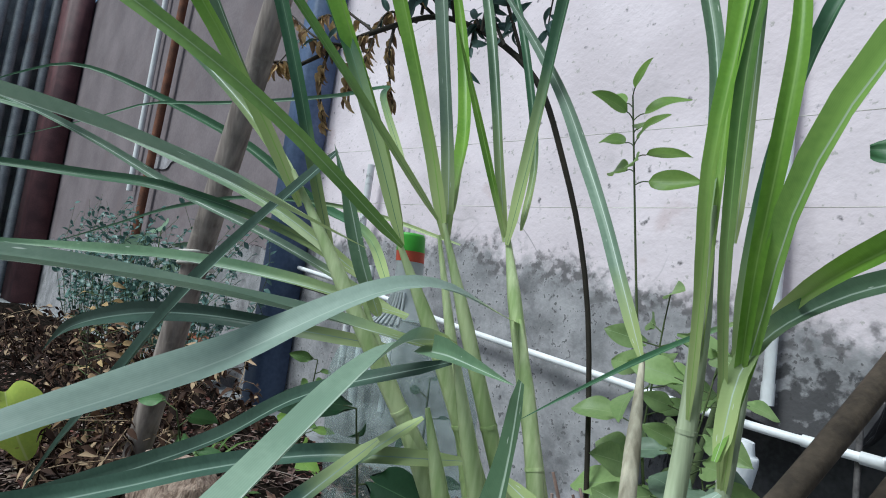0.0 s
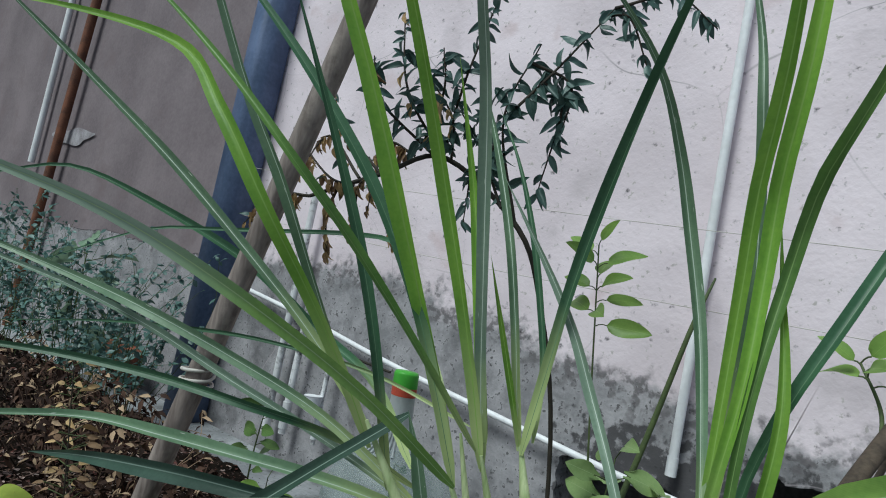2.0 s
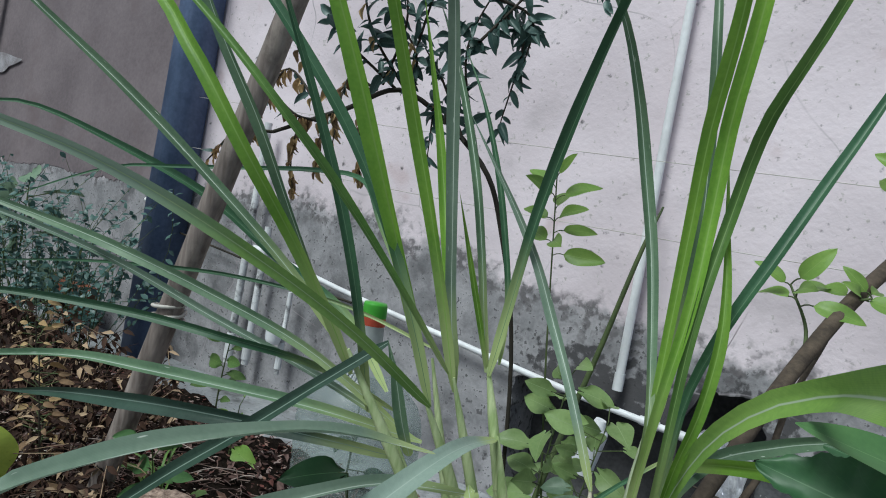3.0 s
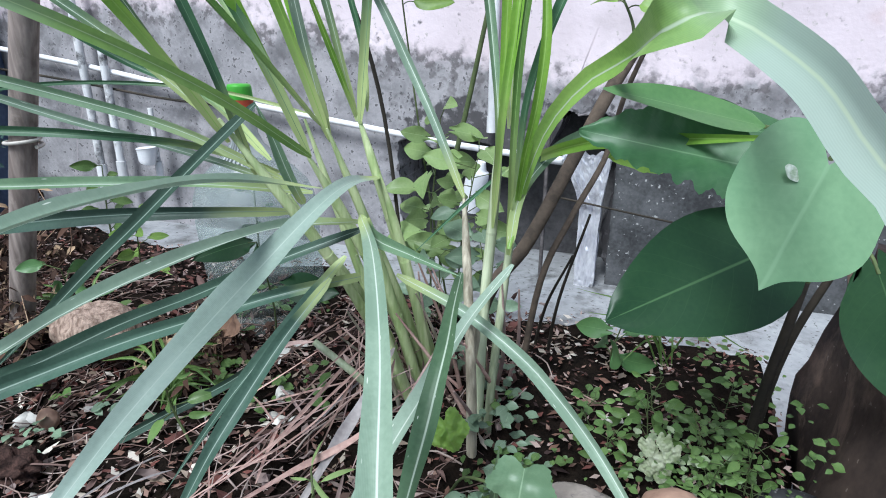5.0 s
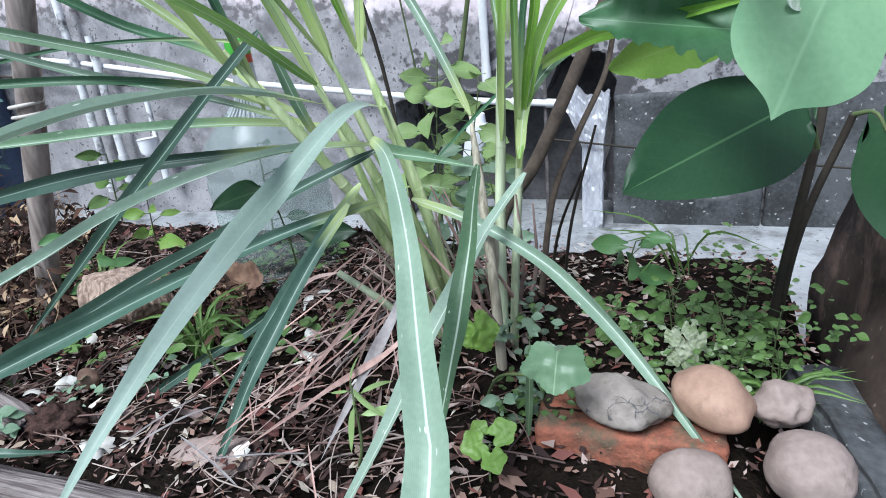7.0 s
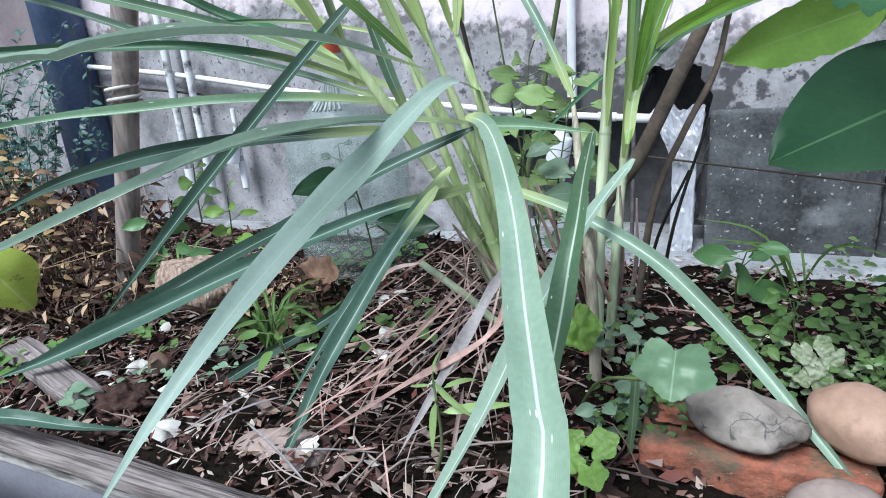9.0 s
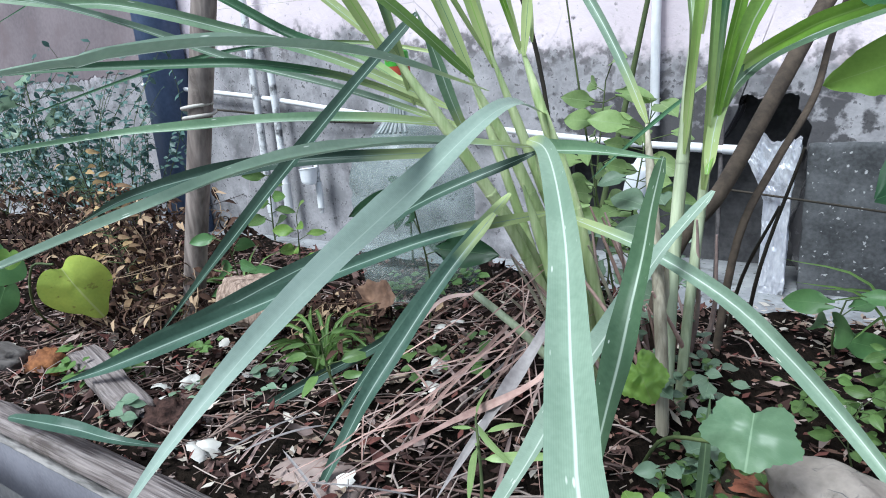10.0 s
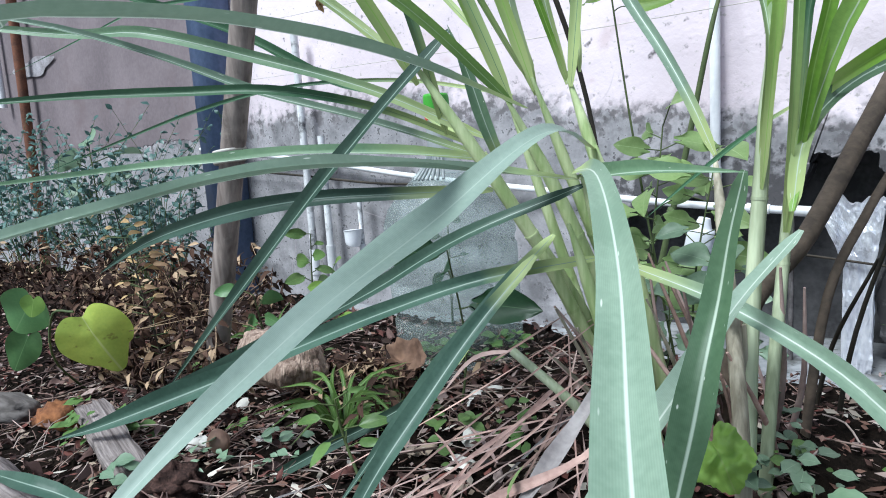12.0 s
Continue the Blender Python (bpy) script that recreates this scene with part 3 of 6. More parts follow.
for k, (x, top, bot, r) in enumerate(((-1.50, 1.06, 0.10, 0.0145), (-1.40, 0.66, 0.12, 0.014), (-1.225, 0.44, 0.13, 0.009))):
    rp = thing("riser_pipe", "white plastic riser pipe with chipped paint at the wall foot", "pipe", "riser pipes")
    part("pipe", tube([(x, -0.05, bot), (x, -0.05, top)], r, 12, n=2), PVC_WORN, rp)
    part("socket", tube([(x, -0.05, bot + 0.02), (x, -0.05, bot + 0.12)], r + 0.004, 12, n=2), PVC, rp)
bc = thing("steel_column", "blue painted square steel column beside the wall", "column")
part("shaft", box(-2.08, -1.955, -0.14, 0.0, 0.0, 3.2, 0.006), BLUE, bc)
rc = thing("rusty_column", "rust brown steel pipe column by the wall", "column")
part("shaft", tube([(-4.20, -0.06, 0), (-4.02, -0.06, 3.3)], 0.029, 14, n=2), RUST, rc)

# far end of the wall: rusty brown post, weathered gate leaf, dark shed behind it
GALV = mat("weathered_tin", (0.34, 0.35, 0.36), (0.20, 0.21, 0.22), rough=0.6, scale=5, fine=60, bump=0.3, metal=0.3, stain=(0.14, 0.11, 0.10), stain_at=0.6)
MAROON = mat("maroon_paint", (0.12, 0.055, 0.06), (0.07, 0.035, 0.04), rough=0.6, scale=6, fine=80, bump=0.2)
gp = thing("gate_post", "dark maroon gate post at the wall's end", "post")
part("post", box(-7.75, -7.15, -0.22, -0.01, 0, 4.2, 0.01), MAROON, gp)
gl = thing("tin_gate", "weathered corrugated tin gate standing ajar", "gate")
for k in range(7):
    part("rib", tube([(-7.80 - 0.03 * k, -0.25 - 0.16 * k, 0.05), (-7.80 - 0.03 * k, -0.25 - 0.16 * k, 4.0)], 0.055, 8, n=2), GALV, gl)
part("sheet", box(-8.1, -8.04, -2.2, -0.2, 0.05, 4.0), GALV, gl)
structure("wall_west", box(-9.4, -9.0, -9, 0.2, -0.05, 4.5), MAROON, "dark boarded shed wall closing the yard")

# stake with its wire
sk = thing("wooden_stake", "grey brown wooden stake leaning beside the bed with a wire loop", "stake")
part("pole", tube([(-0.600, -1.087, 0.10), (-0.422, -1.088, 0.65), (-0.145, -1.089, 1.50)], [0.020, 0.019, 0.0175], 12), STAKE, sk)


# ---------------------------------------------------------------- bricks and stones
br = thing("brick", "worn red brick at the corner of the bed", "brick")
bb = rough_block(0.347, 0.545, -1.256, -1.166, 0.138, 0.206, 0.0042, 0.0022, 3)
part("body", bb, BRICK, br)
CRUST = mat("dirt_crust", (0.085, 0.068, 0.052), (0.035, 0.030, 0.022), rough=1.0, scale=40, fine=200, bump=0.8, stain=(0.19, 0.085, 0.055), stain_at=0.55, stain_scale=30, spec=0.05)
part("dirt_crust", rough_block(0.352, 0.543, -1.222, -1.169, 0.2035, 0.2110, 0.005, 0.0026, 8), CRUST, br, "dark dirt and moss on the brick's top")
BS = mat("dark_boulder", (0.068, 0.048, 0.038), (0.028, 0.020, 0.017), rough=0.9, scale=7, fine=80, bump=0.5, stain=(0.15, 0.105, 0.08), stain_at=0.60, stain_scale=9, speck=(0.16, 0.13, 0.11), speck_scale=80, speck_at=0.68)

# ---------------------------------------------------------------- the cane grass clump
clump = thing("cane_grass", "tall clump of cane grass with long arching striped blades", "grass clump")
DRY = mat("dry_straw_blade", (0.42, 0.31, 0.281), (0.25, 0.175, 0.164), rough=0.8, scale=16, fine=160, bump=0.3)
LEAF_SEED = [0]


def leaf(material, width, *points, base=0.8, fold=0.38, taper=0.45, light=None, grow=0.34):
    LEAF_SEED[0] += 1
    base = min(base, 0.0125 / width)
    k = LEAF_SEED[0]
    rnd = random.Random(k)
    light = light or (0.4 + rnd.uniform(-0.4, 0.4), -2.2, 0.95 + rnd.uniform(-0.35, 0.6))
    bm = blade(points, width, n=34, toward=light, fold=fold * rnd.uniform(0.7, 1.3), taper=taper, base=base, wave=0.10, seed=k, grow=grow)
    return part("leaf", bm, material, clump)


def cane(base, *points, r=0.0075, material=None):
    """A sheathed cane from the ground to where its blades part, with slightly swollen nodes."""
    bm = tube([base, *points], [r * 1.1, r * 1.05, r, r * 0.95, r * 0.85, r * 0.25], 10, n=26)
    ob = part("cane", bm, material or STEM, clump)
    c = curve([base, *points], 26)
    for i in (7, 15):
        t = (c[i + 1] - c[i - 1]).normalized() * 0.0015
        part("node", tube([c[i] - t, c[i] + t], r * 1.025, 10, n=3), material or STEM, ob)
    return ob


leaf(BLADE_LIGHT, 0.019, (0.085, -1.148, 0.574), (0.056, -1.160, 0.656), (0.038, -1.194, 0.740), (0.026, -1.236, 0.822), (0.012, -1.276, 0.903), (-0.009, -1.315, 0.986), (-0.075, -1.415, 1.205))
leaf(BLADE_DARK, 0.014, (0.086, -1.149, 0.574), (0.062, -1.175, 0.661), (0.027, -1.199, 0.752), (-0.024, -1.224, 0.841), (-0.088, -1.260, 0.929), (-0.156, -1.300, 1.009), (-0.282, -1.378, 1.144))
leaf(BLADE_LIGHT, 0.015, (0.019, -1.204, 0.595), (0.003, -1.236, 0.654), (-0.022, -1.277, 0.723), (-0.045, -1.335, 0.800), (-0.101, -1.361, 0.877), (-0.191, -1.368, 0.945), (-0.328, -1.430, 0.972), (-0.430, -1.492, 0.968))
leaf(BLADE, 0.012, (0.015, -1.201, 0.600), (-0.011, -1.242, 0.677), (-0.033, -1.276, 0.748), (-0.053, -1.313, 0.823), (-0.083, -1.346, 0.894), (-0.106, -1.376, 0.964), (-0.161, -1.461, 1.160))
leaf(BLADE_MID, 0.008, (0.079, -1.108, 0.602), (0.076, -1.233, 0.701), (0.074, -1.331, 0.773), (0.056, -1.391, 0.824), (0.008, -1.417, 0.873), (-0.062, -1.436, 0.926), (-0.187, -1.456, 1.006))
leaf(BLADE_DARK, 0.0115, (0.019, -1.163, 0.549), (0.021, -1.196, 0.623), (0.012, -1.221, 0.699), (-0.005, -1.243, 0.773), (-0.023, -1.271, 0.846), (-0.044, -1.301, 0.921), (-0.076, -1.344, 1.028))
leaf(BLADE_LIGHT, 0.016, (0.087, -1.106, 0.587), (0.061, -1.114, 0.675), (0.039, -1.136, 0.767), (0.016, -1.161, 0.858), (0.007, -1.202, 0.941), (0.008, -1.256, 1.016), (0.021, -1.417, 1.206))
leaf(BLADE_PALE, 0.016, (0.087, -1.102, 0.583), (0.052, -1.082, 0.672), (0.038, -1.093, 0.776), (0.027, -1.108, 0.878), (0.028, -1.139, 0.969), (0.037, -1.188, 1.049), (0.081, -1.371, 1.283))
leaf(BLADE_LIGHT, 0.008, (0.086, -1.028, 0.601), (0.069, -1.046, 0.671), (0.051, -1.063, 0.740), (0.033, -1.080, 0.808))
leaf(BLADE_LIGHT, 0.016, (0.084, -1.102, 0.601), (-0.020, -0.996, 0.737), (-0.080, -0.976, 0.899), (-0.109, -1.032, 1.077))
leaf(BLADE, 0.012, (0.086, -1.029, 0.598), (0.068, -1.025, 0.661), (0.046, -1.019, 0.738), (0.009, -1.006, 0.840), (-0.052, -0.977, 0.957), (-0.135, -0.919, 1.068), (-0.195, -0.873, 1.133))
leaf(BLADE_DARK, 0.009, (0.098, -1.022, 0.610), (0.080, -0.991, 0.684), (0.053, -0.980, 0.769), (0.021, -0.973, 0.855), (-0.025, -0.962, 0.947), (-0.088, -0.945, 1.039))
leaf(BLADE_DARK, 0.016, (0.091, -1.031, 0.595), (0.099, -1.021, 0.694), (0.110, -1.017, 0.796), (0.137, -1.033, 0.895), (0.179, -1.078, 0.978), (0.232, -1.151, 1.039), (0.342, -1.318, 1.131))
leaf(BLADE_PALE, 0.013, (0.240, -1.045, 0.513), (0.218, -1.043, 0.565), (0.188, -1.027, 0.617), (0.149, -1.005, 0.675), (0.113, -1.005, 0.744), (0.070, -1.018, 0.814), (0.006, -1.046, 0.912))
leaf(BLADE, 0.017, (0.280, -1.052, 0.490), (0.284, -1.062, 0.545), (0.291, -1.083, 0.606), (0.266, -1.021, 0.686), (0.238, -0.969, 0.774), (0.209, -0.951, 0.872), (0.188, -0.969, 0.962), (0.168, -1.019, 1.041), (0.138, -1.079, 1.094), (0.098, -1.156, 1.144), base=0.4, grow=0.5)
leaf(BLADE_LIGHT, 0.016, (0.279, -1.050, 0.470), (0.284, -1.056, 0.535), (0.290, -1.066, 0.600), (0.290, -1.059, 0.712), (0.292, -1.064, 0.810), (0.298, -1.092, 0.894), (0.312, -1.135, 0.963), (0.323, -1.184, 1.022), (0.354, -1.353, 1.204), base=0.4, grow=0.5)
leaf(BLADE_LIGHT, 0.018, (0.281, -1.056, 0.480), (0.290, -1.075, 0.555), (0.302, -1.104, 0.635), (0.312, -1.102, 0.726), (0.312, -1.085, 0.819), (0.314, -1.090, 0.904), (0.324, -1.110, 0.978), (0.330, -1.125, 1.052), (0.347, -1.174, 1.347), base=0.4, grow=0.5)
leaf(BLADE, 0.012, (0.290, -1.030, 0.600), (0.294, -1.030, 0.710), (0.297, -1.036, 0.809), (0.293, -1.040, 0.874), (0.288, -1.044, 0.936), (0.282, -1.054, 0.994), (0.272, -1.041, 1.050), (0.259, -1.035, 1.105), (0.222, -1.030, 1.251))
leaf(BLADE_MID, 0.014, (0.296, -1.035, 0.440), (0.304, -1.065, 0.510), (0.312, -1.097, 0.586), (0.318, -1.103, 0.715), (0.329, -1.077, 0.829), (0.344, -1.101, 0.896), (0.368, -1.152, 0.933), (0.394, -1.188, 0.985), (0.484, -1.287, 1.197), base=0.4, grow=0.5)
leaf(BLADE_LIGHT, 0.013, (0.297, -1.032, 0.430), (0.308, -1.052, 0.500), (0.321, -1.077, 0.574), (0.336, -1.099, 0.637), (0.341, -1.097, 0.701), (0.335, -1.083, 0.756), (0.323, -1.067, 0.818), (0.311, -1.049, 0.886), base=0.4, grow=0.5)
leaf(BLADE_DARK, 0.015, (0.298, -1.030, 0.450), (0.305, -1.045, 0.505), (0.313, -1.068, 0.561), (0.318, -1.056, 0.642), (0.342, -1.062, 0.719), (0.371, -1.050, 0.792), (0.399, -1.016, 0.868), (0.428, -0.983, 0.947), (0.495, -0.903, 1.141), base=0.4, grow=0.5)
leaf(BLADE_FADE, 0.013, (0.087, -1.149, 0.573), (0.052, -1.258, 0.652), (-0.003, -1.353, 0.713), (-0.061, -1.440, 0.759), (-0.109, -1.514, 0.781), (-0.187, -1.640, 0.806))
leaf(BLADE_DARK, 0.017, (-0.030, -1.062, 0.544), (-0.180, -0.991, 0.610), (-0.337, -0.981, 0.660), (-0.463, -1.044, 0.743), (-0.577, -1.151, 0.803), (-0.675, -1.243, 0.838), (-0.739, -1.310, 0.813), (-0.798, -1.376, 0.767))
leaf(BLADE_DARK, 0.009, (0.035, -1.115, 0.646), (-0.082, -1.065, 0.747), (-0.199, -0.981, 0.812), (-0.301, -0.983, 0.817), (-0.382, -1.044, 0.801), (-0.448, -1.112, 0.784), (-0.495, -1.180, 0.768), (-0.535, -1.231, 0.737), (-0.544, -1.297, 0.697), (-0.537, -1.349, 0.667))
leaf(BLADE, 0.013, (0.011, -1.204, 0.614), (-0.080, -1.223, 0.689), (-0.186, -1.260, 0.770), (-0.283, -1.300, 0.843), (-0.364, -1.352, 0.908), (-0.434, -1.412, 0.971), (-0.523, -1.499, 1.055))
leaf(BLADE, 0.013, (0.064, -1.160, 0.543), (-0.056, -1.194, 0.602), (-0.162, -1.255, 0.644), (-0.252, -1.313, 0.675), (-0.352, -1.335, 0.688), (-0.448, -1.383, 0.706), (-0.613, -1.491, 0.741))
leaf(BLADE_PALE, 0.01, (0.050, -1.103, 0.517), (-0.074, -1.167, 0.570), (-0.185, -1.227, 0.611), (-0.257, -1.292, 0.652), (-0.309, -1.355, 0.680), (-0.362, -1.411, 0.698), (-0.469, -1.513, 0.726))
leaf(BLADE_DARK, 0.01, (0.013, -1.100, 0.538), (-0.053, -1.172, 0.581), (-0.114, -1.256, 0.603), (-0.203, -1.303, 0.610), (-0.273, -1.354, 0.613), (-0.329, -1.404, 0.612), (-0.473, -1.543, 0.605))
leaf(BLADE_DARK, 0.006, (-0.000, -0.999, 0.599), (-0.139, -1.039, 0.631), (-0.299, -1.095, 0.639), (-0.467, -1.127, 0.624), (-0.677, -1.149, 0.594), (-0.908, -1.194, 0.549), (-0.984, -1.212, 0.533))
leaf(BLADE, 0.014, (0.075, -1.153, 0.517), (0.071, -1.173, 0.556), (0.066, -1.189, 0.599), (0.058, -1.206, 0.642))
leaf(BLADE_DARK_FREE, 0.018, (0.056, -1.201, 0.638), (-0.008, -1.224, 0.577), (-0.081, -1.245, 0.508), (-0.172, -1.251, 0.433), (-0.274, -1.267, 0.341), (-0.392, -1.271, 0.244))
leaf(BLADE_PALE, 0.034, (0.144, -1.143, 0.508), (0.209, -1.246, 0.506), (0.260, -1.341, 0.462), (0.295, -1.424, 0.408), (0.317, -1.476, 0.377), (0.329, -1.510, 0.358), (0.338, -1.609, 0.260), light=(0.4, -2.2, 0.95), taper=0.8, grow=0.75)
leaf(BLADE_PALE_BACK, 0.031, (0.116, -1.028, 0.526), (0.130, -1.172, 0.542), (0.092, -1.290, 0.476), (0.081, -1.390, 0.435), (0.068, -1.444, 0.403), (0.065, -1.495, 0.377), (0.053, -1.538, 0.343), (0.038, -1.565, 0.310), (0.026, -1.579, 0.287), taper=0.5, grow=0.4, fold=0.18)
leaf(BLADE_PALE, 0.017, (0.144, -1.225, 0.560), (0.114, -1.345, 0.591), (0.099, -1.456, 0.600), (0.090, -1.533, 0.594), (0.092, -1.557, 0.589), (0.077, -1.552, 0.590), (0.049, -1.550, 0.591), (-0.131, -1.559, 0.590), light=(0.2, -1.7, 1.5))
leaf(BLADE_PALE, 0.016, (0.149, -1.137, 0.499), (0.096, -1.219, 0.512), (0.084, -1.313, 0.521), (0.078, -1.400, 0.523), (0.067, -1.464, 0.517), (0.061, -1.518, 0.507), (0.050, -1.563, 0.497), (0.009, -1.692, 0.463), light=(0.4, -1.6, 1.5))
leaf(BLADE, 0.015, (0.063, -1.112, 0.520), (-0.037, -1.174, 0.535), (-0.129, -1.232, 0.541), (-0.222, -1.269, 0.539), (-0.306, -1.310, 0.537), (-0.352, -1.376, 0.532), (-0.408, -1.515, 0.522))
leaf(BLADE_TEAL, 0.022, (0.035, -1.109, 0.491), (-0.061, -1.150, 0.492), (-0.160, -1.196, 0.491), (-0.283, -1.223, 0.476), (-0.450, -1.235, 0.442), (-0.631, -1.221, 0.390), (-0.669, -1.215, 0.378))
leaf(BLADE_TEAL, 0.029, (0.149, -1.110, 0.423), (0.055, -1.172, 0.407), (-0.055, -1.207, 0.369), (-0.176, -1.229, 0.320), (-0.290, -1.280, 0.272), (-0.398, -1.345, 0.229), (-0.455, -1.385, 0.212), taper=0.78, grow=0.7)
leaf(BLADE_DARK_FREE, 0.027, (0.152, -1.144, 0.494), (0.047, -1.189, 0.451), (-0.072, -1.191, 0.391), (-0.195, -1.205, 0.334), (-0.322, -1.258, 0.269), (-0.462, -1.301, 0.205), (-0.520, -1.325, 0.193), taper=0.78, grow=0.7)
leaf(BLADE_TEAL, 0.016, (0.113, -1.127, 0.447), (0.085, -1.177, 0.402), (0.052, -1.215, 0.351), (0.014, -1.245, 0.296), (-0.019, -1.272, 0.242), (-0.043, -1.312, 0.192))
leaf(BLADE_TEAL, 0.02, (0.114, -1.168, 0.433), (0.077, -1.215, 0.373), (0.048, -1.259, 0.314), (0.025, -1.303, 0.260), (0.004, -1.337, 0.203), (-0.018, -1.369, 0.145), (-0.028, -1.383, 0.120))
leaf(BLADE_TEAL, 0.014, (0.049, -1.192, 0.343), (-0.040, -1.183, 0.267), (-0.132, -1.216, 0.212), (-0.220, -1.248, 0.159), (-0.315, -1.260, 0.108), (-0.418, -1.277, 0.070))
leaf(BLADE_PALE_FREE, 0.022, (0.316, -1.088, 0.449), (0.283, -1.160, 0.401), (0.264, -1.237, 0.358), (0.250, -1.312, 0.326), (0.247, -1.387, 0.305), (0.244, -1.458, 0.293), (0.240, -1.557, 0.283))
leaf(BLADE, 0.015, (0.151, -1.143, 0.503), (0.193, -1.204, 0.504), (0.248, -1.243, 0.507), (0.311, -1.274, 0.505))
leaf(BLADE_RIBBED, 0.024, (0.308, -1.266, 0.506), (0.298, -1.256, 0.467), (0.292, -1.258, 0.426), (0.289, -1.279, 0.390), (0.291, -1.315, 0.362), (0.295, -1.362, 0.340), (0.308, -1.475, 0.301))
leaf(BLADE_PALE, 0.0185, (0.166, -1.092, 0.416), (0.261, -1.108, 0.387), (0.341, -1.133, 0.352), (0.394, -1.147, 0.310), (0.439, -1.166, 0.269), (0.479, -1.201, 0.236), (0.519, -1.244, 0.204), (0.577, -1.312, 0.159), light=(-0.3, -1.8, 1.2))
leaf(BLADE_DARK, 0.005, (0.297, -0.992, 0.555), (0.266, -1.044, 0.528), (0.235, -1.093, 0.496), (0.205, -1.139, 0.463))
leaf(BLADE_LIGHT, 0.016, (0.302, -0.990, 0.550), (0.339, -1.025, 0.573), (0.377, -1.057, 0.591), (0.418, -1.089, 0.604), (0.576, -1.206, 0.636))
leaf(BLADE_TURN, 0.034, (0.307, -1.075, 0.463), (0.315, -1.054, 0.528), (0.347, -1.099, 0.610), (0.388, -1.140, 0.663), (0.431, -1.178, 0.692), (0.463, -1.337, 0.718), (0.496, -1.274, 0.724), (0.535, -1.374, 0.694), (0.534, -1.501, 0.675), (0.535, -1.573, 0.663), (0.534, -1.710, 0.607), (0.540, -1.760, 0.590), taper=0.5)
leaf(BLADE, 0.017, (0.307, -1.072, 0.463), (0.315, -1.054, 0.528), (0.345, -0.993, 0.571), (0.399, -0.956, 0.597), (0.442, -0.931, 0.611), (0.481, -0.923, 0.621), (0.527, -0.932, 0.633), (0.582, -0.968, 0.610))
# canes of the main cluster, leaning towards the open side
cane((0.150, -1.025, 0.17), (0.131, -1.056, 0.31), (0.080, -1.150, 0.48), (0.018, -1.215, 0.622), r=0.0074)
cane((0.175, -1.010, 0.17), (0.150, -1.050, 0.32), (0.115, -1.105, 0.47), (0.080, -1.150, 0.580), r=0.0074)
cane((0.185, -1.000, 0.17), (0.158, -1.035, 0.32), (0.120, -1.075, 0.47), (0.086, -1.108, 0.600), r=0.007)
cane((0.195, -0.985, 0.17), (0.165, -1.010, 0.32), (0.120, -1.028, 0.50), (0.084, -1.026, 0.612), r=0.0074)
cane((0.195, -1.050, 0.17), (0.175, -1.095, 0.33), (0.150, -1.142, 0.505), r=0.0074)
cane((0.140, -1.010, 0.17), (0.100, -1.035, 0.34), (0.020, -1.050, 0.60), r=0.0068)
cane((0.160, -1.045, 0.17), (0.130, -1.090, 0.33), (0.060, -1.160, 0.53), r=0.007)
cane((0.205, -1.030, 0.17), (0.165, -1.040, 0.38), (0.118, -1.032, 0.53), r=0.0074)
cane((0.190, -1.070, 0.17), (0.165, -1.120, 0.33), (0.140, -1.150, 0.46), r=0.007)
# the three upright canes beside it
cane((0.282, -1.125, 0.17), (0.276, -1.115, 0.29), (0.258, -1.080, 0.41), (0.238, -1.040, 0.518), r=0.0066, material=STEM_OLD)
cane((0.274, -1.078, 0.17), (0.274, -1.062, 0.35), (0.280, -1.050, 0.50), (0.290, -1.068, 0.618), r=0.0070, material=STEM_MID)
cane((0.288, -1.080, 0.17), (0.291, -1.062, 0.29), (0.297, -1.030, 0.44), (0.304, -1.020, 0.560), r=0.0056, material=STEM_MID)
cane((0.262, -1.060, 0.17), (0.266, -1.065, 0.28), (0.270, -1.070, 0.36), r=0.0070, material=STEM_OLD)

DRY_GREY = mat("faded_grey_blade", (0.30, 0.275, 0.27), (0.19, 0.17, 0.17), rough=0.8, scale=20, fine=200, bump=0.3)
DRY_RED = mat("dry_reddish_sheath", (0.30, 0.205, 0.175), (0.17, 0.112, 0.095), rough=0.8, scale=24, fine=200, bump=0.4)
DRY_PINK = mat("dry_pinkish_stalk", (0.50, 0.345, 0.30), (0.30, 0.19, 0.165), rough=0.75, scale=30, fine=200, bump=0.3)
rd = random.Random(11)
for i in range(20):
    a = radians(rd.uniform(190, 300))
    ln = rd.uniform(0.14, 0.44)
    b = Vector((0.17 + rd.uniform(-0.09, 0.08), -1.07 + rd.uniform(-0.08, 0.06), 0.20 + rd.uniform(0, 0.17)))
    e = b + Vector((math.cos(a), math.sin(a), 0)) * ln
    if e.y < -1.43:
        e.y = -1.43 + rd.uniform(0, 0.02)
    e.z = soil_z(e.x, e.y) + 0.010 + rd.uniform(0, 0.03)
    mid = b.lerp(e, rd.uniform(0.4, 0.6)) + Vector((rd.uniform(-0.005, 0.005), 0, rd.uniform(-0.004, 0.005)))
    bm = blade([b, mid, e], rd.choice((0.0018, 0.0022, 0.0026, 0.003, 0.0035, 0.0055)), (rd.uniform(-0.4, 0.4), -0.5, 1), n=12, fold=0.35, taper=0.7, base=0.9, wave=0.2, seed=i)
    part("dry_blade", bm, (DRY, DRY_PINK, DRY, DRY_RED)[i % 4], clump, "dry straw-coloured blade")
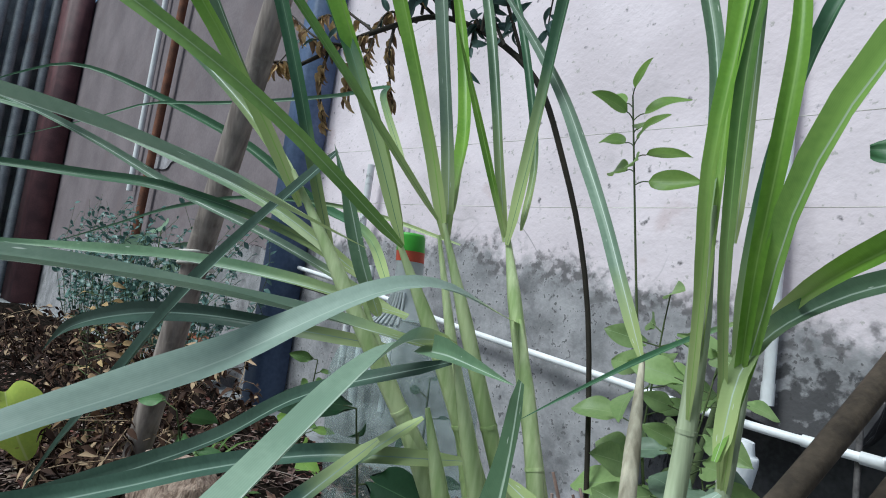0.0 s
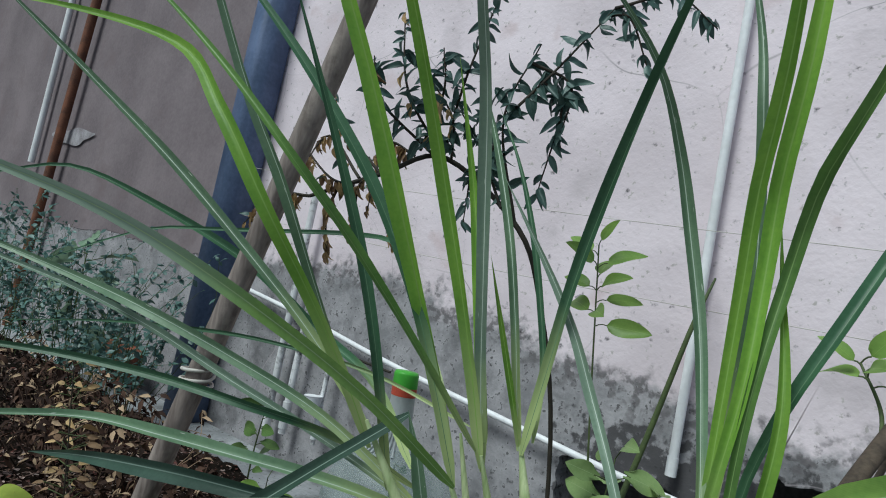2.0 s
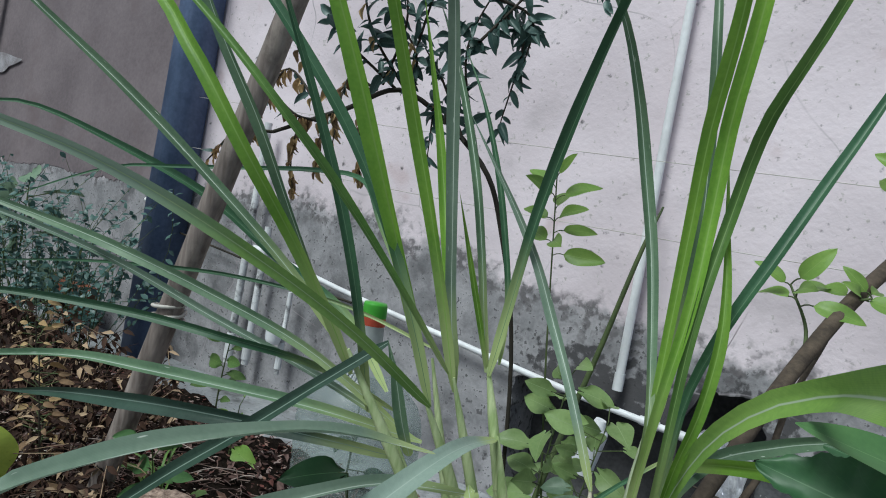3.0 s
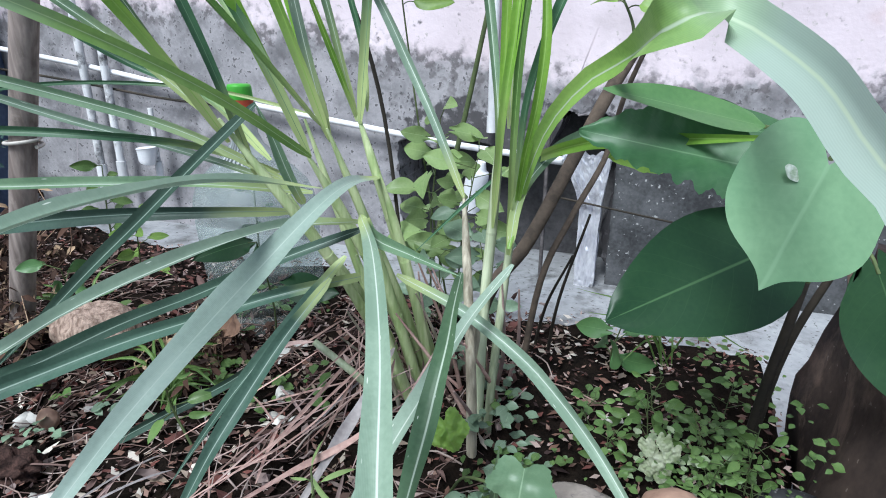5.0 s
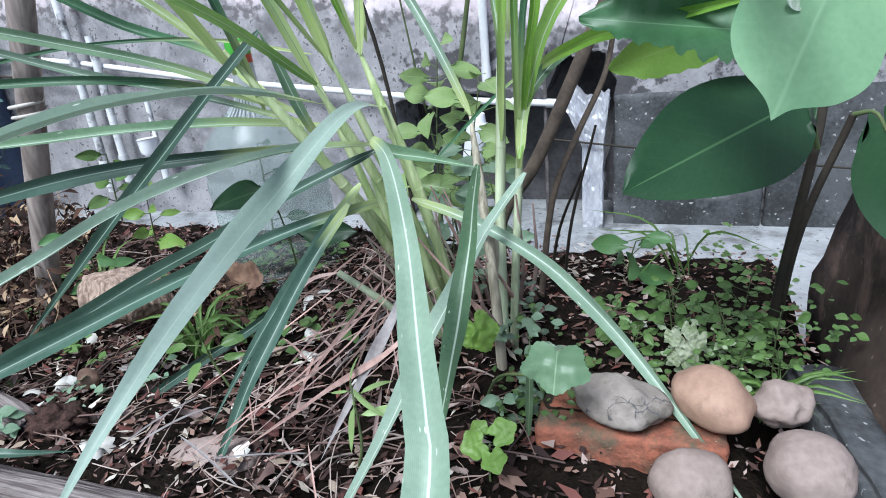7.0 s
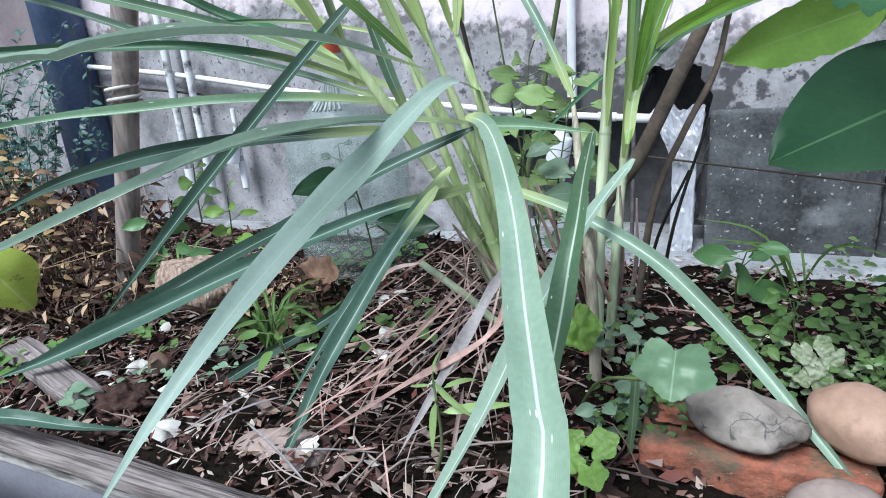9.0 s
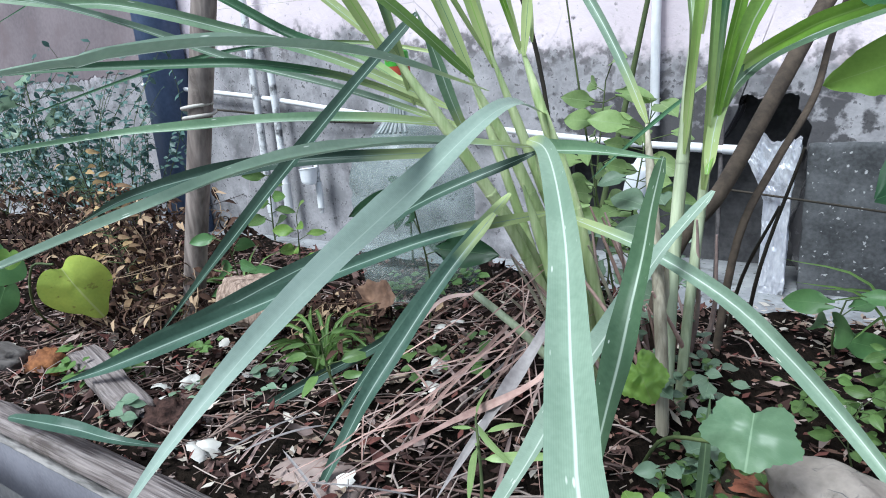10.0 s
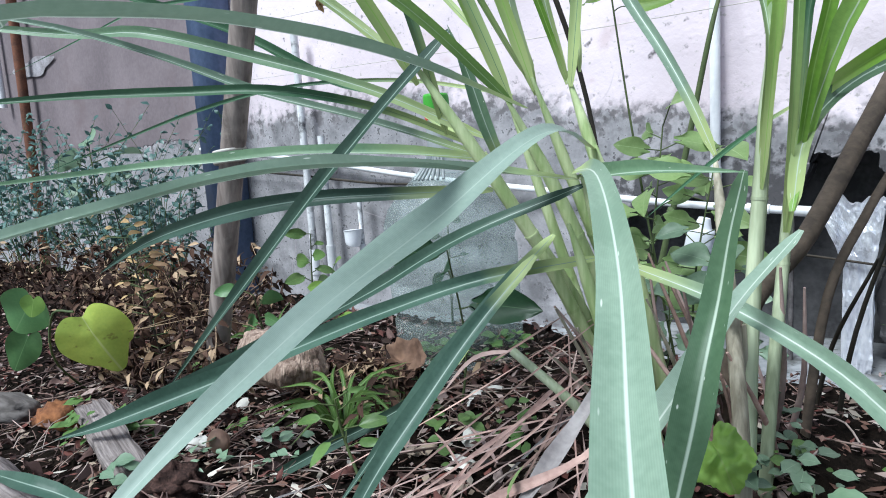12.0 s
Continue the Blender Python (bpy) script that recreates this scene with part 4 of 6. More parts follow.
for i in range(30):
    b = Vector((0.20 + rd.uniform(-0.06, 0.10), -1.02 + rd.uniform(-0.06, 0.06), 0.18))
    e = b + Vector((rd.uniform(-0.11, 0.03), rd.uniform(-0.12, 0.0), rd.uniform(0.08, 0.24)))
    part("old_sheath", tube([b, b.lerp(e, 0.5) + Vector((0.01, 0, 0)), e], [0.0035, 0.003, 0.0012], 7, n=8), (DRY, DRY_PINK, DRY, STEM_OLD, DRY_RED)[i % 5], clump, "papery dead sheath")
for w, dm, pts in ((0.004, 3, ((0.120, -1.250, 0.293), (0.050, -1.297, 0.242), (0.032, -1.324, 0.221))),
                   (0.014, 2, ((0.183, -1.208, 0.319), (0.153, -1.255, 0.271), (0.144, -1.303, 0.245), (0.140, -1.362, 0.212))),
                   (0.008, 3, ((0.198, -1.238, 0.295), (0.168, -1.336, 0.267), (0.116, -1.376, 0.245), (0.046, -1.382, 0.219))),
                   (0.003, 3, ((0.111, -1.236, 0.267), (-0.020, -1.349, 0.221), (-0.005, -1.415, 0.223))),
                   (0.004, 1, ((0.100, -1.057, 0.273), (0.127, -1.236, 0.264), (0.120, -1.259, 0.219)))):
    part("dry_blade", blade([Vector(pts[0]).lerp(Vector((0.165, -1.06, 0.33)), 0.6), Vector(pts[0]), Vector(pts[0]).lerp(Vector(pts[-1]), 0.5), Vector(pts[-1])], w, (0.1, -0.7, 1), n=20, fold=0.3, taper=0.5, wave=0.4, seed=len(pts)), (DRY, DRY_RED, DRY_GREY, DRY_PINK)[dm], clump, "dry collapsed blade")
# loose straw lying across the litter
for i in range(18):
    c = Vector((rd.uniform(-0.12, 0.26), rd.uniform(-1.40, -1.12), 0))
    a, ln = radians(rd.choice((rd.uniform(20, 75), rd.uniform(95, 170)))), rd.uniform(0.05, 0.15)
    d = Vector((math.cos(a), math.sin(a), 0)) * ln * 0.5
    p, q = c - d, c + d
    p.y, q.y = max(p.y, -1.425), max(q.y, -1.425)
    p.z, q.z = soil_z(p.x, p.y) + 0.008 + rd.uniform(0, 0.02), soil_z(q.x, q.y) + 0.008 + rd.uniform(0, 0.05)
    straw = part("straw", blade([p, p.lerp(q, 0.5) + Vector((0, 0, 0.004)), q], rd.choice((0.002, 0.003, 0.0045)), (rd.uniform(-0.5, 0.5), -0.6, 1), n=8, fold=0.35, taper=0.8, base=0.9, seed=i), (DRY_PINK, DRY, DRY_GREY)[i % 3])
    tagged(straw, "dry pinkish straw lying on the soil", "straw", "loose straws")
fl = thing("fallen_blade", "fallen grey-green cane blade lying along the timber kerb", "leaf")
part("blade", blade([(-0.409, -1.463, 0.216), (-0.275, -1.471, 0.245), (-0.241, -1.460, 0.241), (-0.185, -1.451, 0.239), (-0.150, -1.410, 0.215)], 0.017, (0, -0.6, 1), n=18, seed=3), BLADE_DARK_FREE, fl)
part("broken_cane", tube([(0.164, -1.140, 0.257), (0.130, -1.147, 0.292), (0.074, -1.151, 0.332)], [0.0055, 0.005, 0.0045], 9, n=8), STEM_MID, clump, "pale broken cane")
part("dry_blade", blade([(0.074, -1.151, 0.332), (0.030, -1.155, 0.318), (-0.010, -1.165, 0.275)], 0.008, (0, -0.6, 1), n=10, seed=5), DRY, clump, "dry blade bent over from the broken cane")

# ---------------------------------------------------------------- broad-leaved plants
def broad_mat(name, base, second, vein, rough=0.4, trans=0.25, nv=9.0):
    m = blade_mat(name, base, second, vein, 0.015, rough, trans, 0.0, sheath=None)
    n, ln = m.node_tree.nodes, m.node_tree.links
    sep = [x for x in n if x.bl_idname == "ShaderNodeSeparateXYZ"][0]
    ab = [x for x in n if x.bl_idname == "ShaderNodeMath" and x.operation == "ABSOLUTE"][0]
    mx = [x for x in n if x.bl_idname == "ShaderNodeMix"][0]
    r = mx.inputs[0].links[0].from_node
    k = n.new("ShaderNodeMath")
    k.operation = "MULTIPLY_ADD"
    ln.new(ab.outputs[0], k.inputs[0])
    k.inputs[1].default_value = -0.55
    ln.new(sep.outputs[1], k.inputs[2])
    s = n.new("ShaderNodeMath")
    s.operation = "MULTIPLY"
    ln.new(k.outputs[0], s.inputs[0])
    s.inputs[1].default_value = nv
    fr = n.new("ShaderNodeMath")
    fr.operation = "FRACT"
    ln.new(s.outputs[0], fr.inputs[0])
    side = n.new("ShaderNodeMapRange")
    side.inputs["From Min"].default_value, side.inputs["From Max"].default_value = 0.055, 0.015
    side.inputs["To Max"].default_value = 0.17
    ln.new(fr.outputs[0], side.inputs["Value"])
    mxm = n.new("ShaderNodeMath")
    mxm.operation = "MAXIMUM"
    ln.new(r.outputs[0], mxm.inputs[0])
    ln.new(side.outputs[0], mxm.inputs[1])
    ln.new(mxm.outputs[0], mx.inputs[0])
    return m


BROAD = broad_mat("broad_green_leaf", (0.115, 0.225, 0.08), (0.085, 0.18, 0.065), (0.145, 0.262, 0.105))
BROAD_HEART = broad_mat("glaucous_heart_leaf", (0.20, 0.335, 0.185), (0.155, 0.28, 0.15), (0.218, 0.355, 0.205), nv=5.0)
BROAD_UNDER = broad_mat("leaf_underside", (0.20, 0.33, 0.065), (0.15, 0.265, 0.05), (0.23, 0.34, 0.11), trans=0.35)
BROAD_DEEP = broad_mat("deep_green_leaf", (0.062, 0.145, 0.06), (0.045, 0.11, 0.048), (0.12, 0.215, 0.11))
BROAD_DARK = broad_mat("dark_broad_leaf", (0.030, 0.078, 0.030), (0.020, 0.058, 0.024), (0.065, 0.13, 0.055))
BROAD_LIME = broad_mat("lime_young_leaf", (0.25, 0.39, 0.085), (0.19, 0.32, 0.07), (0.30, 0.42, 0.12), trans=0.4)
BROAD_YELLOW = broad_mat("yellowing_leaf", (0.52, 0.60, 0.11), (0.40, 0.51, 0.09), (0.55, 0.62, 0.22), trans=0.3)
WEED = broad_mat("weed_leaf", (0.145, 0.235, 0.07), (0.095, 0.17, 0.05), (0.17, 0.265, 0.085), trans=0.3)
WEED_LIGHT = broad_mat("pale_weed_blade", (0.33, 0.45, 0.18), (0.245, 0.36, 0.13), (0.37, 0.48, 0.24), trans=0.4)
WEED_GREY = broad_mat("greyish_weed_leaf", (0.215, 0.30, 0.205), (0.15, 0.225, 0.145), (0.26, 0.345, 0.235), trans=0.25)
TWIG_GREEN = mat("green_twig", (0.10, 0.13, 0.05), (0.06, 0.08, 0.035), rough=0.7, bump=0.2)
TWIG_DARK = mat("dark_twig", (0.055, 0.045, 0.035), (0.03, 0.027, 0.022), rough=0.85, bump=0.4)
BARKY = mat("grey_brown_bark", (0.115, 0.088, 0.066), (0.06, 0.047, 0.037), rough=0.85, scale=30, fine=150, bump=0.6)


def broad(base, tip, width, up=(0, 0, 1), droop=0.0, heart=0.0, cup=0.1, wavy=0.03, nu=14, nv=8, bm=None, seed=0, lobes=0, ragged=0.0, holes=()):
    """An ovate or heart-shaped leaf from its stalk to its tip; up is the side it shows."""
    bm = bm or bmesh.new()
    uvl = bm.loops.layers.uv.verify()
    b, e, w = Vector(base), Vector(tip), Vector(up)
    ax = e - b
    length = ax.length
    ax.normalize()
    side = ax.cross(w).normalized()
    nor = side.cross(ax).normalized()
    h = min(1.0, heart / 0.4)
    g = []
    for i in range(nu + 1):
        u = i / nu
        row = []
        oval = (math.sin(math.pi * min(1, u ** 0.75)) ** 0.66) if 0 < u < 1 else 0.0
        hart = max(0.0, math.sin(math.pi * (0.16 + 0.84 * u ** 0.85))) ** 0.8
        prof = oval * (1 - h) + hart * h
        for j in range(nv + 1):
            s = 2 * j / nv - 1
            p = prof
            if lobes:
                p *= 1 + 0.09 * math.cos(u * lobes * 6.28) + 0.03 * math.cos(u * lobes * 31)
            if ragged:
                p *= 1 + ragged * noise.noise((u * 9 + seed, (1 if s > 0 else -1) * 3.7, 1)) + ragged * 0.5 * noise.noise((u * 27 + seed, (1 if s > 0 else -1) * 3.7, 5))
            back = heart * length * 0.8 * math.sin(math.pi * abs(s)) * (1 - u) ** 4
            q = b + ax * (u * length - back) + side * s * max(p, 0.01) * width * 0.5
            z = cup * width * abs(s) ** 1.4 * prof - droop * length * u * u + wavy * width * math.sin(7 * u + 3 * s + seed * 1.7) * abs(s)
            row.append((bm.verts.new(q + nor * z), (s + 1) / 2, u))
        g.append(row)
    for i in range(nu):
        for j in range(nv):
            if (i, j) in holes:
                continue
            quad = (g[i][j], g[i][j + 1], g[i + 1][j + 1], g[i + 1][j])
            f = bm.faces.new([x[0] for x in quad])
            for lp, x in zip(f.loops, quad):
                lp[uvl].uv = (x[1], x[2])
    return bm


def round_leaf(base, tip, width, up, bm=None, lobe=0.0, lobes=5, teeth=0.0, pucker=0.0, cup=0.1, seed=0, notch=0.5, point=0.25):
    """A heart-shaped or lobed leaf laid out in rings about its middle; the stalk enters at the notch."""
    bm = bm or bmesh.new()
    uvl = bm.loops.layers.uv.verify()
    b, e = Vector(base), Vector(tip)
    ax = e - b
    length = ax.length
    ax.normalize()
    side = ax.cross(Vector(up)).normalized()
    nor = side.cross(ax).normalized()
    m, n, rn = b + ax * length * 0.42, 72, 12 if pucker else 6
    rings = []
    for k in range(rn):
        f = (k + 1) / rn
        ring = []
        for j in range(n):
            a = 2 * math.pi * j / n
            d = min(a, 2 * math.pi - a)
            r = 1 + point * max(0, math.cos(a)) ** (8 if point < 0.4 else 22) - notch * math.exp(-((math.pi - d) / 0.28) ** 2) + lobe * math.cos(lobes * d) + teeth * math.sin(a * 27 + seed)
            x, y = math.cos(a) * r * f * length * 0.5, math.sin(a) * r * f * width * 0.5
            z = cup * width * f * f * 0.5 + pucker * width * noise.noise((x / width * 5.5, y / width * 5.5, seed)) - 0.10 * length * max(0, math.cos(a)) * f * f + 0.04 * width * f * f * math.sin(3 * a + seed)
            ring.append((bm.verts.new(m + ax * x + side * y + nor * z), 0.5 + 0.5 * math.sin(a) * f, 0.42 + 0.5 * math.cos(a) * f))
        rings.append(ring)
    mid = (bm.verts.new(m), 0.5, 0.42)
    for j in range(n):
        q = (j + 1) % n
        for face in [(mid, rings[0][j], rings[0][q])] + [(rings[k][j], rings[k + 1][j], rings[k + 1][q], rings[k][q]) for k in range(rn - 1)]:
            f = bm.faces.new([x[0] for x in face])
            for lp, x in zip(f.loops, face):
                lp[uvl].uv = (x[1], x[2])
    return bm


def heart_leaf(base, tip, up, bm=None):
    """A broad heart-shaped leaf: rounded lobes beside the stalk, full shoulders, a short drawn-out tip."""
    bm = bm or bmesh.new()
    uvl = bm.loops.layers.uv.verify()
    b, e = Vector(base), Vector(tip)
    ax = e - b
    length = ax.length
    ax.normalize()
    side = ax.cross(Vector(up)).normalized()
    nor = side.cross(ax).normalized()
    half = curve([(0.02, 0, 0), (-0.12, 0.11, 0), (-0.20, 0.27, 0), (-0.08, 0.44, 0), (0.20, 0.51, 0), (0.50, 0.50, 0), (0.70, 0.38, 0), (0.83, 0.17, 0), (0.90, 0.075, 0), (1.0, 0, 0)], 45)
    outline = [(p.x, p.y) for p in half] + [(p.x, -p.y) for p in reversed(half[1:-1])]
    cu, rn, rings = 0.34, 9, []
    for k in range(rn):
        f = (k + 1) / rn
        ring = []
        for u, w in outline:
            x, y = cu + (u - cu) * f, w * f
            z = -0.035 * abs(y) ** 0.8 - 0.10 * max(0, x - 0.5) ** 2 + 0.018 * f * math.sin(9 * x + 7 * y) + 0.012 * noise.noise((x * 6, y * 6, 2)) - 0.10 * max(0.0, y - 0.35) ** 1.5
            ring.append((bm.verts.new(b + ax * x * length + side * y * length + nor * z * length), 0.5 + 0.75 * y, x))
        rings.append(ring)
    mid = (bm.verts.new(b + ax * cu * length), 0.5, cu)
    n = len(outline)
    for j in range(n):
        q = (j + 1) % n
        for face in [(mid, rings[0][j], rings[0][q])] + [(rings[k][j], rings[k + 1][j], rings[k + 1][q], rings[k][q]) for k in range(rn - 1)]:
            f = bm.faces.new([x[0] for x in face])
            for lp, x in zip(f.loops, face):
                lp[uvl].uv = (x[1], x[2])
    return bm


sapling = thing("broad_leaf_sapling", "sapling with dark stems and large smooth green leaves", "sapling")
SB = (0.622, -0.965, 0.140)
part("stem", tube([SB, (0.622, -1.012, 0.300), (0.624, -1.078, 0.474), (0.630, -1.065, 0.570)], [0.0062, 0.0058, 0.005, 0.004], 10), TWIG_DARK, sapling)
part("stem", tube([(0.632, -0.950, 0.140), (0.632, -1.020, 0.350), (0.657, -1.068, 0.503)], [0.0052, 0.0048, 0.0038], 10), TWIG_DARK, sapling)


def sap_leaf(stalk, base, tip, width, material, **kw):
    ob = part("leaf", broad(base, tip, width, **kw), material, sapling)
    part("leaf_stalk", tube([stalk, Vector(stalk).lerp(Vector(base), 0.6) + Vector((0, 0, 0.012)), base], [0.003, 0.0022, 0.002], 6, n=8), TWIG_GREEN, ob)
    return ob


# ---------------------------------------------------------------- shrub trunk that leans over the bed
lt = thing("leaning_shrub", "bare leaning brown shrub trunk with young shoots", "shrub")
part("trunk", tube([(0.215, -0.985, 0.15), (0.252, -0.965, 0.34), (0.300, -0.925, 0.420), (0.345, -0.825, 0.530), (0.388, -0.737, 0.636), (0.446, -0.616, 0.754), (0.495, -0.518, 0.830), (0.536, -0.422, 0.893), (0.60, -0.31, 0.97)],
                   [0.010, 0.010, 0.0102, 0.0106, 0.011, 0.0116, 0.0116, 0.011, 0.010], 12), BARKY, lt)
part("knot", rock(0.009, 3, (1, 1, 1), 0.2, 2), BARKY, lt).matrix_world = pose(0.446, -0.628, 0.752)
part("side_stem", tube([(0.300, -0.955, 0.15), (0.318, -0.903, 0.348), (0.349, -0.829, 0.438), (0.385, -0.755, 0.519), (0.400, -0.681, 0.606), (0.43, -0.60, 0.70)], [0.0052, 0.005, 0.0046, 0.004], 9), BARKY, lt)
part("bare_stem", tube([(0.318, -0.803, 0.104), (0.340, -0.856, 0.291), (0.385, -0.918, 0.470)], [0.0032, 0.0026, 0.0018], 8), TWIG_DARK, lt)
part("bare_stem", tube([(0.288, -0.779, 0.101), (0.316, -0.832, 0.269), (0.362, -0.884, 0.394)], [0.0032, 0.0026, 0.0018], 8), TWIG_DARK, lt)


# ---------------------------------------------------------------- stones, brick, boulder, kerb
STONE_GREY = mat("grey_river_stone", (0.31, 0.27, 0.24), (0.19, 0.165, 0.145), rough=0.75, scale=22, fine=120, bump=0.7, stain=(0.12, 0.105, 0.09), stain_at=0.58, stain_scale=30)
STONE_TAN = mat("tan_river_stone", (0.39, 0.255, 0.185), (0.27, 0.17, 0.125), rough=0.65, scale=14, fine=120, bump=0.25, stain=(0.16, 0.11, 0.08), stain_at=0.66, stain_scale=22)
STONE_PINK = mat("pinkish_river_stone", (0.35, 0.275, 0.245), (0.24, 0.185, 0.165), rough=0.7, scale=16, fine=140, bump=0.3, stain=(0.15, 0.12, 0.10), stain_at=0.64, stain_scale=20)

overlay(STONE_GREY, (0.055, 0.055, 0.065), 34, 0.0, True, 0.035, 0.03)


def stone(label, loc, r, squash, material, seed, turn=0.0, tilt=0.0, rough=0.055):
    st = part("river_stone", rock(r, seed, squash, rough, 4, 1.4), material)
    st.matrix_world = pose(*loc, tilt, 0, turn)
    return tagged(st, label, "stone", "stones at the bed corner")


stone("flat grey veined river stone on the brick", (0.435, -1.222, 0.229), 0.048, (1.08, 0.66, 0.50), STONE_GREY, 1, turn=-20, rough=0.12)
stone("smooth tan egg-shaped river stone", (0.529, -1.214, 0.238), 0.046, (1.0, 0.72, 0.70), STONE_TAN, 2, turn=-40)
stone("small rough tan stone", (0.600, -1.187, 0.221), 0.030, (1.0, 0.85, 0.8), STONE_PINK, 3, turn=15, rough=0.14)
stone("round pinkish grey river stone", (0.613, -1.268, 0.207), 0.041, (1.0, 0.9, 0.85), STONE_PINK, 4, turn=30)
stone("pale pinkish river stone at the brick's foot", (0.508, -1.285, 0.187), 0.040, (1.0, 0.8, 0.8), STONE_PINK, 5, turn=10)
stone("flat tan stone half buried in the litter", (-0.026, -1.338, 0.166), 0.05, (1.2, 0.7, 0.45), STONE_PINK, 6, turn=12)
stone("small brown pebble in the litter", (-0.304, -1.255, 0.191), 0.017, (1, 0.8, 0.9), STONE_TAN, 7)

bb2 = box(-0.30, 0.30, -0.26, 0.26, -0.22, 0.22, 0.03)
bmesh.ops.subdivide_edges(bb2, edges=bb2.edges, cuts=6, use_grid_fill=True)
for v in bb2.verts:
    v.co += Vector((noise.noise(v.co * 4), noise.noise(v.co * 4 + Vector((5, 0, 0))), noise.noise(v.co * 4 + Vector((0, 9, 0))))) * 0.05
    v.co += Vector((noise.noise(v.co * 17), noise.noise(v.co * 17 + Vector((5, 0, 0))), noise.noise(v.co * 17 + Vector((0, 9, 0))))) * 0.012
bo = part("boulder", bb2, BS)
bo.matrix_world = pose(1.012, -0.98, 0.15, 0, 6, -6)
tagged(bo, "large dark brown boulder beside the bed", "boulder")
sl = thing("kerb_slab", "chipped grey concrete slab edging the bed", "slab")
sb = box(-0.035, 0.035, -0.13, 0.13, -0.025, 0.025, 0.008)
bmesh.ops.subdivide_edges(sb, edges=sb.edges, cuts=4, use_grid_fill=True)
for v in sb.verts:
    v.co += Vector((noise.noise(v.co * 25), noise.noise(v.co * 25 + Vector((5, 0, 0))), noise.noise(v.co * 25 + Vector((0, 9, 0))))) * 0.008
slab = part("slab", sb, BLOCK, sl)
sl.matrix_world = pose(0.675, -1.187, 0.173, 0, 6, 8)

# ---------------------------------------------------------------- things lying in the bed
FIBRE = mat("fibrous_husk", (0.52, 0.395, 0.32), (0.20, 0.14, 0.11), rough=0.95, scale=150, fine=420, bump=1.0, stretch=(1, 1, 0.10), spec=0.08)
hb = rock(0.068, 12, (1.18, 0.70, 0.66), 0.08, 5, 1.8)
for v in hb.verts:
    v.co *= 1 + 0.05 * noise.noise((v.co.x * 130, v.co.y * 130, v.co.z * 9))
hk = part("coconut_husk", hb, FIBRE)
hk.matrix_world = pose(-0.362, -1.105, 0.248, 0, 6, 10)
tagged(hk, "pale fibrous piece of coconut husk on the soil", "husk")
tb = thing("broken_board", "broken weathered board leaning on the litter", "board")
sbm = box(-0.125, 0.115, -0.020, 0.020, -0.011, 0.011, 0.001)
bmesh.ops.subdivide_edges(sbm, edges=sbm.edges, cuts=11, use_grid_fill=True)
for v in sbm.verts:
    tear = max(0, abs(v.co.x) - 0.085) / 0.035
    v.co.x += noise.noise((v.co.y * 260, v.co.z * 190, 3)) * 0.022 * tear
    v.co.z += noise.noise((v.co.x * 14, v.co.y * 160, 5)) * 0.003
    v.co.y += noise.noise((v.co.x * 18, v.co.z * 90, 7)) * 0.004
part("board", sbm, PLANKW, tb)
tb.matrix_world = pose(-0.406, -1.338, 0.199, 8, 5, -13)
tc = part("terracotta_brick", rough_block(-0.13, 0.13, -0.05, 0.05, -0.08, 0.08, 0.01, 0.003, 9), BRICK)
tc.matrix_world = pose(-2.56, -0.13, 0.142, 0, 10, 6)
tagged(tc, "orange terracotta block at the wall foot", "brick")

nut = part("dried_pod", rock(0.030, 21, (1.1, 0.9, 0.8), 0.22, 3, 2.5), mat("orange_brown_husk", (0.28, 0.12, 0.05), (0.12, 0.05, 0.025), rough=0.9, scale=40, fine=150, bump=0.8))
nut.matrix_world = pose(-0.622, -1.325, 0.182)
tagged(nut, "crumpled orange-brown dried pod on the soil", "pod")
chunk = part("bark_chunk", rock(0.05, 23, (1.3, 0.6, 0.5), 0.2, 3, 2), WOOD)
chunk.matrix_world = pose(-0.713, -1.355, 0.189, 0, 0, 8)
tagged(chunk, "weathered chunk of bark at the timber kerb", "bark")
SHELL = mat("eggshell", (0.68, 0.66, 0.62), (0.5, 0.47, 0.42), rough=0.6, bump=0.1)
rs = random.Random(5)


def shell_piece(loc, r, turn):
    """A curved shard with a jagged rim."""
    bm = bmesh.new()
    n, rings, ph = 15, [], rs.uniform(0, 9)
    mid = bm.verts.new((0, 0, 0))
    for k in (0.5, 1.0):
        ring = []
        for j in range(n):
            a = 6.2832 * j / n
            q = r * k * (1 + 0.75 * noise.noise((math.cos(a) * 1.7, math.sin(a) * 1.7, ph)) + rs.uniform(-0.10, 0.10) * (k == 1))
            ring.append(bm.verts.new((q * math.cos(a) * 1.15, q * math.sin(a) * 0.8, -q * q * 30)))
        rings.append(ring)
    for j in range(n):
        q = (j + 1) % n
        bm.faces.new((mid, rings[0][j], rings[0][q]))
        bm.faces.new((rings[0][j], rings[1][j], rings[1][q], rings[0][q]))
    ob = part("eggshell", bm, SHELL)
    ob.matrix_world = pose(*loc, rs.uniform(-45, 55), rs.uniform(-45, 45), turn)
    return tagged(ob, "broken white eggshell on the soil", "eggshell", "eggshells in the bed")


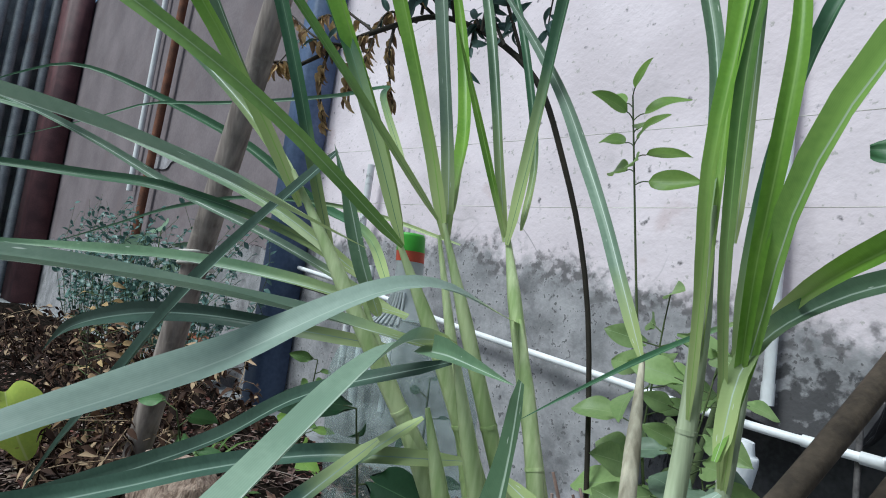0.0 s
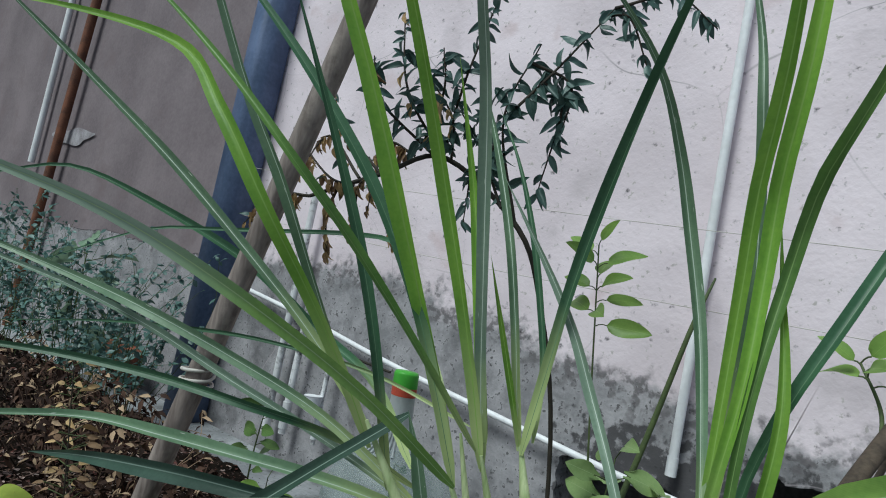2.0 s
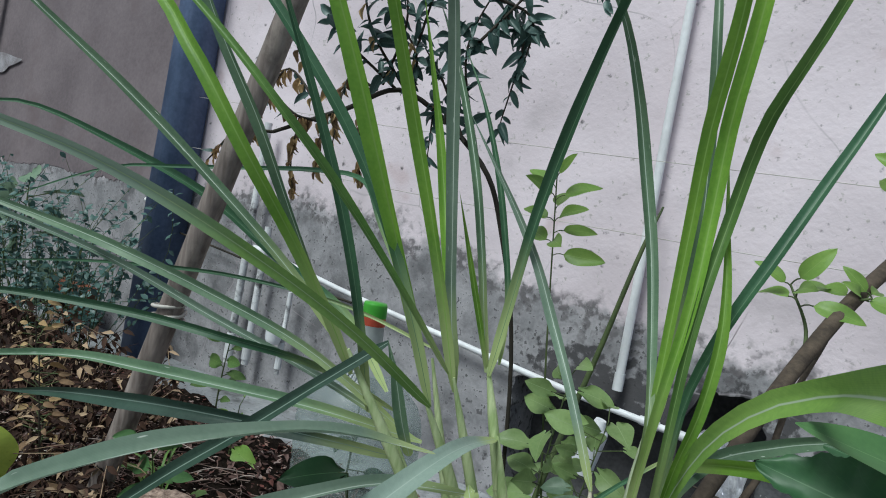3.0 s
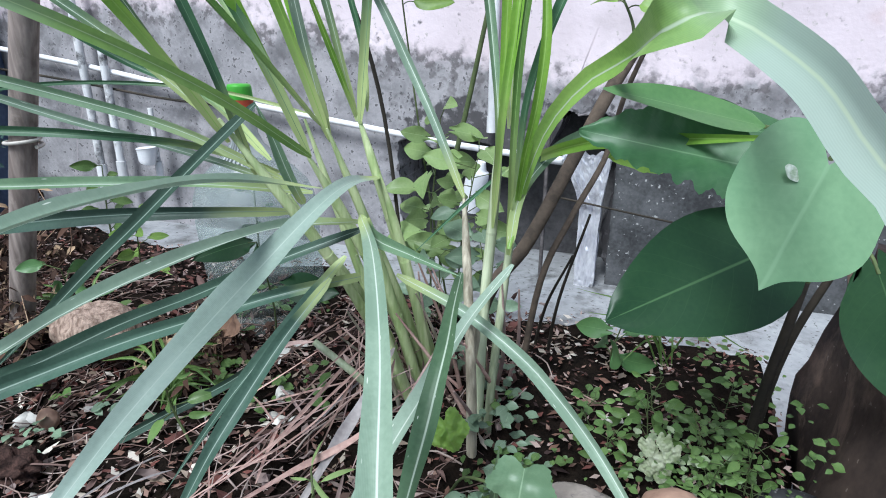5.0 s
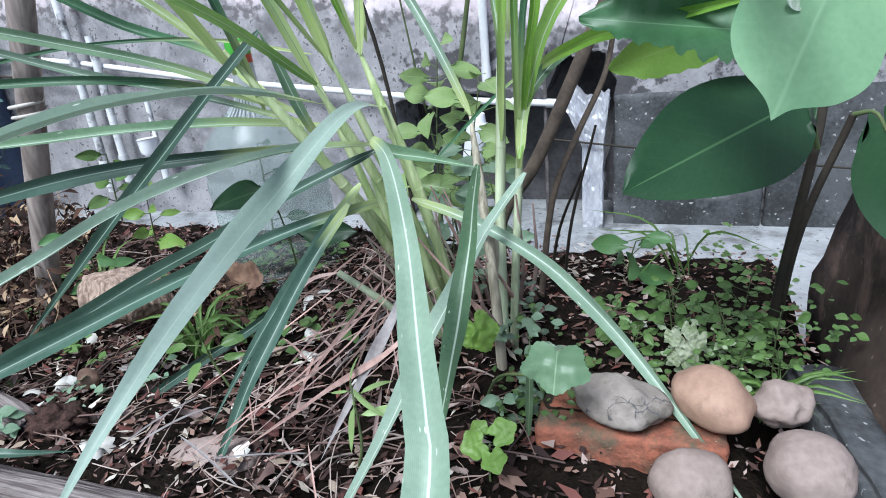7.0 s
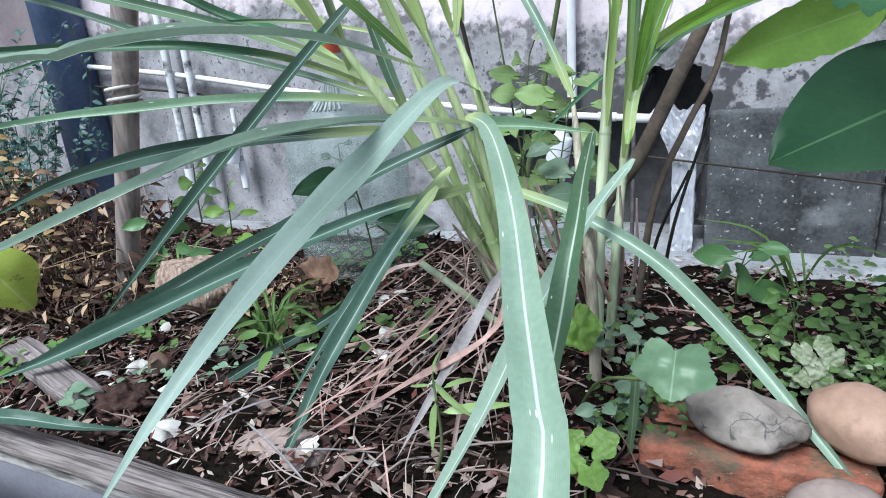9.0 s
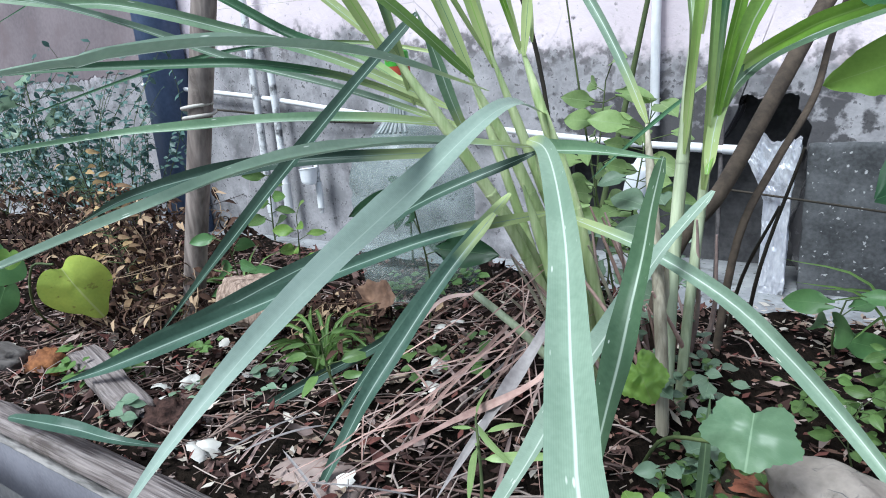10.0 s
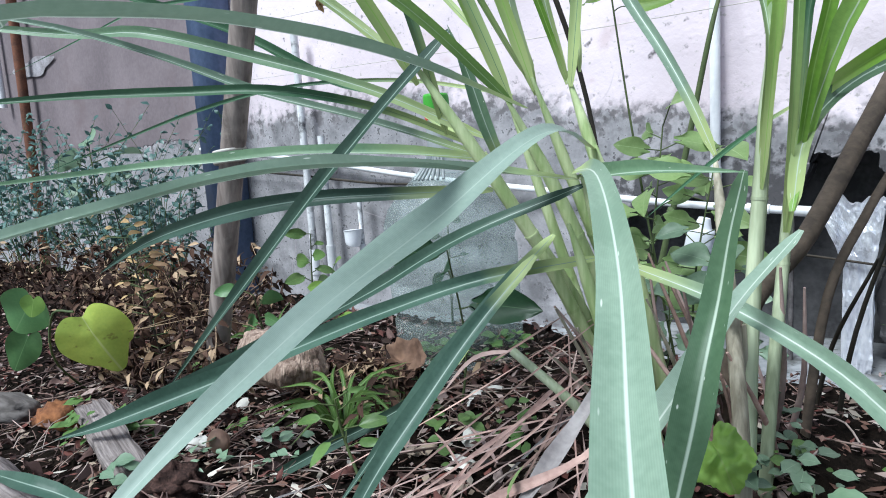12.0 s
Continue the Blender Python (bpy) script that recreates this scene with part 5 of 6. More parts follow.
for x, y, n in ((-0.028, -1.103, 4), (0.003, -1.14, 4), (-0.338, -1.265, 2), (-0.445, -1.123, 1), (-0.285, -1.195, 2), (-0.165, -1.370, 5), (-0.31, -1.325, 3),
                (-0.27, -1.33, 2), (-0.40, -1.27, 1), (-0.06, -0.98, 1), (-0.09, -1.02, 2), (0.02, -1.34, 1), (0.44, -1.0, 2), (0.48, -0.98, 1), (0.10, -1.20, 1)):
    for k in range(n):
        px, py = x + rs.uniform(-0.02, 0.02) * (n > 1), y + rs.uniform(-0.016, 0.016) * (n > 1)
        shell_piece((px, py, soil_z(px, py) + rs.uniform(0.012, 0.019)), rs.uniform(0.006, 0.0125), rs.uniform(0, 360))

clod = part("soil_clod", rock(0.036, 31, (1.15, 0.8, 0.62), 0.22, 4, 3.5), mat("crumbly_red_clod", (0.085, 0.05, 0.042), (0.03, 0.02, 0.018), rough=1.0, scale=90, fine=300, bump=1.0, spec=0.05))
clod.matrix_world = pose(-0.268, -1.343, 0.184, 0, 0, 20)
tagged(clod, "crumbly dark red clod of soil by the kerb", "clod")


def litter(n, seed, x0, x1, y0, y1, size, material, name, label, curl=0.5):
    """Loose flakes lying at all angles on the soil, joined."""
    bm, r = bmesh.new(), random.Random(seed)
    for i in range(n):
        x, y = r.uniform(x0, x1), r.uniform(y0, y1)
        if y > -0.66 + 0.14 * max(0, min(1, (0.2 - x) / 0.8)) or x > 0.68:
            continue
        z = soil_z(x, y) + r.uniform(0.002, 0.014)
        s, a = size * r.uniform(0.4, 1.3), r.uniform(0, 6.28)
        d = Vector((math.cos(a), math.sin(a), r.uniform(-0.4, 0.4))) * s
        w = Vector((-math.sin(a), math.cos(a), r.uniform(-0.5, 0.5))) * s * r.uniform(0.25, 0.55)
        c = Vector((x, y, z))
        up = Vector((0, 0, s * curl * r.uniform(-0.3, 0.9)))
        v = [bm.verts.new(p) for p in (c - d, c - d * 0.2 + w, c + d + up * 0.4, c - d * 0.1 - w, c + up * 0.3)]
        for k in range(4):
            bm.faces.new((v[k], v[(k + 1) % 4], v[4]))
    ob = part(name, bm, material, None, label)
    return tagged(ob, category="litter", kind="stuff")


def isle(name, *cols, rough=0.9):
    """Colours picked flake by flake."""
    m = mat(name, cols[0], None, rough=rough, scale=40, fine=200, bump=0.3, spec=0.08)
    n, ln = m.node_tree.nodes, m.node_tree.links
    g = n.new("ShaderNodeNewGeometry")
    cr = n.new("ShaderNodeValToRGB")
    cr.color_ramp.interpolation = "CONSTANT"
    el = cr.color_ramp.elements
    el[0].color, el[0].position = (*cols[0], 1), 0
    el[1].color, el[1].position = (*cols[1], 1), 1 / len(cols)
    for i, c in enumerate(cols[2:]):
        e = el.new((i + 2) / len(cols))
        e.color = (*c, 1)
    ln.new(g.outputs["Random Per Island"], cr.inputs[0])
    hsv = [x for x in n if x.bl_idname == "ShaderNodeHueSaturation"][0]
    ln.new(cr.outputs[0], hsv.inputs["Color"])
    return m


LIT = isle("leaf_litter", (0.169, 0.098, 0.075), (0.058, 0.034, 0.029), (0.234, 0.150, 0.122), (0.039, 0.026, 0.025), (0.065, 0.039, 0.034), (0.364, 0.280, 0.251), (0.156, 0.065, 0.055))
PALE = isle("pale_flakes", (0.40, 0.35, 0.29), (0.28, 0.225, 0.18), (0.56, 0.51, 0.45), (0.22, 0.17, 0.13), (0.33, 0.26, 0.20))
litter(15500, 1, -2.6, 0.70, -1.43, -0.55, 0.0066, LIT, "leaf_litter", "brown dry leaf litter strewn over the soil")
litter(800, 2, -1.0, 0.30, -1.43, -0.85, 0.0075, PALE, "pale_flakes", "pale flakes and shell bits in the soil")
litter(170, 4, -0.9, 0.30, -1.42, -0.95, 0.0135, PALE, "pale_flakes", "larger pale leaf flakes in the litter")
litter(700, 5, -1.2, 0.55, -1.42, -0.85, 0.015, LIT, "leaf_litter", "broken brown leaves over the soil")
litter(170, 3, 0.28, 0.52, -0.85, -0.66, 0.0085, PALE, "pale_flakes", "pale flakes on the dark soil mound")
DEAD = isle("dead_leaf", (0.085, 0.053, 0.047), (0.05, 0.031, 0.028), (0.14, 0.092, 0.082), (0.24, 0.185, 0.170), (0.11, 0.05, 0.044))


def dead_leaves(n, seed, x0, x1, y0, y1):
    """Curled dead leaves lying on the soil, joined."""
    bm, r = bmesh.new(), random.Random(seed)
    for i in range(n):
        x, y, a = r.uniform(x0, x1), r.uniform(y0, y1), r.uniform(0, 6.28)
        s = r.uniform(0.010, 0.030)
        p = Vector((x, y, soil_z(x, y) + r.uniform(0.004, 0.016)))
        broad(p, p + Vector((math.cos(a), math.sin(a), r.uniform(-0.2, 0.35))) * s, s * r.uniform(0.3, 0.55), (r.uniform(-0.8, 0.8), r.uniform(-0.8, 0.5), 1), r.uniform(-0.5, 0.5), 0, r.uniform(-0.9, 0.9), 0.30, 7, 4, bm=bm, seed=i)
    return tagged(part("dead_leaves", bm, DEAD, None, "curled brown dead leaves on the soil"), category="litter", kind="stuff")


dead_leaves(1100, 8, -1.3, 0.3, -1.42, -0.6)


def twigs(n, seed, x0, x1, y0, y1, ln0, ln1, material, name, label, lift=0.02, r0=0.0005, r1=0.0015):
    bm, r = bmesh.new(), random.Random(seed)
    for i in range(n):
        x, y, a = r.uniform(x0, x1), r.uniform(y0, y1), r.uniform(0, 6.28)
        q = r.uniform(ln0, ln1)
        p0 = Vector((x, y, soil_z(x, y) + r.uniform(0.003, 0.012)))
        p1 = p0 + Vector((math.cos(a) * q, math.sin(a) * q, r.uniform(-0.002, lift)))
        pm = p0.lerp(p1, 0.5) + Vector((r.uniform(-1, 1), r.uniform(-1, 1), r.uniform(0, 1))) * q * 0.12
        tube([p0, pm, p1], r.uniform(r0, r1), 4, n=5, bm=bm)
    return tagged(part(name, bm, material, None, label), category="twigs", kind="stuff")


TWIGS = isle("mixed_twigs", (0.30, 0.22, 0.187), (0.18, 0.12, 0.105), (0.42, 0.34, 0.304), (0.10, 0.07, 0.064))
twigs(520, 4, -1.1, 0.32, -1.42, -0.75, 0.03, 0.13, TWIGS, "dry_twigs", "thin dry twigs and stalks over the litter")
twigs(1100, 6, -0.9, 0.30, -1.42, -0.8, 0.012, 0.045, TWIGS, "root_fibres", "fine dry roots and fibres over the litter", 0.012, 0.0003, 0.0008)


TANL = mat("tan_dead_leaf", (0.22, 0.135, 0.09), (0.11, 0.066, 0.048), rough=0.85, scale=30, fine=150, bump=0.4)
dl = part("tan_dead_leaf", round_leaf((-0.215, -1.02, 0.235), (-0.135, -1.035, 0.245), 0.075, (0.1, -0.8, 1), pucker=0.13, cup=0.5, lobe=0.04, seed=9), TANL)
tagged(dl, "crumpled tan dead leaf on the litter", "dead leaf")

# ---------------------------------------------------------------- wall foot
# the dark blotches put the shading of the crumpled folds into the colour
FOIL = mat("crumpled_silver_foil", (0.78, 0.78, 0.82), (0.50, 0.50, 0.56), rough=0.30, scale=26, fine=110, bump=0.9, metal=0.5, dist=0.008, stretch=(1.6, 1, 0.5), stain=(0.10, 0.095, 0.105), stain_at=0.64, stain_scale=13, spec=0.5)
wp = thing("wrapped_pipe", "square drain wrapped in torn crumpled silver foil", "drain pipe")
fb = box(-0.5, 0.5, -0.5, 0.5, 0.0, 0.39, 0.02)
bmesh.ops.subdivide_edges(fb, edges=fb.edges, cuts=26, use_grid_fill=True)
for v in fb.verts:
    # narrow body that flares into a torn collar at the top, crumpled in upright folds
    up_ = v.co.z / 0.39
    flare = max(0.0, (up_ - 0.62) / 0.38)
    lo_, hi_ = 0.276 - 0.066 * flare, 0.333 + 0.018 * flare
    w = Vector((lo_ + (v.co.x + 0.5) * (hi_ - lo_), -0.042 + v.co.y * 0.05, v.co.z))
    fold = noise.noise((w.x * 75, w.y * 60, w.z * 16)) * 0.006 + noise.noise((w.x * 120, w.y * 90, w.z * 70 + 5)) * 0.004
    w += Vector((0.5 * fold, -fold, 0.045 * flare * noise.noise((w.x * 22, 3, 1)) + 0.012 * flare * noise.noise((w.x * 80, 7, 1))))
    v.co = w
part("wrap", fb, FOIL, wp, smooth=False)
pl_ = thing("plinth", "row of dark damp concrete blocks at the wall foot", "plinth", kind="structure")
for i in range(9):
    x = 0.36 + 0.40 * i
    bm = rough_block(x, x + 0.394, -0.030, 0.004, -0.01, 0.375, 0.012, 0.0025, 20 + i)
    part("block", bm, BLOCK, pl_)
STEEL = mat("dull_steel", (0.17, 0.155, 0.155), (0.075, 0.068, 0.068), rough=0.6, scale=30, fine=150, bump=0.3, metal=0.3)
bt = thing("spigot", "thin dull steel riser with a small tap", "tap")
part("riser", tube([(0.17, -0.03, 0.0), (0.17, -0.03, 0.50)], 0.006, 8, n=2), STEEL, bt)
part("tap", tube([(0.17, -0.06, 0.495), (0.17, -0.02, 0.50)], 0.008, 10, n=3), STEEL, bt)
CUPM = mat("white_plastic_bottle", (0.78, 0.78, 0.80), (0.66, 0.67, 0.7), rough=0.35, bump=0.05)
cu = part("white_bottle", tube([(0, 0, 0), (0, 0, 0.11), (0, 0, 0.125), (0, 0, 0.15)], [0.033, 0.033, 0.022, 0.014], 16, n=14), CUPM)
cu.matrix_world = pose(-0.040, -0.09, 0.205, 0, 12, 0)
tagged(cu, "small white plastic bottle hung at the wall pipe", "bottle")

CLEAR = bpy.data.materials.new("clear_plastic")
CLEAR.use_nodes = True
cn, cl = CLEAR.node_tree.nodes, CLEAR.node_tree.links
cb = cn["Principled BSDF"]
cb.inputs["Base Color"].default_value = (0.42, 0.48, 0.47, 1)
cb.inputs["Roughness"].default_value, cb.inputs["Specular IOR Level"].default_value = 0.28, 0.6
see = cn.new("ShaderNodeBsdfTransparent")
see.inputs[0].default_value = (0.90, 0.95, 0.94, 1)
haze = cn.new("ShaderNodeTexNoise")
haze.inputs["Scale"].default_value = 9
clear_mix, clear_amount = cn.new("ShaderNodeMixShader"), cn.new("ShaderNodeMapRange")
clear_amount.inputs["To Min"].default_value, clear_amount.inputs["To Max"].default_value = 0.18, 0.40
cl.new(haze.outputs[0], clear_amount.inputs["Value"])
cl.new(clear_amount.outputs[0], clear_mix.inputs[0])
cl.new(see.outputs[0], clear_mix.inputs[1])
cl.new(cb.outputs[0], clear_mix.inputs[2])
cl.new(clear_mix.outputs[0], cn["Material Output"].inputs[0])
# white colour that paints the highlight onto the jug's neck and shoulder ribs
HIGHLIGHT_WHITE = mat("highlight_white_plastic", (0.62, 0.65, 0.66), (0.50, 0.53, 0.54), rough=0.3, bump=0.05, trans=0.4, spec=0.5)
pb = thing("water_jug", "large empty clear plastic water jug with a green cap", "jug")


def on_jug(z):
    return Vector((-0.235 + 0.10 * (z - 0.13), -0.905 + 0.20 * (0.60 - z), z))


def turned(profile, segs=36):
    """A round body from (height, radius) pairs along the jug's axis."""
    bm, rings = bmesh.new(), []
    for z, r in profile:
        c = on_jug(z)
        rings.append([bm.verts.new(c + Vector((math.cos(6.28319 * j / segs) * r, math.sin(6.28319 * j / segs) * r, 0))) for j in range(segs)])
    for p, q in zip(rings, rings[1:]):
        for j in range(segs):
            bm.faces.new((p[j], p[(j + 1) % segs], q[(j + 1) % segs], q[j]))
    return bm


ribs = [(0.135, 0.092), (0.142, 0.104)]
for k in range(4):
    z = 0.16 + 0.062 * k
    ribs += [(z, 0.108), (z + 0.044, 0.108), (z + 0.050, 0.1045), (z + 0.057, 0.1045)]
ribs += [(0.412, 0.108), (0.432, 0.104), (0.455, 0.095), (0.478, 0.076), (0.498, 0.054), (0.510, 0.043)]
part("body", turned(ribs), CLEAR, pb)
part("neck", turned([(0.508, 0.0435), (0.528, 0.027), (0.545, 0.0205), (0.575, 0.0195), (0.590, 0.0195)], 24), HIGHLIGHT_WHITE, pb, "plastic neck, coloured white for its highlight")
part("ring", turned([(0.588, 0.0198), (0.603, 0.0198)], 24), mat("red_ring", (0.55, 0.10, 0.06), None, rough=0.4, bump=0.05), pb, "red neck ring")
part("cap", turned([(0.602, 0.0200), (0.622, 0.0195), (0.626, 0.0180), (0.627, 0.0005)], 24), mat("green_cap", (0.10, 0.40, 0.05), (0.08, 0.33, 0.04), rough=0.4, bump=0.05), pb, "bright green screw cap")
for k in range(7):
    a = -1.9 + 0.16 * k
    c = Vector((math.cos(a), math.sin(a), 0))
    part("rib", tube([on_jug(0.500) + c * 0.054, on_jug(0.520) + c * 0.034, on_jug(0.545) + c * 0.0225], 0.0022, 6, n=6), HIGHLIGHT_WHITE, pb, "moulded rib on the shoulder, coloured whitish for the highlight")
PATCH = mat("white_paint_patch", (0.40, 0.385, 0.41), (0.22, 0.20, 0.21), rough=0.8, bump=0.2)
pm = bmesh.new()
ring = [pm.verts.new((-4.08 + 0.30 * math.cos(a) * (1 + 0.25 * math.sin(3 * a)), -0.005, 1.30 + 0.055 * math.sin(a) * (1 + 0.2 * math.cos(5 * a)))) for a in (6.28 * k / 30 for k in range(30))]
pm.faces.new(ring)
tagged(part("paint_patch", pm, PATCH, None, "white paint patch on the plaster"), category="paint", kind="structure")
wt = thing("far_white_pipe", "thin white pipe beside the rusty column", "pipe")
part("pipe", tube([(-4.56, -0.04, 1.1), (-4.56, -0.04, 3.2)], 0.022, 10, n=2), PVC, wt)
WIRE = mat("pale_wire", (0.55, 0.52, 0.48), (0.35, 0.32, 0.28), rough=0.6, bump=0.1)
wl = part("wire_loop", tube([(-0.457 + 0.025 * math.cos(a), -1.087 + 0.025 * math.sin(a), 0.538 + 0.011 * a / 6.28 * (1 if a < 7 else 1.25)) for a in (0.5 * k for k in range(27))], 0.0030, 6, n=80), WIRE, sk, "pale twisted wire loop")
cp = part("plastic_cup", tube([(-1.240, -0.085, 0.252), (-1.238, -0.085, 0.262), (-1.236, -0.085, 0.300), (-1.236, -0.085, 0.306)], [0.026, 0.029, 0.033, 0.036], 18, n=10), CUPM)
tagged(cp, "small white plastic cup hung on a riser pipe", "cup")
vs = thing("bare_vine", "bare brownish vine stem climbing the wall beside the drain pipe", "vine")
part("stem", tube([(-0.155, -0.13, 0.0), (-0.100, -0.11, 0.28), (-0.045, -0.10, 0.53), (0.012, -0.10, 0.80), (0.030, -0.03, 0.93)], [0.0085, 0.008, 0.0075, 0.006, 0.003], 8, n=22), TWIG_GREEN, vs)
bk = thing("black_cable", "thin black cable sagging along the wall below the water pipe", "cable")
part("cable", tube([(-2.05, -0.03, 0.56), (-1.60, -0.032, 0.520), (-1.20, -0.03, 0.475), (-0.95, -0.03, 0.46)], 0.0045, 7, n=20), TWIG_DARK, bk)
for x0, y0, z0, x1, y1, z1 in ((-2.2, -0.05, 1.16, 0.9, -0.05, 1.02), (-2.0, -0.05, 0.93, 0.9, -0.05, 0.83), (0.19, -0.08, 0.268, 1.8, -0.05, 0.12)):
    lw = thing("wire_strand", "thin wire strung along the wall", "wire", "wires on the wall")
    part("strand", tube([(x0, y0, z0), ((x0 + x1) / 2, y0 - 0.01, (z0 + z1) / 2 - 0.02), (x1, y1, z1)], 0.0011 if z0 > 0.5 else 0.003, 5, n=14), WIRE if z0 > 0.5 else TWIG_DARK, lw)
hl = part("leaf", heart_leaf((0.572, -1.289, 0.632), (0.537, -1.337, 0.553), (0.25, -1, 0.5)), BROAD_HEART, sapling, "broad heart-shaped leaf with a drawn-out tip")
part("leaf_stalk", tube([(0.655, -1.05, 0.55), (0.62, -1.17, 0.632), (0.573, -1.285, 0.634)], [0.003, 0.0024, 0.002], 6, n=10), TWIG_GREEN, hl)
part("torn_spot", round_leaf((0.5445, -1.3035, 0.6305), (0.5535, -1.3025, 0.6205), 0.008, (0.25, -1, 0.5), lobe=0.05, lobes=4, notch=0.1, point=0.1, cup=0.0, seed=8), mat("chewed_leaf_spot", (0.62, 0.66, 0.58), (0.28, 0.36, 0.24), rough=0.7, scale=200, fine=600), hl, "pale chewed spot")
sap_leaf((0.623, -1.092, 0.474), (0.591, -1.143, 0.532), (0.438, -1.265, 0.479), 0.118, BROAD_DARK, up=(-0.1, -1, 0.6), heart=0.12, cup=0.06)
sap_leaf((0.630, -1.065, 0.570), (0.566, -1.152, 0.595), (0.388, -1.148, 0.622), 0.074, BROAD_DEEP, up=(0, -1, 0.8), heart=0.1, cup=0.14, wavy=0.08, nu=72, ragged=0.16, lobes=9)
sap_leaf((0.630, -1.065, 0.570), (0.553, -1.124, 0.631), (0.409, -1.168, 0.664), 0.047, BROAD, up=(0, -0.6, 1), cup=0.1)
sap_leaf((0.657, -1.068, 0.503), (0.682, -1.090, 0.490), (0.747, -1.122, 0.354), 0.095, BROAD_DARK, up=(-0.6, -1, 0.3), heart=0.2)
sap_leaf((0.630, -1.065, 0.570), (0.560, -0.905, 0.590), (0.395, -0.835, 0.535), 0.074, BROAD_UNDER, up=(0, -1, -0.2), heart=0.1, cup=0.12, nu=30, ragged=0.15)
sap_leaf((0.630, -1.065, 0.570), (0.576, -1.050, 0.614), (0.436, -0.997, 0.621), 0.070, BROAD_DEEP, up=(0, -0.5, 1), heart=0.2, wavy=0.05)


# ---------------------------------------------------------------- weeds and shrubs
def weed(name, label, base, top, leaves, size, material, seed, stem=0.002, twig=None, spread=0.06, width=0.5, heart=0.2, droop=0.25, start=0.35):
    """A leafy herb: one bent stem with stalked leaves in turning pairs."""
    w = thing(name, label, "weed")
    r = random.Random(seed)
    b, t = Vector(base), Vector(top)
    mid = b.lerp(t, 0.5) + Vector((r.uniform(-1, 1), r.uniform(-1, 1), 0)) * 0.02
    part("stem", tube([b, mid, t], [stem, stem * 0.8, stem * 0.5], 7, n=12), twig or TWIG_GREEN, w)
    c = curve([b, mid, t], 24)
    for i in range(leaves):
        p = c[int((start + (1 - start) * i / max(1, leaves - 1)) * 23)]
        a = i * 2.4 + r.uniform(-0.4, 0.4)
        d = Vector((math.cos(a), math.sin(a), r.uniform(0.1, 0.6)))
        s = size * r.uniform(0.5, 1.2) * (1 - 0.25 * i / leaves)
        q = p + d * spread * r.uniform(0.4, 1.0)
        e = q + Vector((d.x, d.y, r.uniform(-0.25, 0.35))).normalized() * s
        lf = part("leaf", broad(q, e, s * width, (r.uniform(-0.5, 0.6), -1, r.uniform(0.1, 1.0)), droop * r.uniform(0.3, 1.6), heart, 0.12, 0.05, 8, 6, seed=i), material, w)
        part("leaf_stalk", tube([p, q], stem * 0.45, 5, n=3), TWIG_GREEN, lf)
    return w


def shoot(name, label, base, top, n, size, seed, stem=0.0026, reach=0.3):
    """A young upright stem whose pointed, slightly drooping leaves spread from its top."""
    w = thing(name, label, "weed")
    r = random.Random(seed)
    b, t = Vector(base), Vector(top)
    mid = b.lerp(t, 0.5) + Vector((r.uniform(-1, 1), r.uniform(-1, 1), 0)) * 0.015
    part("stem", tube([b, mid, t], [stem, stem * 0.85, stem * 0.55], 7, n=14), TWIG_GREEN, w)
    c = curve([b, mid, t], 40)
    for i in range(n):
        f = i / max(1, n - 1)
        p = c[int(39 * (1 - reach * (1 - f)))]
        a = i * 2.4 + r.uniform(-0.3, 0.3)
        d = Vector((math.cos(a), math.sin(a) * 0.8, 0.25 + 0.55 * f)).normalized()
        s = size * r.uniform(0.75, 1.15) * (1 - 0.35 * f)
        q = p + d * s * 0.28
        e = q + Vector((d.x, d.y, d.z * r.uniform(0.5, 1.5) - r.uniform(0.0, 0.5) * (1 - f))).normalized() * s
        lf = part("leaf", broad(q, e, s * r.uniform(0.36, 0.50), (r.uniform(-0.5, 0.5), -1, r.uniform(0.2, 0.9)), r.uniform(0.12, 0.45), 0.0, 0.14, 0.05, 12, 6, seed=i), BROAD_LIME, w)
        part("leaf_stalk", tube([p, p.lerp(q, 0.5) + Vector((0, 0, 0.003)), q], stem * 0.4, 5, n=4), TWIG_GREEN, lf)
    return w


shoot("tall_weed", "tall weed with dark stem and bright pointed leaves", (0.10, -0.66, 0.10), (-0.030, -0.640, 0.895), 11, 0.088, 1, 0.0024, 0.17)
shoot("young_shoot", "young shoot with bright green leaves on the leaning trunk", (0.405, -0.705, 0.655), (0.371, -0.62, 0.775), 6, 0.085, 2, 0.0032, 0.25)
weed("leafy_weed", "leafy weed with broad pale green leaves", (0.060, -0.682, 0.141), (0.081, -0.689, 0.557), 24, 0.068, WEED_LIGHT, 3, 0.0022, None, 0.05, 0.68, 0.3)
weed("leafy_weed", "leafy weed with broad pale green leaves", (0.128, -0.705, 0.130), (0.165, -0.720, 0.509), 20, 0.064, WEED_LIGHT, 4, 0.002, None, 0.05, 0.7, 0.3)
weed("grey_weed", "greyish weed with round leaves", (0.116, -0.843, 0.146), (0.129, -0.827, 0.341), 12, 0.058, WEED_GREY, 5, 0.0016, None, 0.045, 0.8, 0.3)
weed("grey_weed", "greyish weed with round leaves", (0.197, -0.796, 0.148), (0.177, -0.770, 0.400), 13, 0.060, WEED_GREY, 6, 0.0016, None, 0.045, 0.75, 0.3)
weed("low_weed", "low weed with toothed leaves by the soil mound", (0.435, -0.819, 0.175), (0.442, -0.844, 0.267), 6, 0.065, BROAD, 7, 0.002, None, 0.03, 0.65, 0.3)
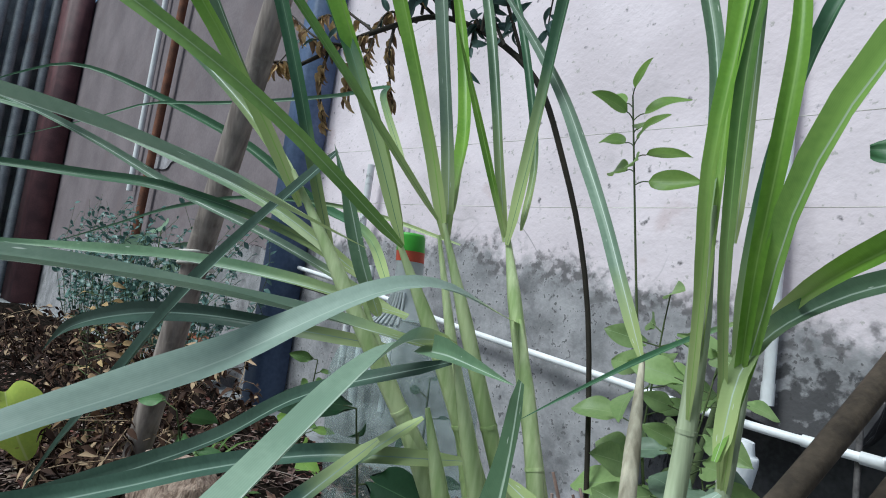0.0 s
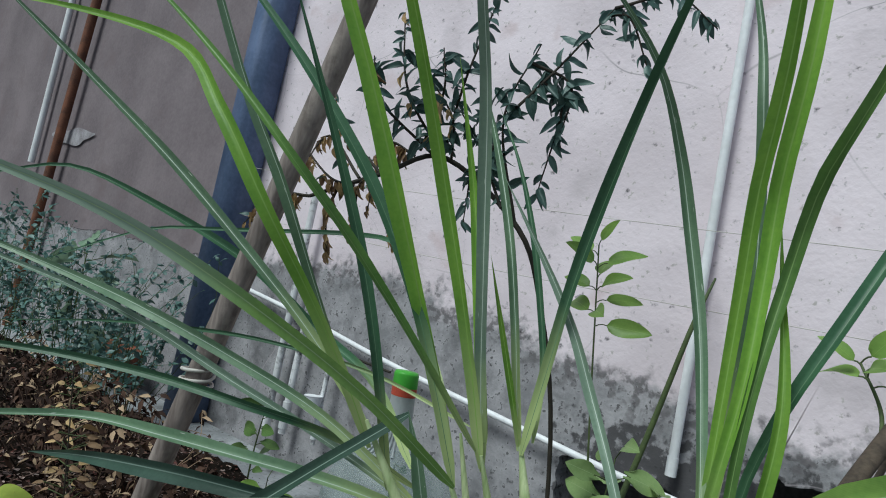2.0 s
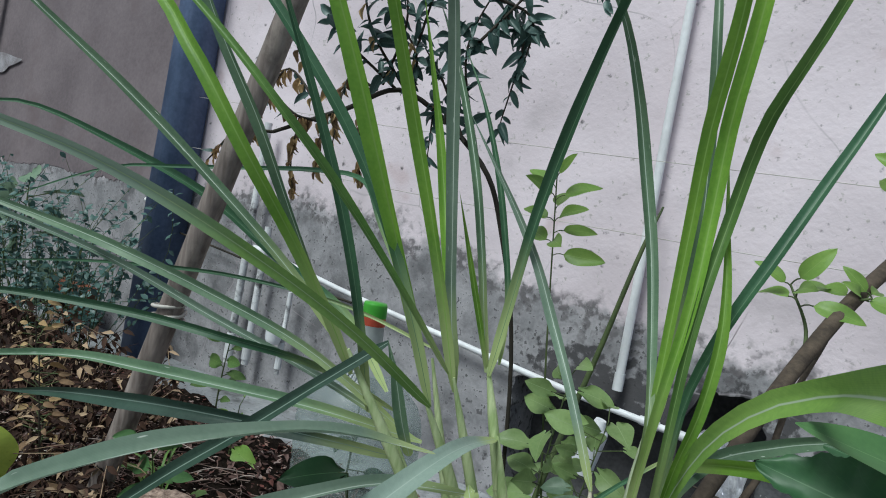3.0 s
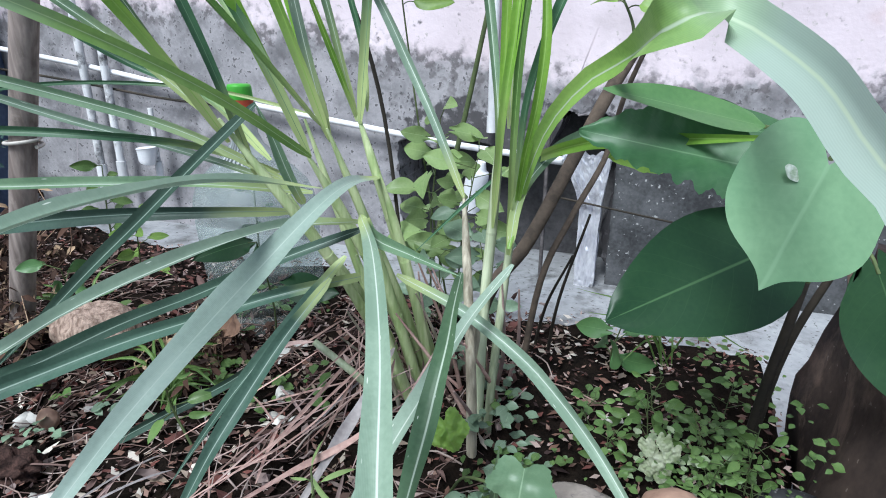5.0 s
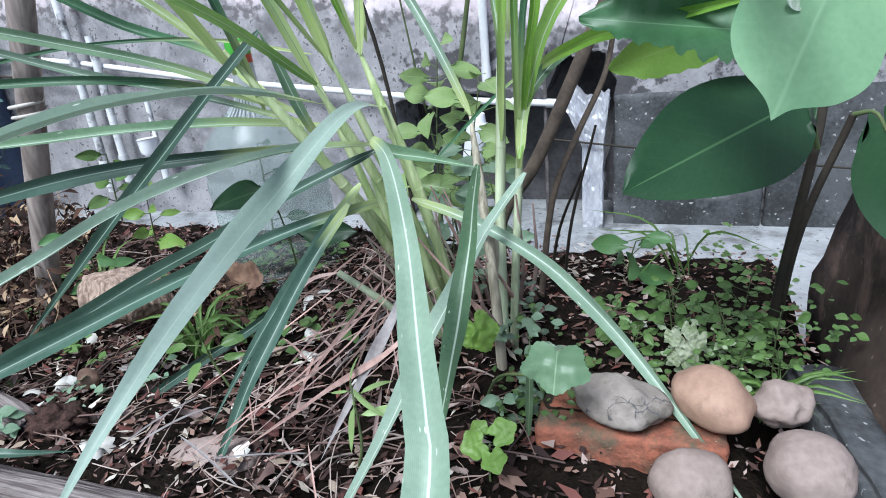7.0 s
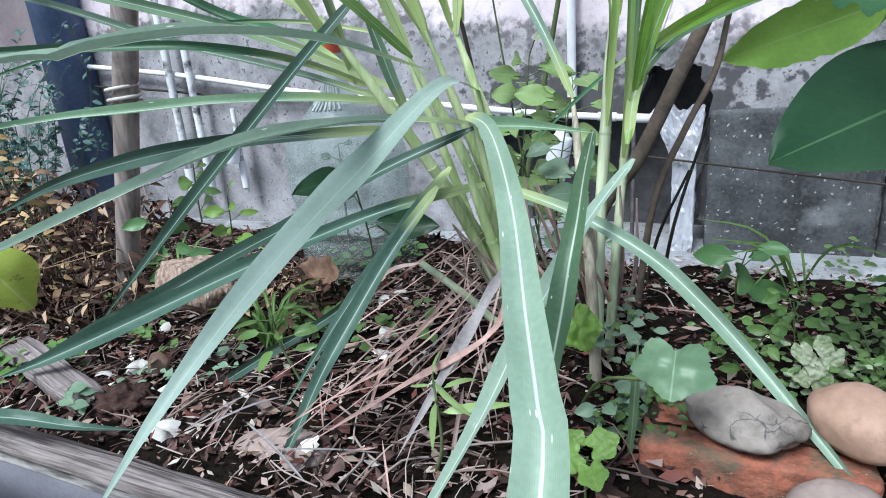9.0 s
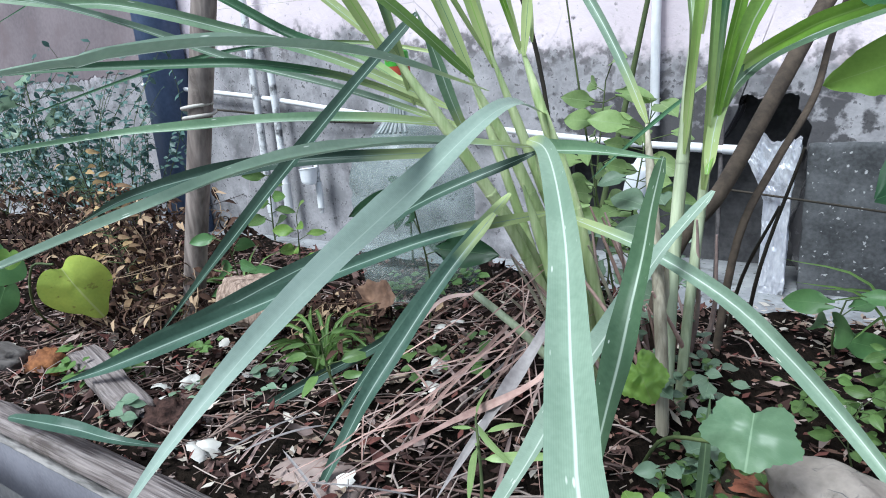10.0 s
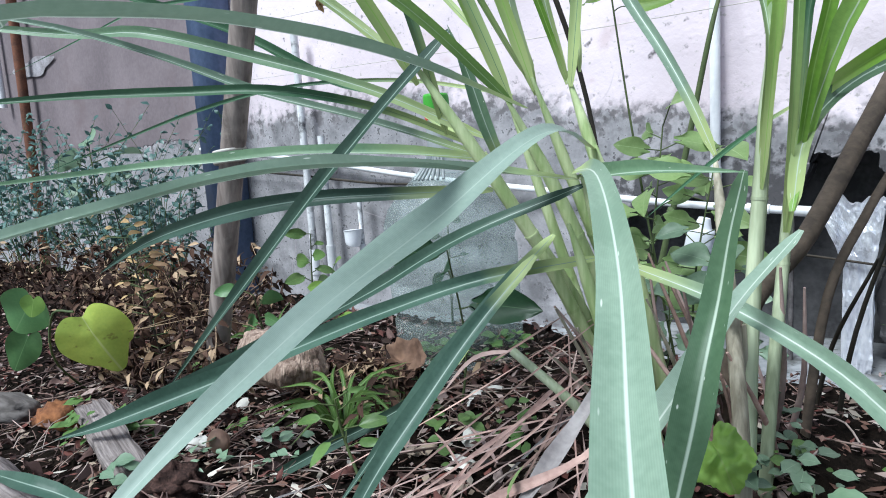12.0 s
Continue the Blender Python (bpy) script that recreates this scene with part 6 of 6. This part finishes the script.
weed("low_weed", "low weed beside the stake", (-0.494, -1.043, 0.137), (-0.447, -1.081, 0.333), 8, 0.06, BROAD, 8, 0.002, None, 0.03, 0.55, 0.2)
weed("low_weed", "low weed near the wall foot", (-1.015, -0.480, 0.055), (-0.972, -0.508, 0.350), 8, 0.08, WEED, 9, 0.003, None, 0.04, 0.55, 0.2)
weed("low_weed", "low weed behind the jug", (-0.396, -0.626, 0.115), (-0.356, -0.673, 0.405), 6, 0.05, BROAD_DARK, 10, 0.003, None, 0.05, 0.5, 0.1)
weed("low_weed", "low weed among the litter", (-0.080, -1.227, 0.186), (-0.101, -1.234, 0.278), 9, 0.045, WEED, 14, 0.002, None, 0.03, 0.35, 0.0)
weed("slender_sprout", "slender sprout with narrow drooping leaves", (0.157, -1.322, 0.164), (0.159, -1.308, 0.276), 7, 0.055, WEED_LIGHT, 15, 0.0022, None, 0.01, 0.14, 0.0, 0.3, 0.75)
weed("seedling", "seedling with small round grey-green leaves", (0.309, -1.225, 0.173), (0.308, -1.224, 0.219), 6, 0.022, WEED_GREY, 16, 0.0015, None, 0.012, 0.8, 0.3)
lw = thing("lobed_weed", "bright green weed with lobed leaves beside the brick", "weed")
part("stem", tube([(0.306, -1.299, 0.154), (0.305, -1.295, 0.189), (0.307, -1.293, 0.206)], 0.0014, 6, n=8), TWIG_GREEN, lw)
for q0, q1, wd in (((0.308, -1.287, 0.209), (0.332, -1.276, 0.223), 0.030), ((0.301, -1.293, 0.208), (0.279, -1.309, 0.207), 0.032), ((0.310, -1.302, 0.205), (0.323, -1.326, 0.199), 0.028), ((0.299, -1.286, 0.209), (0.283, -1.273, 0.218), 0.022)):
    part("leaf", round_leaf(q0, q1, wd, (0.1, -0.8, 1), lobe=0.085, lobes=5, teeth=0.02, seed=5, point=0.1, notch=0.35, cup=0.1, pucker=0.05), BROAD_LIME, lw)

for k, (x, y, h, z) in enumerate(((0.455, -1.085, 0.075, 0.021), (0.500, -1.020, 0.095, 0.024), (0.545, -1.060, 0.110, 0.022), (0.580, -1.000, 0.120, 0.025), (0.560, -1.120, 0.085, 0.018), (0.615, -1.060, 0.095, 0.020), (0.520, -0.955, 0.080, 0.026), (0.430, -1.010, 0.060, 0.022), (0.595, -1.130, 0.075, 0.018))):
    zz = soil_z(x, y)
    weed("small_herb", "small branching herb with yellowish green leaves on the mound", (x, y, zz - 0.01), (x + 0.012 * math.sin(5 * k), y - 0.01, zz + h), 13, z, WEED, 60 + k, 0.0011, None, 0.03, 0.6, 0.2, 0.2, 0.25)
shoot("trunk_shoot", "young lime shoot beside the leaning trunk", (0.452, -0.60, 0.760), (0.476, -0.61, 0.775), 5, 0.065, 51, 0.003, 0.6)
shoot("trunk_shoot", "young lime shoot beside the leaning trunk", (0.50, -0.50, 0.845), (0.500, -0.58, 0.985), 7, 0.085, 52, 0.003, 0.4)
weed("broad_weed", "bluish weed with large soft leaves by the wall", (-2.064, -0.574, 0.052), (-2.081, -0.595, 0.695), 14, 0.13, WEED_GREY, 54, 0.004, None, 0.08, 0.8, 0.3)
weed("lime_weed", "small lime-leaved weed near the wall foot", (-0.657, -0.735, 0.113), (-0.601, -0.773, 0.308), 7, 0.075, BROAD_LIME, 55, 0.002, None, 0.03, 0.6, 0.2)
weed("dark_weed", "dark-leaved weed beside the jug", (-0.105, -1.010, 0.151), (-0.086, -1.037, 0.411), 3, 0.085, BROAD_DARK, 56, 0.002, None, 0.03, 0.55, 0.2, 0.25, 0.7)

# heart-leaved creeper with one yellowing leaf
overlay(BROAD_YELLOW, (0.26, 0.26, 0.06), 70, 0.67, False, 0.04)
hc = thing("heart_leaf_creeper", "creeper with heart-shaped leaves, one yellowing and spotted", "creeper")
part("stem", tube([(-0.780, -1.20, 0.139), (-0.735, -1.275, 0.240), (-0.690, -1.285, 0.325), (-0.652, -1.268, 0.330)], 0.002, 6, n=14), TWIG_GREEN, hc)
part("leaf", round_leaf((-0.652, -1.262, 0.326), (-0.636, -1.222, 0.230), 0.112, (0.85, -0.8, 0.35), seed=1, notch=0.32, point=0.42, cup=-0.06, pucker=0.015), BROAD_YELLOW, hc, "yellowing spotted leaf")
part("leaf", round_leaf((-0.765, -1.280, 0.352), (-0.812, -1.300, 0.290), 0.085, (1, -0.7, 0.3), seed=2), BROAD, hc)
part("leaf", round_leaf((-0.752, -1.285, 0.352), (-0.757, -1.292, 0.318), 0.038, (1, -0.8, 0.4), seed=2), BROAD_LIME, hc)
part("leaf", round_leaf((-0.820, -1.275, 0.285), (-0.850, -1.300, 0.215), 0.058, (1, -0.7, 0.2), seed=2), BROAD, hc)

# lobed leaf and puckered leaf of a vine at the cane foot
TUFT_DARK = blade_mat("dark_tuft_green", (0.10, 0.15, 0.08), (0.065, 0.10, 0.055), (0.16, 0.22, 0.12), 0.08, trans=0.2, sheath=None)
VINE = broad_mat("pale_vine_leaf", (0.18, 0.275, 0.16), (0.13, 0.215, 0.12), (0.235, 0.335, 0.21), trans=0.25)
vn = thing("melon_vine", "young vine with one lobed and one puckered leaf", "vine")
part("stem", tube([(0.275, -1.192, 0.186), (0.310, -1.246, 0.261), (0.359, -1.278, 0.290), (0.378, -1.287, 0.312)], 0.0018, 6, n=16), TWIG_GREEN, vn)
part("leaf", round_leaf((0.380, -1.281, 0.328), (0.378, -1.305, 0.286), 0.064, (0.1, -1, 0.8), lobe=0.10, lobes=5, teeth=0.03, seed=3, point=0.05, notch=0.3, cup=0.1, pucker=0.035), VINE, vn, "pale green lobed leaf")
part("leaf", round_leaf((0.280, -1.243, 0.334), (0.303, -1.260, 0.300), 0.043, (0.2, -1, 0.7), lobe=0.08, teeth=0.03, pucker=0.24, seed=4, point=0.05, cup=-0.5), BROAD_LIME, vn, "puckered bright green leaf")


def ground_cover(n, seed, x0, x1, y0, y1, size, material, name, label, height=0.05):
    bm, r = bmesh.new(), random.Random(seed)
    centres = [(r.uniform(x0, x1), r.uniform(y0, y1), r.uniform(0.6, 1.5)) for k in range(max(3, n // 14))]
    for i in range(n):
        cx, cy, ch = centres[r.randrange(len(centres))]
        x, y = cx + r.gauss(0, 0.018), cy + r.gauss(0, 0.018)
        z = soil_z(x, y) + height * 0.5 * (ch - 0.6) * math.exp(-((x - cx) ** 2 + (y - cy) ** 2) / 0.0006)
        p = Vector((x, y, z + r.uniform(0.006, height * 0.7)))
        a, s = r.uniform(0, 6.28), size * r.uniform(0.45, 1.35)
        e = p + Vector((math.cos(a), math.sin(a), r.uniform(-0.3, 0.3))) * s
        broad(p, e, s * r.uniform(0.6, 0.95), (r.uniform(-0.3, 0.3), -0.5, 1), 0.15, 0.2, 0.1, 0.05, 4, 4, bm=bm)
    return tagged(part(name, bm, material, None, label), category="weeds", kind="stuff")


ground_cover(150, 21, 0.29, 0.42, -1.22, -1.0, 0.011, WEED, "clover", "small round-leaved clover by the canes", 0.07)
ground_cover(90, 22, 0.20, 0.34, -1.20, -1.02, 0.018, WEED_GREY, "round_weeds", "greyish round-leaved weeds at the cane foot", 0.09)
ground_cover(190, 23, 0.46, 0.64, -1.15, -0.93, 0.010, WEED, "chickweed", "dense small-leaved weeds on the mound", 0.09)
PALEW = broad_mat("pale_weed_leaf", (0.32, 0.38, 0.23), (0.24, 0.31, 0.18), (0.4, 0.45, 0.32), trans=0.2)
ground_cover(60, 24, 0.485, 0.55, -1.125, -1.05, 0.010, PALEW, "pale_weed", "pale whitish-green weed tuft", 0.075)
LICHEN = mat("bleached_leaf", (0.47, 0.50, 0.37), (0.22, 0.27, 0.14), rough=0.8, scale=60, fine=200, bump=0.5, trans=0.2)
pf = thing("bleached_leaf_cluster", "crumpled bleached leaves among the weeds behind the stones", "leaf")
for k, (dx, dz, w) in enumerate(((0, 0, 0.026), (-0.018, 0.012, 0.020), (0.016, 0.010, 0.022), (0.006, -0.018, 0.022), (-0.014, -0.014, 0.018), (0.004, 0.022, 0.018))):
    c = Vector((0.508 + dx, -1.105 + 0.15 * dz, 0.232 + dz))
    part("leaf", round_leaf(c + Vector((0, 0.006, w * 0.5)), c - Vector((dx * 0.4, 0.006, w * 0.5)), w, (dx * 20, -1, 0.5), lobe=0.06, lobes=3 + k % 3, teeth=0.03, pucker=0.12, seed=k, point=0.1, cup=0.1), LICHEN, pf)
gs = thing("grass_shoot", "single dark green grass shoot beside the brick", "grass")
part("blade", blade([(0.338, -1.245, 0.175), (0.341, -1.24, 0.235), (0.343, -1.235, 0.305)], 0.009, (0.1, -1, 0.2), n=10, seed=4), TUFT_DARK, gs)
ground_cover(170, 28, 0.56, 0.69, -1.12, -0.72, 0.011, WEED, "chickweed", "dense small-leaved weeds at the bed's edge", 0.11)
ground_cover(150, 25, -0.30, 0.10, -1.15, -0.80, 0.017, WEED, "low_weeds", "scattered low green weeds", 0.06)
ground_cover(90, 26, -0.75, -0.40, -1.35, -0.95, 0.019, WEED, "low_weeds", "scattered low green weeds by the stake", 0.07)
ground_cover(40, 27, -0.35, -0.15, -1.38, -1.15, 0.016, WEED_GREY, "low_weeds", "sparse small weeds in the litter", 0.04)


TUFT = blade_mat("tuft_green", (0.15, 0.25, 0.06), (0.10, 0.18, 0.045), (0.22, 0.32, 0.11), 0.08, trans=0.3, sheath=None)


def grass_tuft(loc, n, length, width, seed, material, label):
    g = thing("grass_tuft", label, "grass")
    r = random.Random(seed)
    x, y = loc
    b = Vector((x, y, soil_z(x, y) - 0.004))
    for i in range(n):
        a, ln = r.uniform(0, 6.28), length * r.uniform(0.6, 1.2)
        o = Vector((r.uniform(-1, 1), r.uniform(-1, 1), 0)) * 0.012
        d = Vector((math.cos(a), math.sin(a), 0))
        part("blade", blade([b + o, b + o + d * ln * 0.3 + Vector((0, 0, ln * 0.55)), b + o + d * ln * 0.85 + Vector((0, 0, ln * r.uniform(0.3, 0.7)))], width, (0.2, -0.8, 0.6), n=9, seed=i), material, g)
    return g


grass_tuft((-0.20, -1.14), 34, 0.125, 0.006, 31, TUFT, "small tuft of fresh green grass in the litter")
grass_tuft((0.60, -1.14), 22, 0.09, 0.004, 32, TUFT, "grass tuft at the sapling's foot")
grass_tuft((0.52, -0.78), 9, 0.16, 0.004, 33, TUFT, "thin arching grass on the mound")
grass_tuft((-0.55, -0.98), 14, 0.14, 0.006, 34, TUFT, "grass tuft near the stake")


# shrub branch hanging in front of the wall: a few twigs with narrow dark leaves, some dried
sh = thing("hanging_branch", "shrub branch with narrow dark leaves and dried brown ones", "shrub")
NARROW = broad_mat("narrow_dark_leaf", (0.085, 0.14, 0.125), (0.05, 0.092, 0.08), (0.12, 0.18, 0.15), trans=0.15)
CRISP = mat("crisp_brown_leaf", (0.30, 0.20, 0.115), (0.15, 0.09, 0.055), rough=0.85, bump=0.3, trans=0.15)
main = [(0.018, -0.698, 0.119), (-0.021, -0.708, 0.545), (-0.056, -0.772, 0.774), (-0.097, -0.827, 0.888), (-0.253, -0.845, 0.988), (-0.286, -0.954, 0.925), (-0.370, -1.018, 0.867)]
part("branch", tube(main, [0.0035, 0.0038, 0.0042, 0.0045, 0.0045, 0.004, 0.003], 9), TWIG_DARK, sh)
rb = random.Random(77)
TAN = mat("tan_dried_leaf", (0.54, 0.39, 0.20), (0.32, 0.21, 0.10), rough=0.85, bump=0.3, trans=0.2)


def twig(points, n, dry, size=0.032):
    tw = part("twig", tube(points, [0.0028, 0.002, 0.001], 6, n=14), TWIG_DARK, sh)
    c = curve(points, 30)
    n = int(n * 1.3)
    for i in range(n):
        k = min(29, max(3, 4 + int(25.9 * i / n + rb.uniform(-2.5, 2.5))))
        p = c[k]
        t = (c[min(k + 1, 29)] - c[k - 1]).normalized()
        out = t.cross(Vector((0.2, -1, 0.1))).normalized() * rb.choice((-1, 1))
        d = (t * rb.uniform(-0.2, 0.9) + out * rb.uniform(0.1, 1.0) + Vector((rb.uniform(-0.5, 0.5), rb.uniform(-0.8, 0.8), rb.uniform(-1.1, 0.2)))).normalized()
        s = size * rb.uniform(0.5, 1.3)
        if rb.random() < dry:
            part("dry_leaf", broad(p, p + Vector((d.x * 0.4, d.y * 0.4, -0.8)) * s * 1.1, s * 0.4, (rb.uniform(-1, 1), -1, 0.2), 0.3, 0, 0.5, 0.25, 6, 4, seed=i), TAN if i % 3 else CRISP, tw, "crisp brown leaf")
        else:
            part("leaf", broad(p, p + d * s, s * rb.uniform(0.28, 0.42), (rb.uniform(-1.0, 1.0), -1, rb.uniform(-0.2, 0.8)), rb.uniform(0.05, 0.5), 0, rb.uniform(0.05, 0.5), 0.12, 7, 4, seed=i), NARROW, tw)


twig([(-0.097, -0.827, 0.888), (-0.120, -0.881, 1.041), (-0.091, -0.860, 1.173)], 26, 0.0)
twig([(-0.120, -0.881, 1.041), (-0.058, -0.856, 1.130), (-0.002, -0.809, 1.248)], 26, 0.0)
twig([(-0.078, -0.864, 1.110), (-0.049, -0.833, 1.081), (-0.082, -0.801, 0.944)], 24, 0.0)
twig([(-0.097, -0.866, 1.139), (-0.039, -0.835, 1.111), (-0.050, -0.821, 1.032)], 22, 0.0)
twig([(-0.012, -0.808, 1.238), (0.021, -0.794, 1.234), (0.052, -0.769, 1.161)], 16, 0.0)
twig([(-0.002, -0.809, 1.248), (0.069, -0.750, 1.290), (0.131, -0.715, 1.245)], 16, 0.0)
twig([(-0.253, -0.845, 0.988), (-0.178, -0.923, 1.089), (-0.154, -0.908, 1.237)], 30, 0.0)
twig([(-0.253, -0.845, 0.988), (-0.249, -0.971, 1.059), (-0.277, -0.986, 1.185)], 30, 0.05)
twig([(-0.266, -0.857, 0.988), (-0.289, -0.990, 1.039), (-0.307, -1.003, 1.107)], 26, 0.15)
twig([(-0.167, -0.855, 0.947), (-0.191, -0.840, 0.967), (-0.169, -0.866, 0.875)], 18, 0.2, 0.028)
twig([(-0.148, -0.866, 0.931), (-0.130, -0.880, 1.011), (-0.149, -0.892, 1.070)], 22, 0.0)
twig([(-0.297, -0.868, 0.982), (-0.339, -0.901, 0.992), (-0.291, -0.963, 0.861)], 20, 0.75, 0.028)
twig([(-0.286, -0.954, 0.925), (-0.303, -0.980, 0.898), (-0.304, -0.967, 0.815)], 18, 1.0, 0.026)
twig([(-0.309, -0.977, 0.911), (-0.432, -0.957, 0.989), (-0.386, -1.049, 0.857)], 18, 0.9, 0.026)
twig([(-0.370, -1.018, 0.867), (-0.403, -1.060, 0.857), (-0.434, -1.083, 0.801)], 18, 0.9, 0.026)
twig([(-0.286, -0.954, 0.925), (-0.410, -0.949, 1.013), (-0.368, -1.020, 1.058)], 12, 0.6, 0.026)


twig([(-0.288, -0.868, 0.993), (-0.209, -0.932, 1.069), (-0.216, -0.945, 1.139)], 26, 0.0, 0.028)
twig([(-0.234, -0.846, 0.984), (-0.190, -0.920, 1.030), (-0.228, -0.953, 1.089)], 22, 0.1, 0.028)
twig([(-0.112, -0.853, 0.906), (-0.181, -0.848, 1.012), (-0.179, -0.911, 1.040)], 22, 0.0, 0.028)
twig([(-0.287, -0.918, 0.953), (-0.253, -0.945, 0.882), (-0.250, -0.928, 0.816)], 16, 0.9, 0.024)
twig([(-0.331, -0.999, 0.887), (-0.346, -0.995, 0.841), (-0.343, -0.980, 0.776)], 16, 1.0, 0.024)
twig([(-0.312, -0.981, 0.897), (-0.346, -1.013, 0.905), (-0.483, -0.990, 0.988)], 16, 0.8, 0.024)


# feathery bush and dry heap beyond the stake
def bush(name, label, n, cx, cy, rx, ry, h, size, material, seed, dry=False):
    b = thing(name, label, "bush")
    r = random.Random(seed)
    leaves, stems = bmesh.new(), bmesh.new()
    for i in range(n):
        a, k = r.uniform(0, 6.28), r.random() ** 0.5
        p0 = Vector((cx + rx * 0.5 * k * math.cos(a), cy + ry * 0.5 * k * math.sin(a), 0.13))
        p2 = Vector((cx + rx * k * math.cos(a), cy + ry * k * math.sin(a), 0.16 + h * r.uniform(0.4, 1.0)))
        p1 = p0.lerp(p2, 0.55) + Vector((r.uniform(-1, 1), r.uniform(-1, 1), 0.3)) * 0.12
        tube([p0, p1, p2], [0.0014, 0.001, 0.0006], 5, n=8, bm=stems)
        c = curve([p0, p1, p2], 20)
        for j in range(24 if not dry else 12):
            q = c[r.randrange(5, 20)]
            d = Vector((r.uniform(-1, 1), r.uniform(-1, 1), r.uniform(-0.6, 0.8) - (0.6 if dry else 0))).normalized()
            s = size * r.uniform(0.6, 1.3)
            broad(q, q + d * s, s * (0.4 if dry else 0.55), (r.uniform(-0.5, 0.5), -0.7, 0.8), 0.2, 0, 0.3 if dry else 0.1, 0.1, 3, 2, bm=leaves, seed=j)
    tagged(part("stem_tangle", stems, TWIG_GREEN if not dry else HEAP, b), kind="stuff")
    tagged(part("foliage", leaves, material, b), kind="stuff")
    return b


HEAP = isle("withered_heap", (0.078, 0.046, 0.034), (0.034, 0.021, 0.017), (0.374, 0.270, 0.177), (0.046, 0.029, 0.023), (0.099, 0.060, 0.044), (0.031, 0.021, 0.018))
BLUISH = broad_mat("bluish_small_leaf", (0.12, 0.215, 0.19), (0.06, 0.12, 0.105), (0.09, 0.15, 0.12), trans=0.2)
bush("feathery_bush", "bushy plant with fine bluish green leaves", 85, -1.75, -0.62, 0.55, 0.16, 0.62, 0.024, BLUISH, 41)
bush("feathery_bush", "bushy plant with fine bluish green leaves", 60, -2.7, -0.62, 0.50, 0.14, 0.72, 0.028, BLUISH, 42)
bush("dry_heap", "heap of dried brown stalks and curled leaves", 90, -1.05, -0.92, 0.42, 0.20, 0.22, 0.026, HEAP, 43, True)
bush("dry_heap", "heap of dried brown stalks and curled leaves", 70, -1.75, -0.90, 0.55, 0.22, 0.22, 0.028, HEAP, 44, True)
bush("dry_heap", "heap of dried brown stalks and curled leaves", 60, -0.66, -1.135, 0.20, 0.07, 0.15, 0.022, HEAP, 45, True)
bush("dry_heap", "heap of dried brown stalks and curled leaves", 40, -0.25, -1.045, 0.10, 0.03, 0.09, 0.022, HEAP, 46, True)
weed("withered_weed", "withered weed hung with crisp tan curled leaves", (-0.66, -1.12, 0.14), (-0.70, -1.15, 0.43), 34, 0.030, CRISP, 81, 0.002, TWIG_DARK, 0.035, 0.45, 0.0, 0.6, 0.25)
weed("withered_weed", "withered weed hung with crisp tan curled leaves", (-0.80, -1.05, 0.14), (-0.84, -1.10, 0.48), 30, 0.028, TAN, 82, 0.002, TWIG_DARK, 0.035, 0.45, 0.0, 0.6, 0.25)
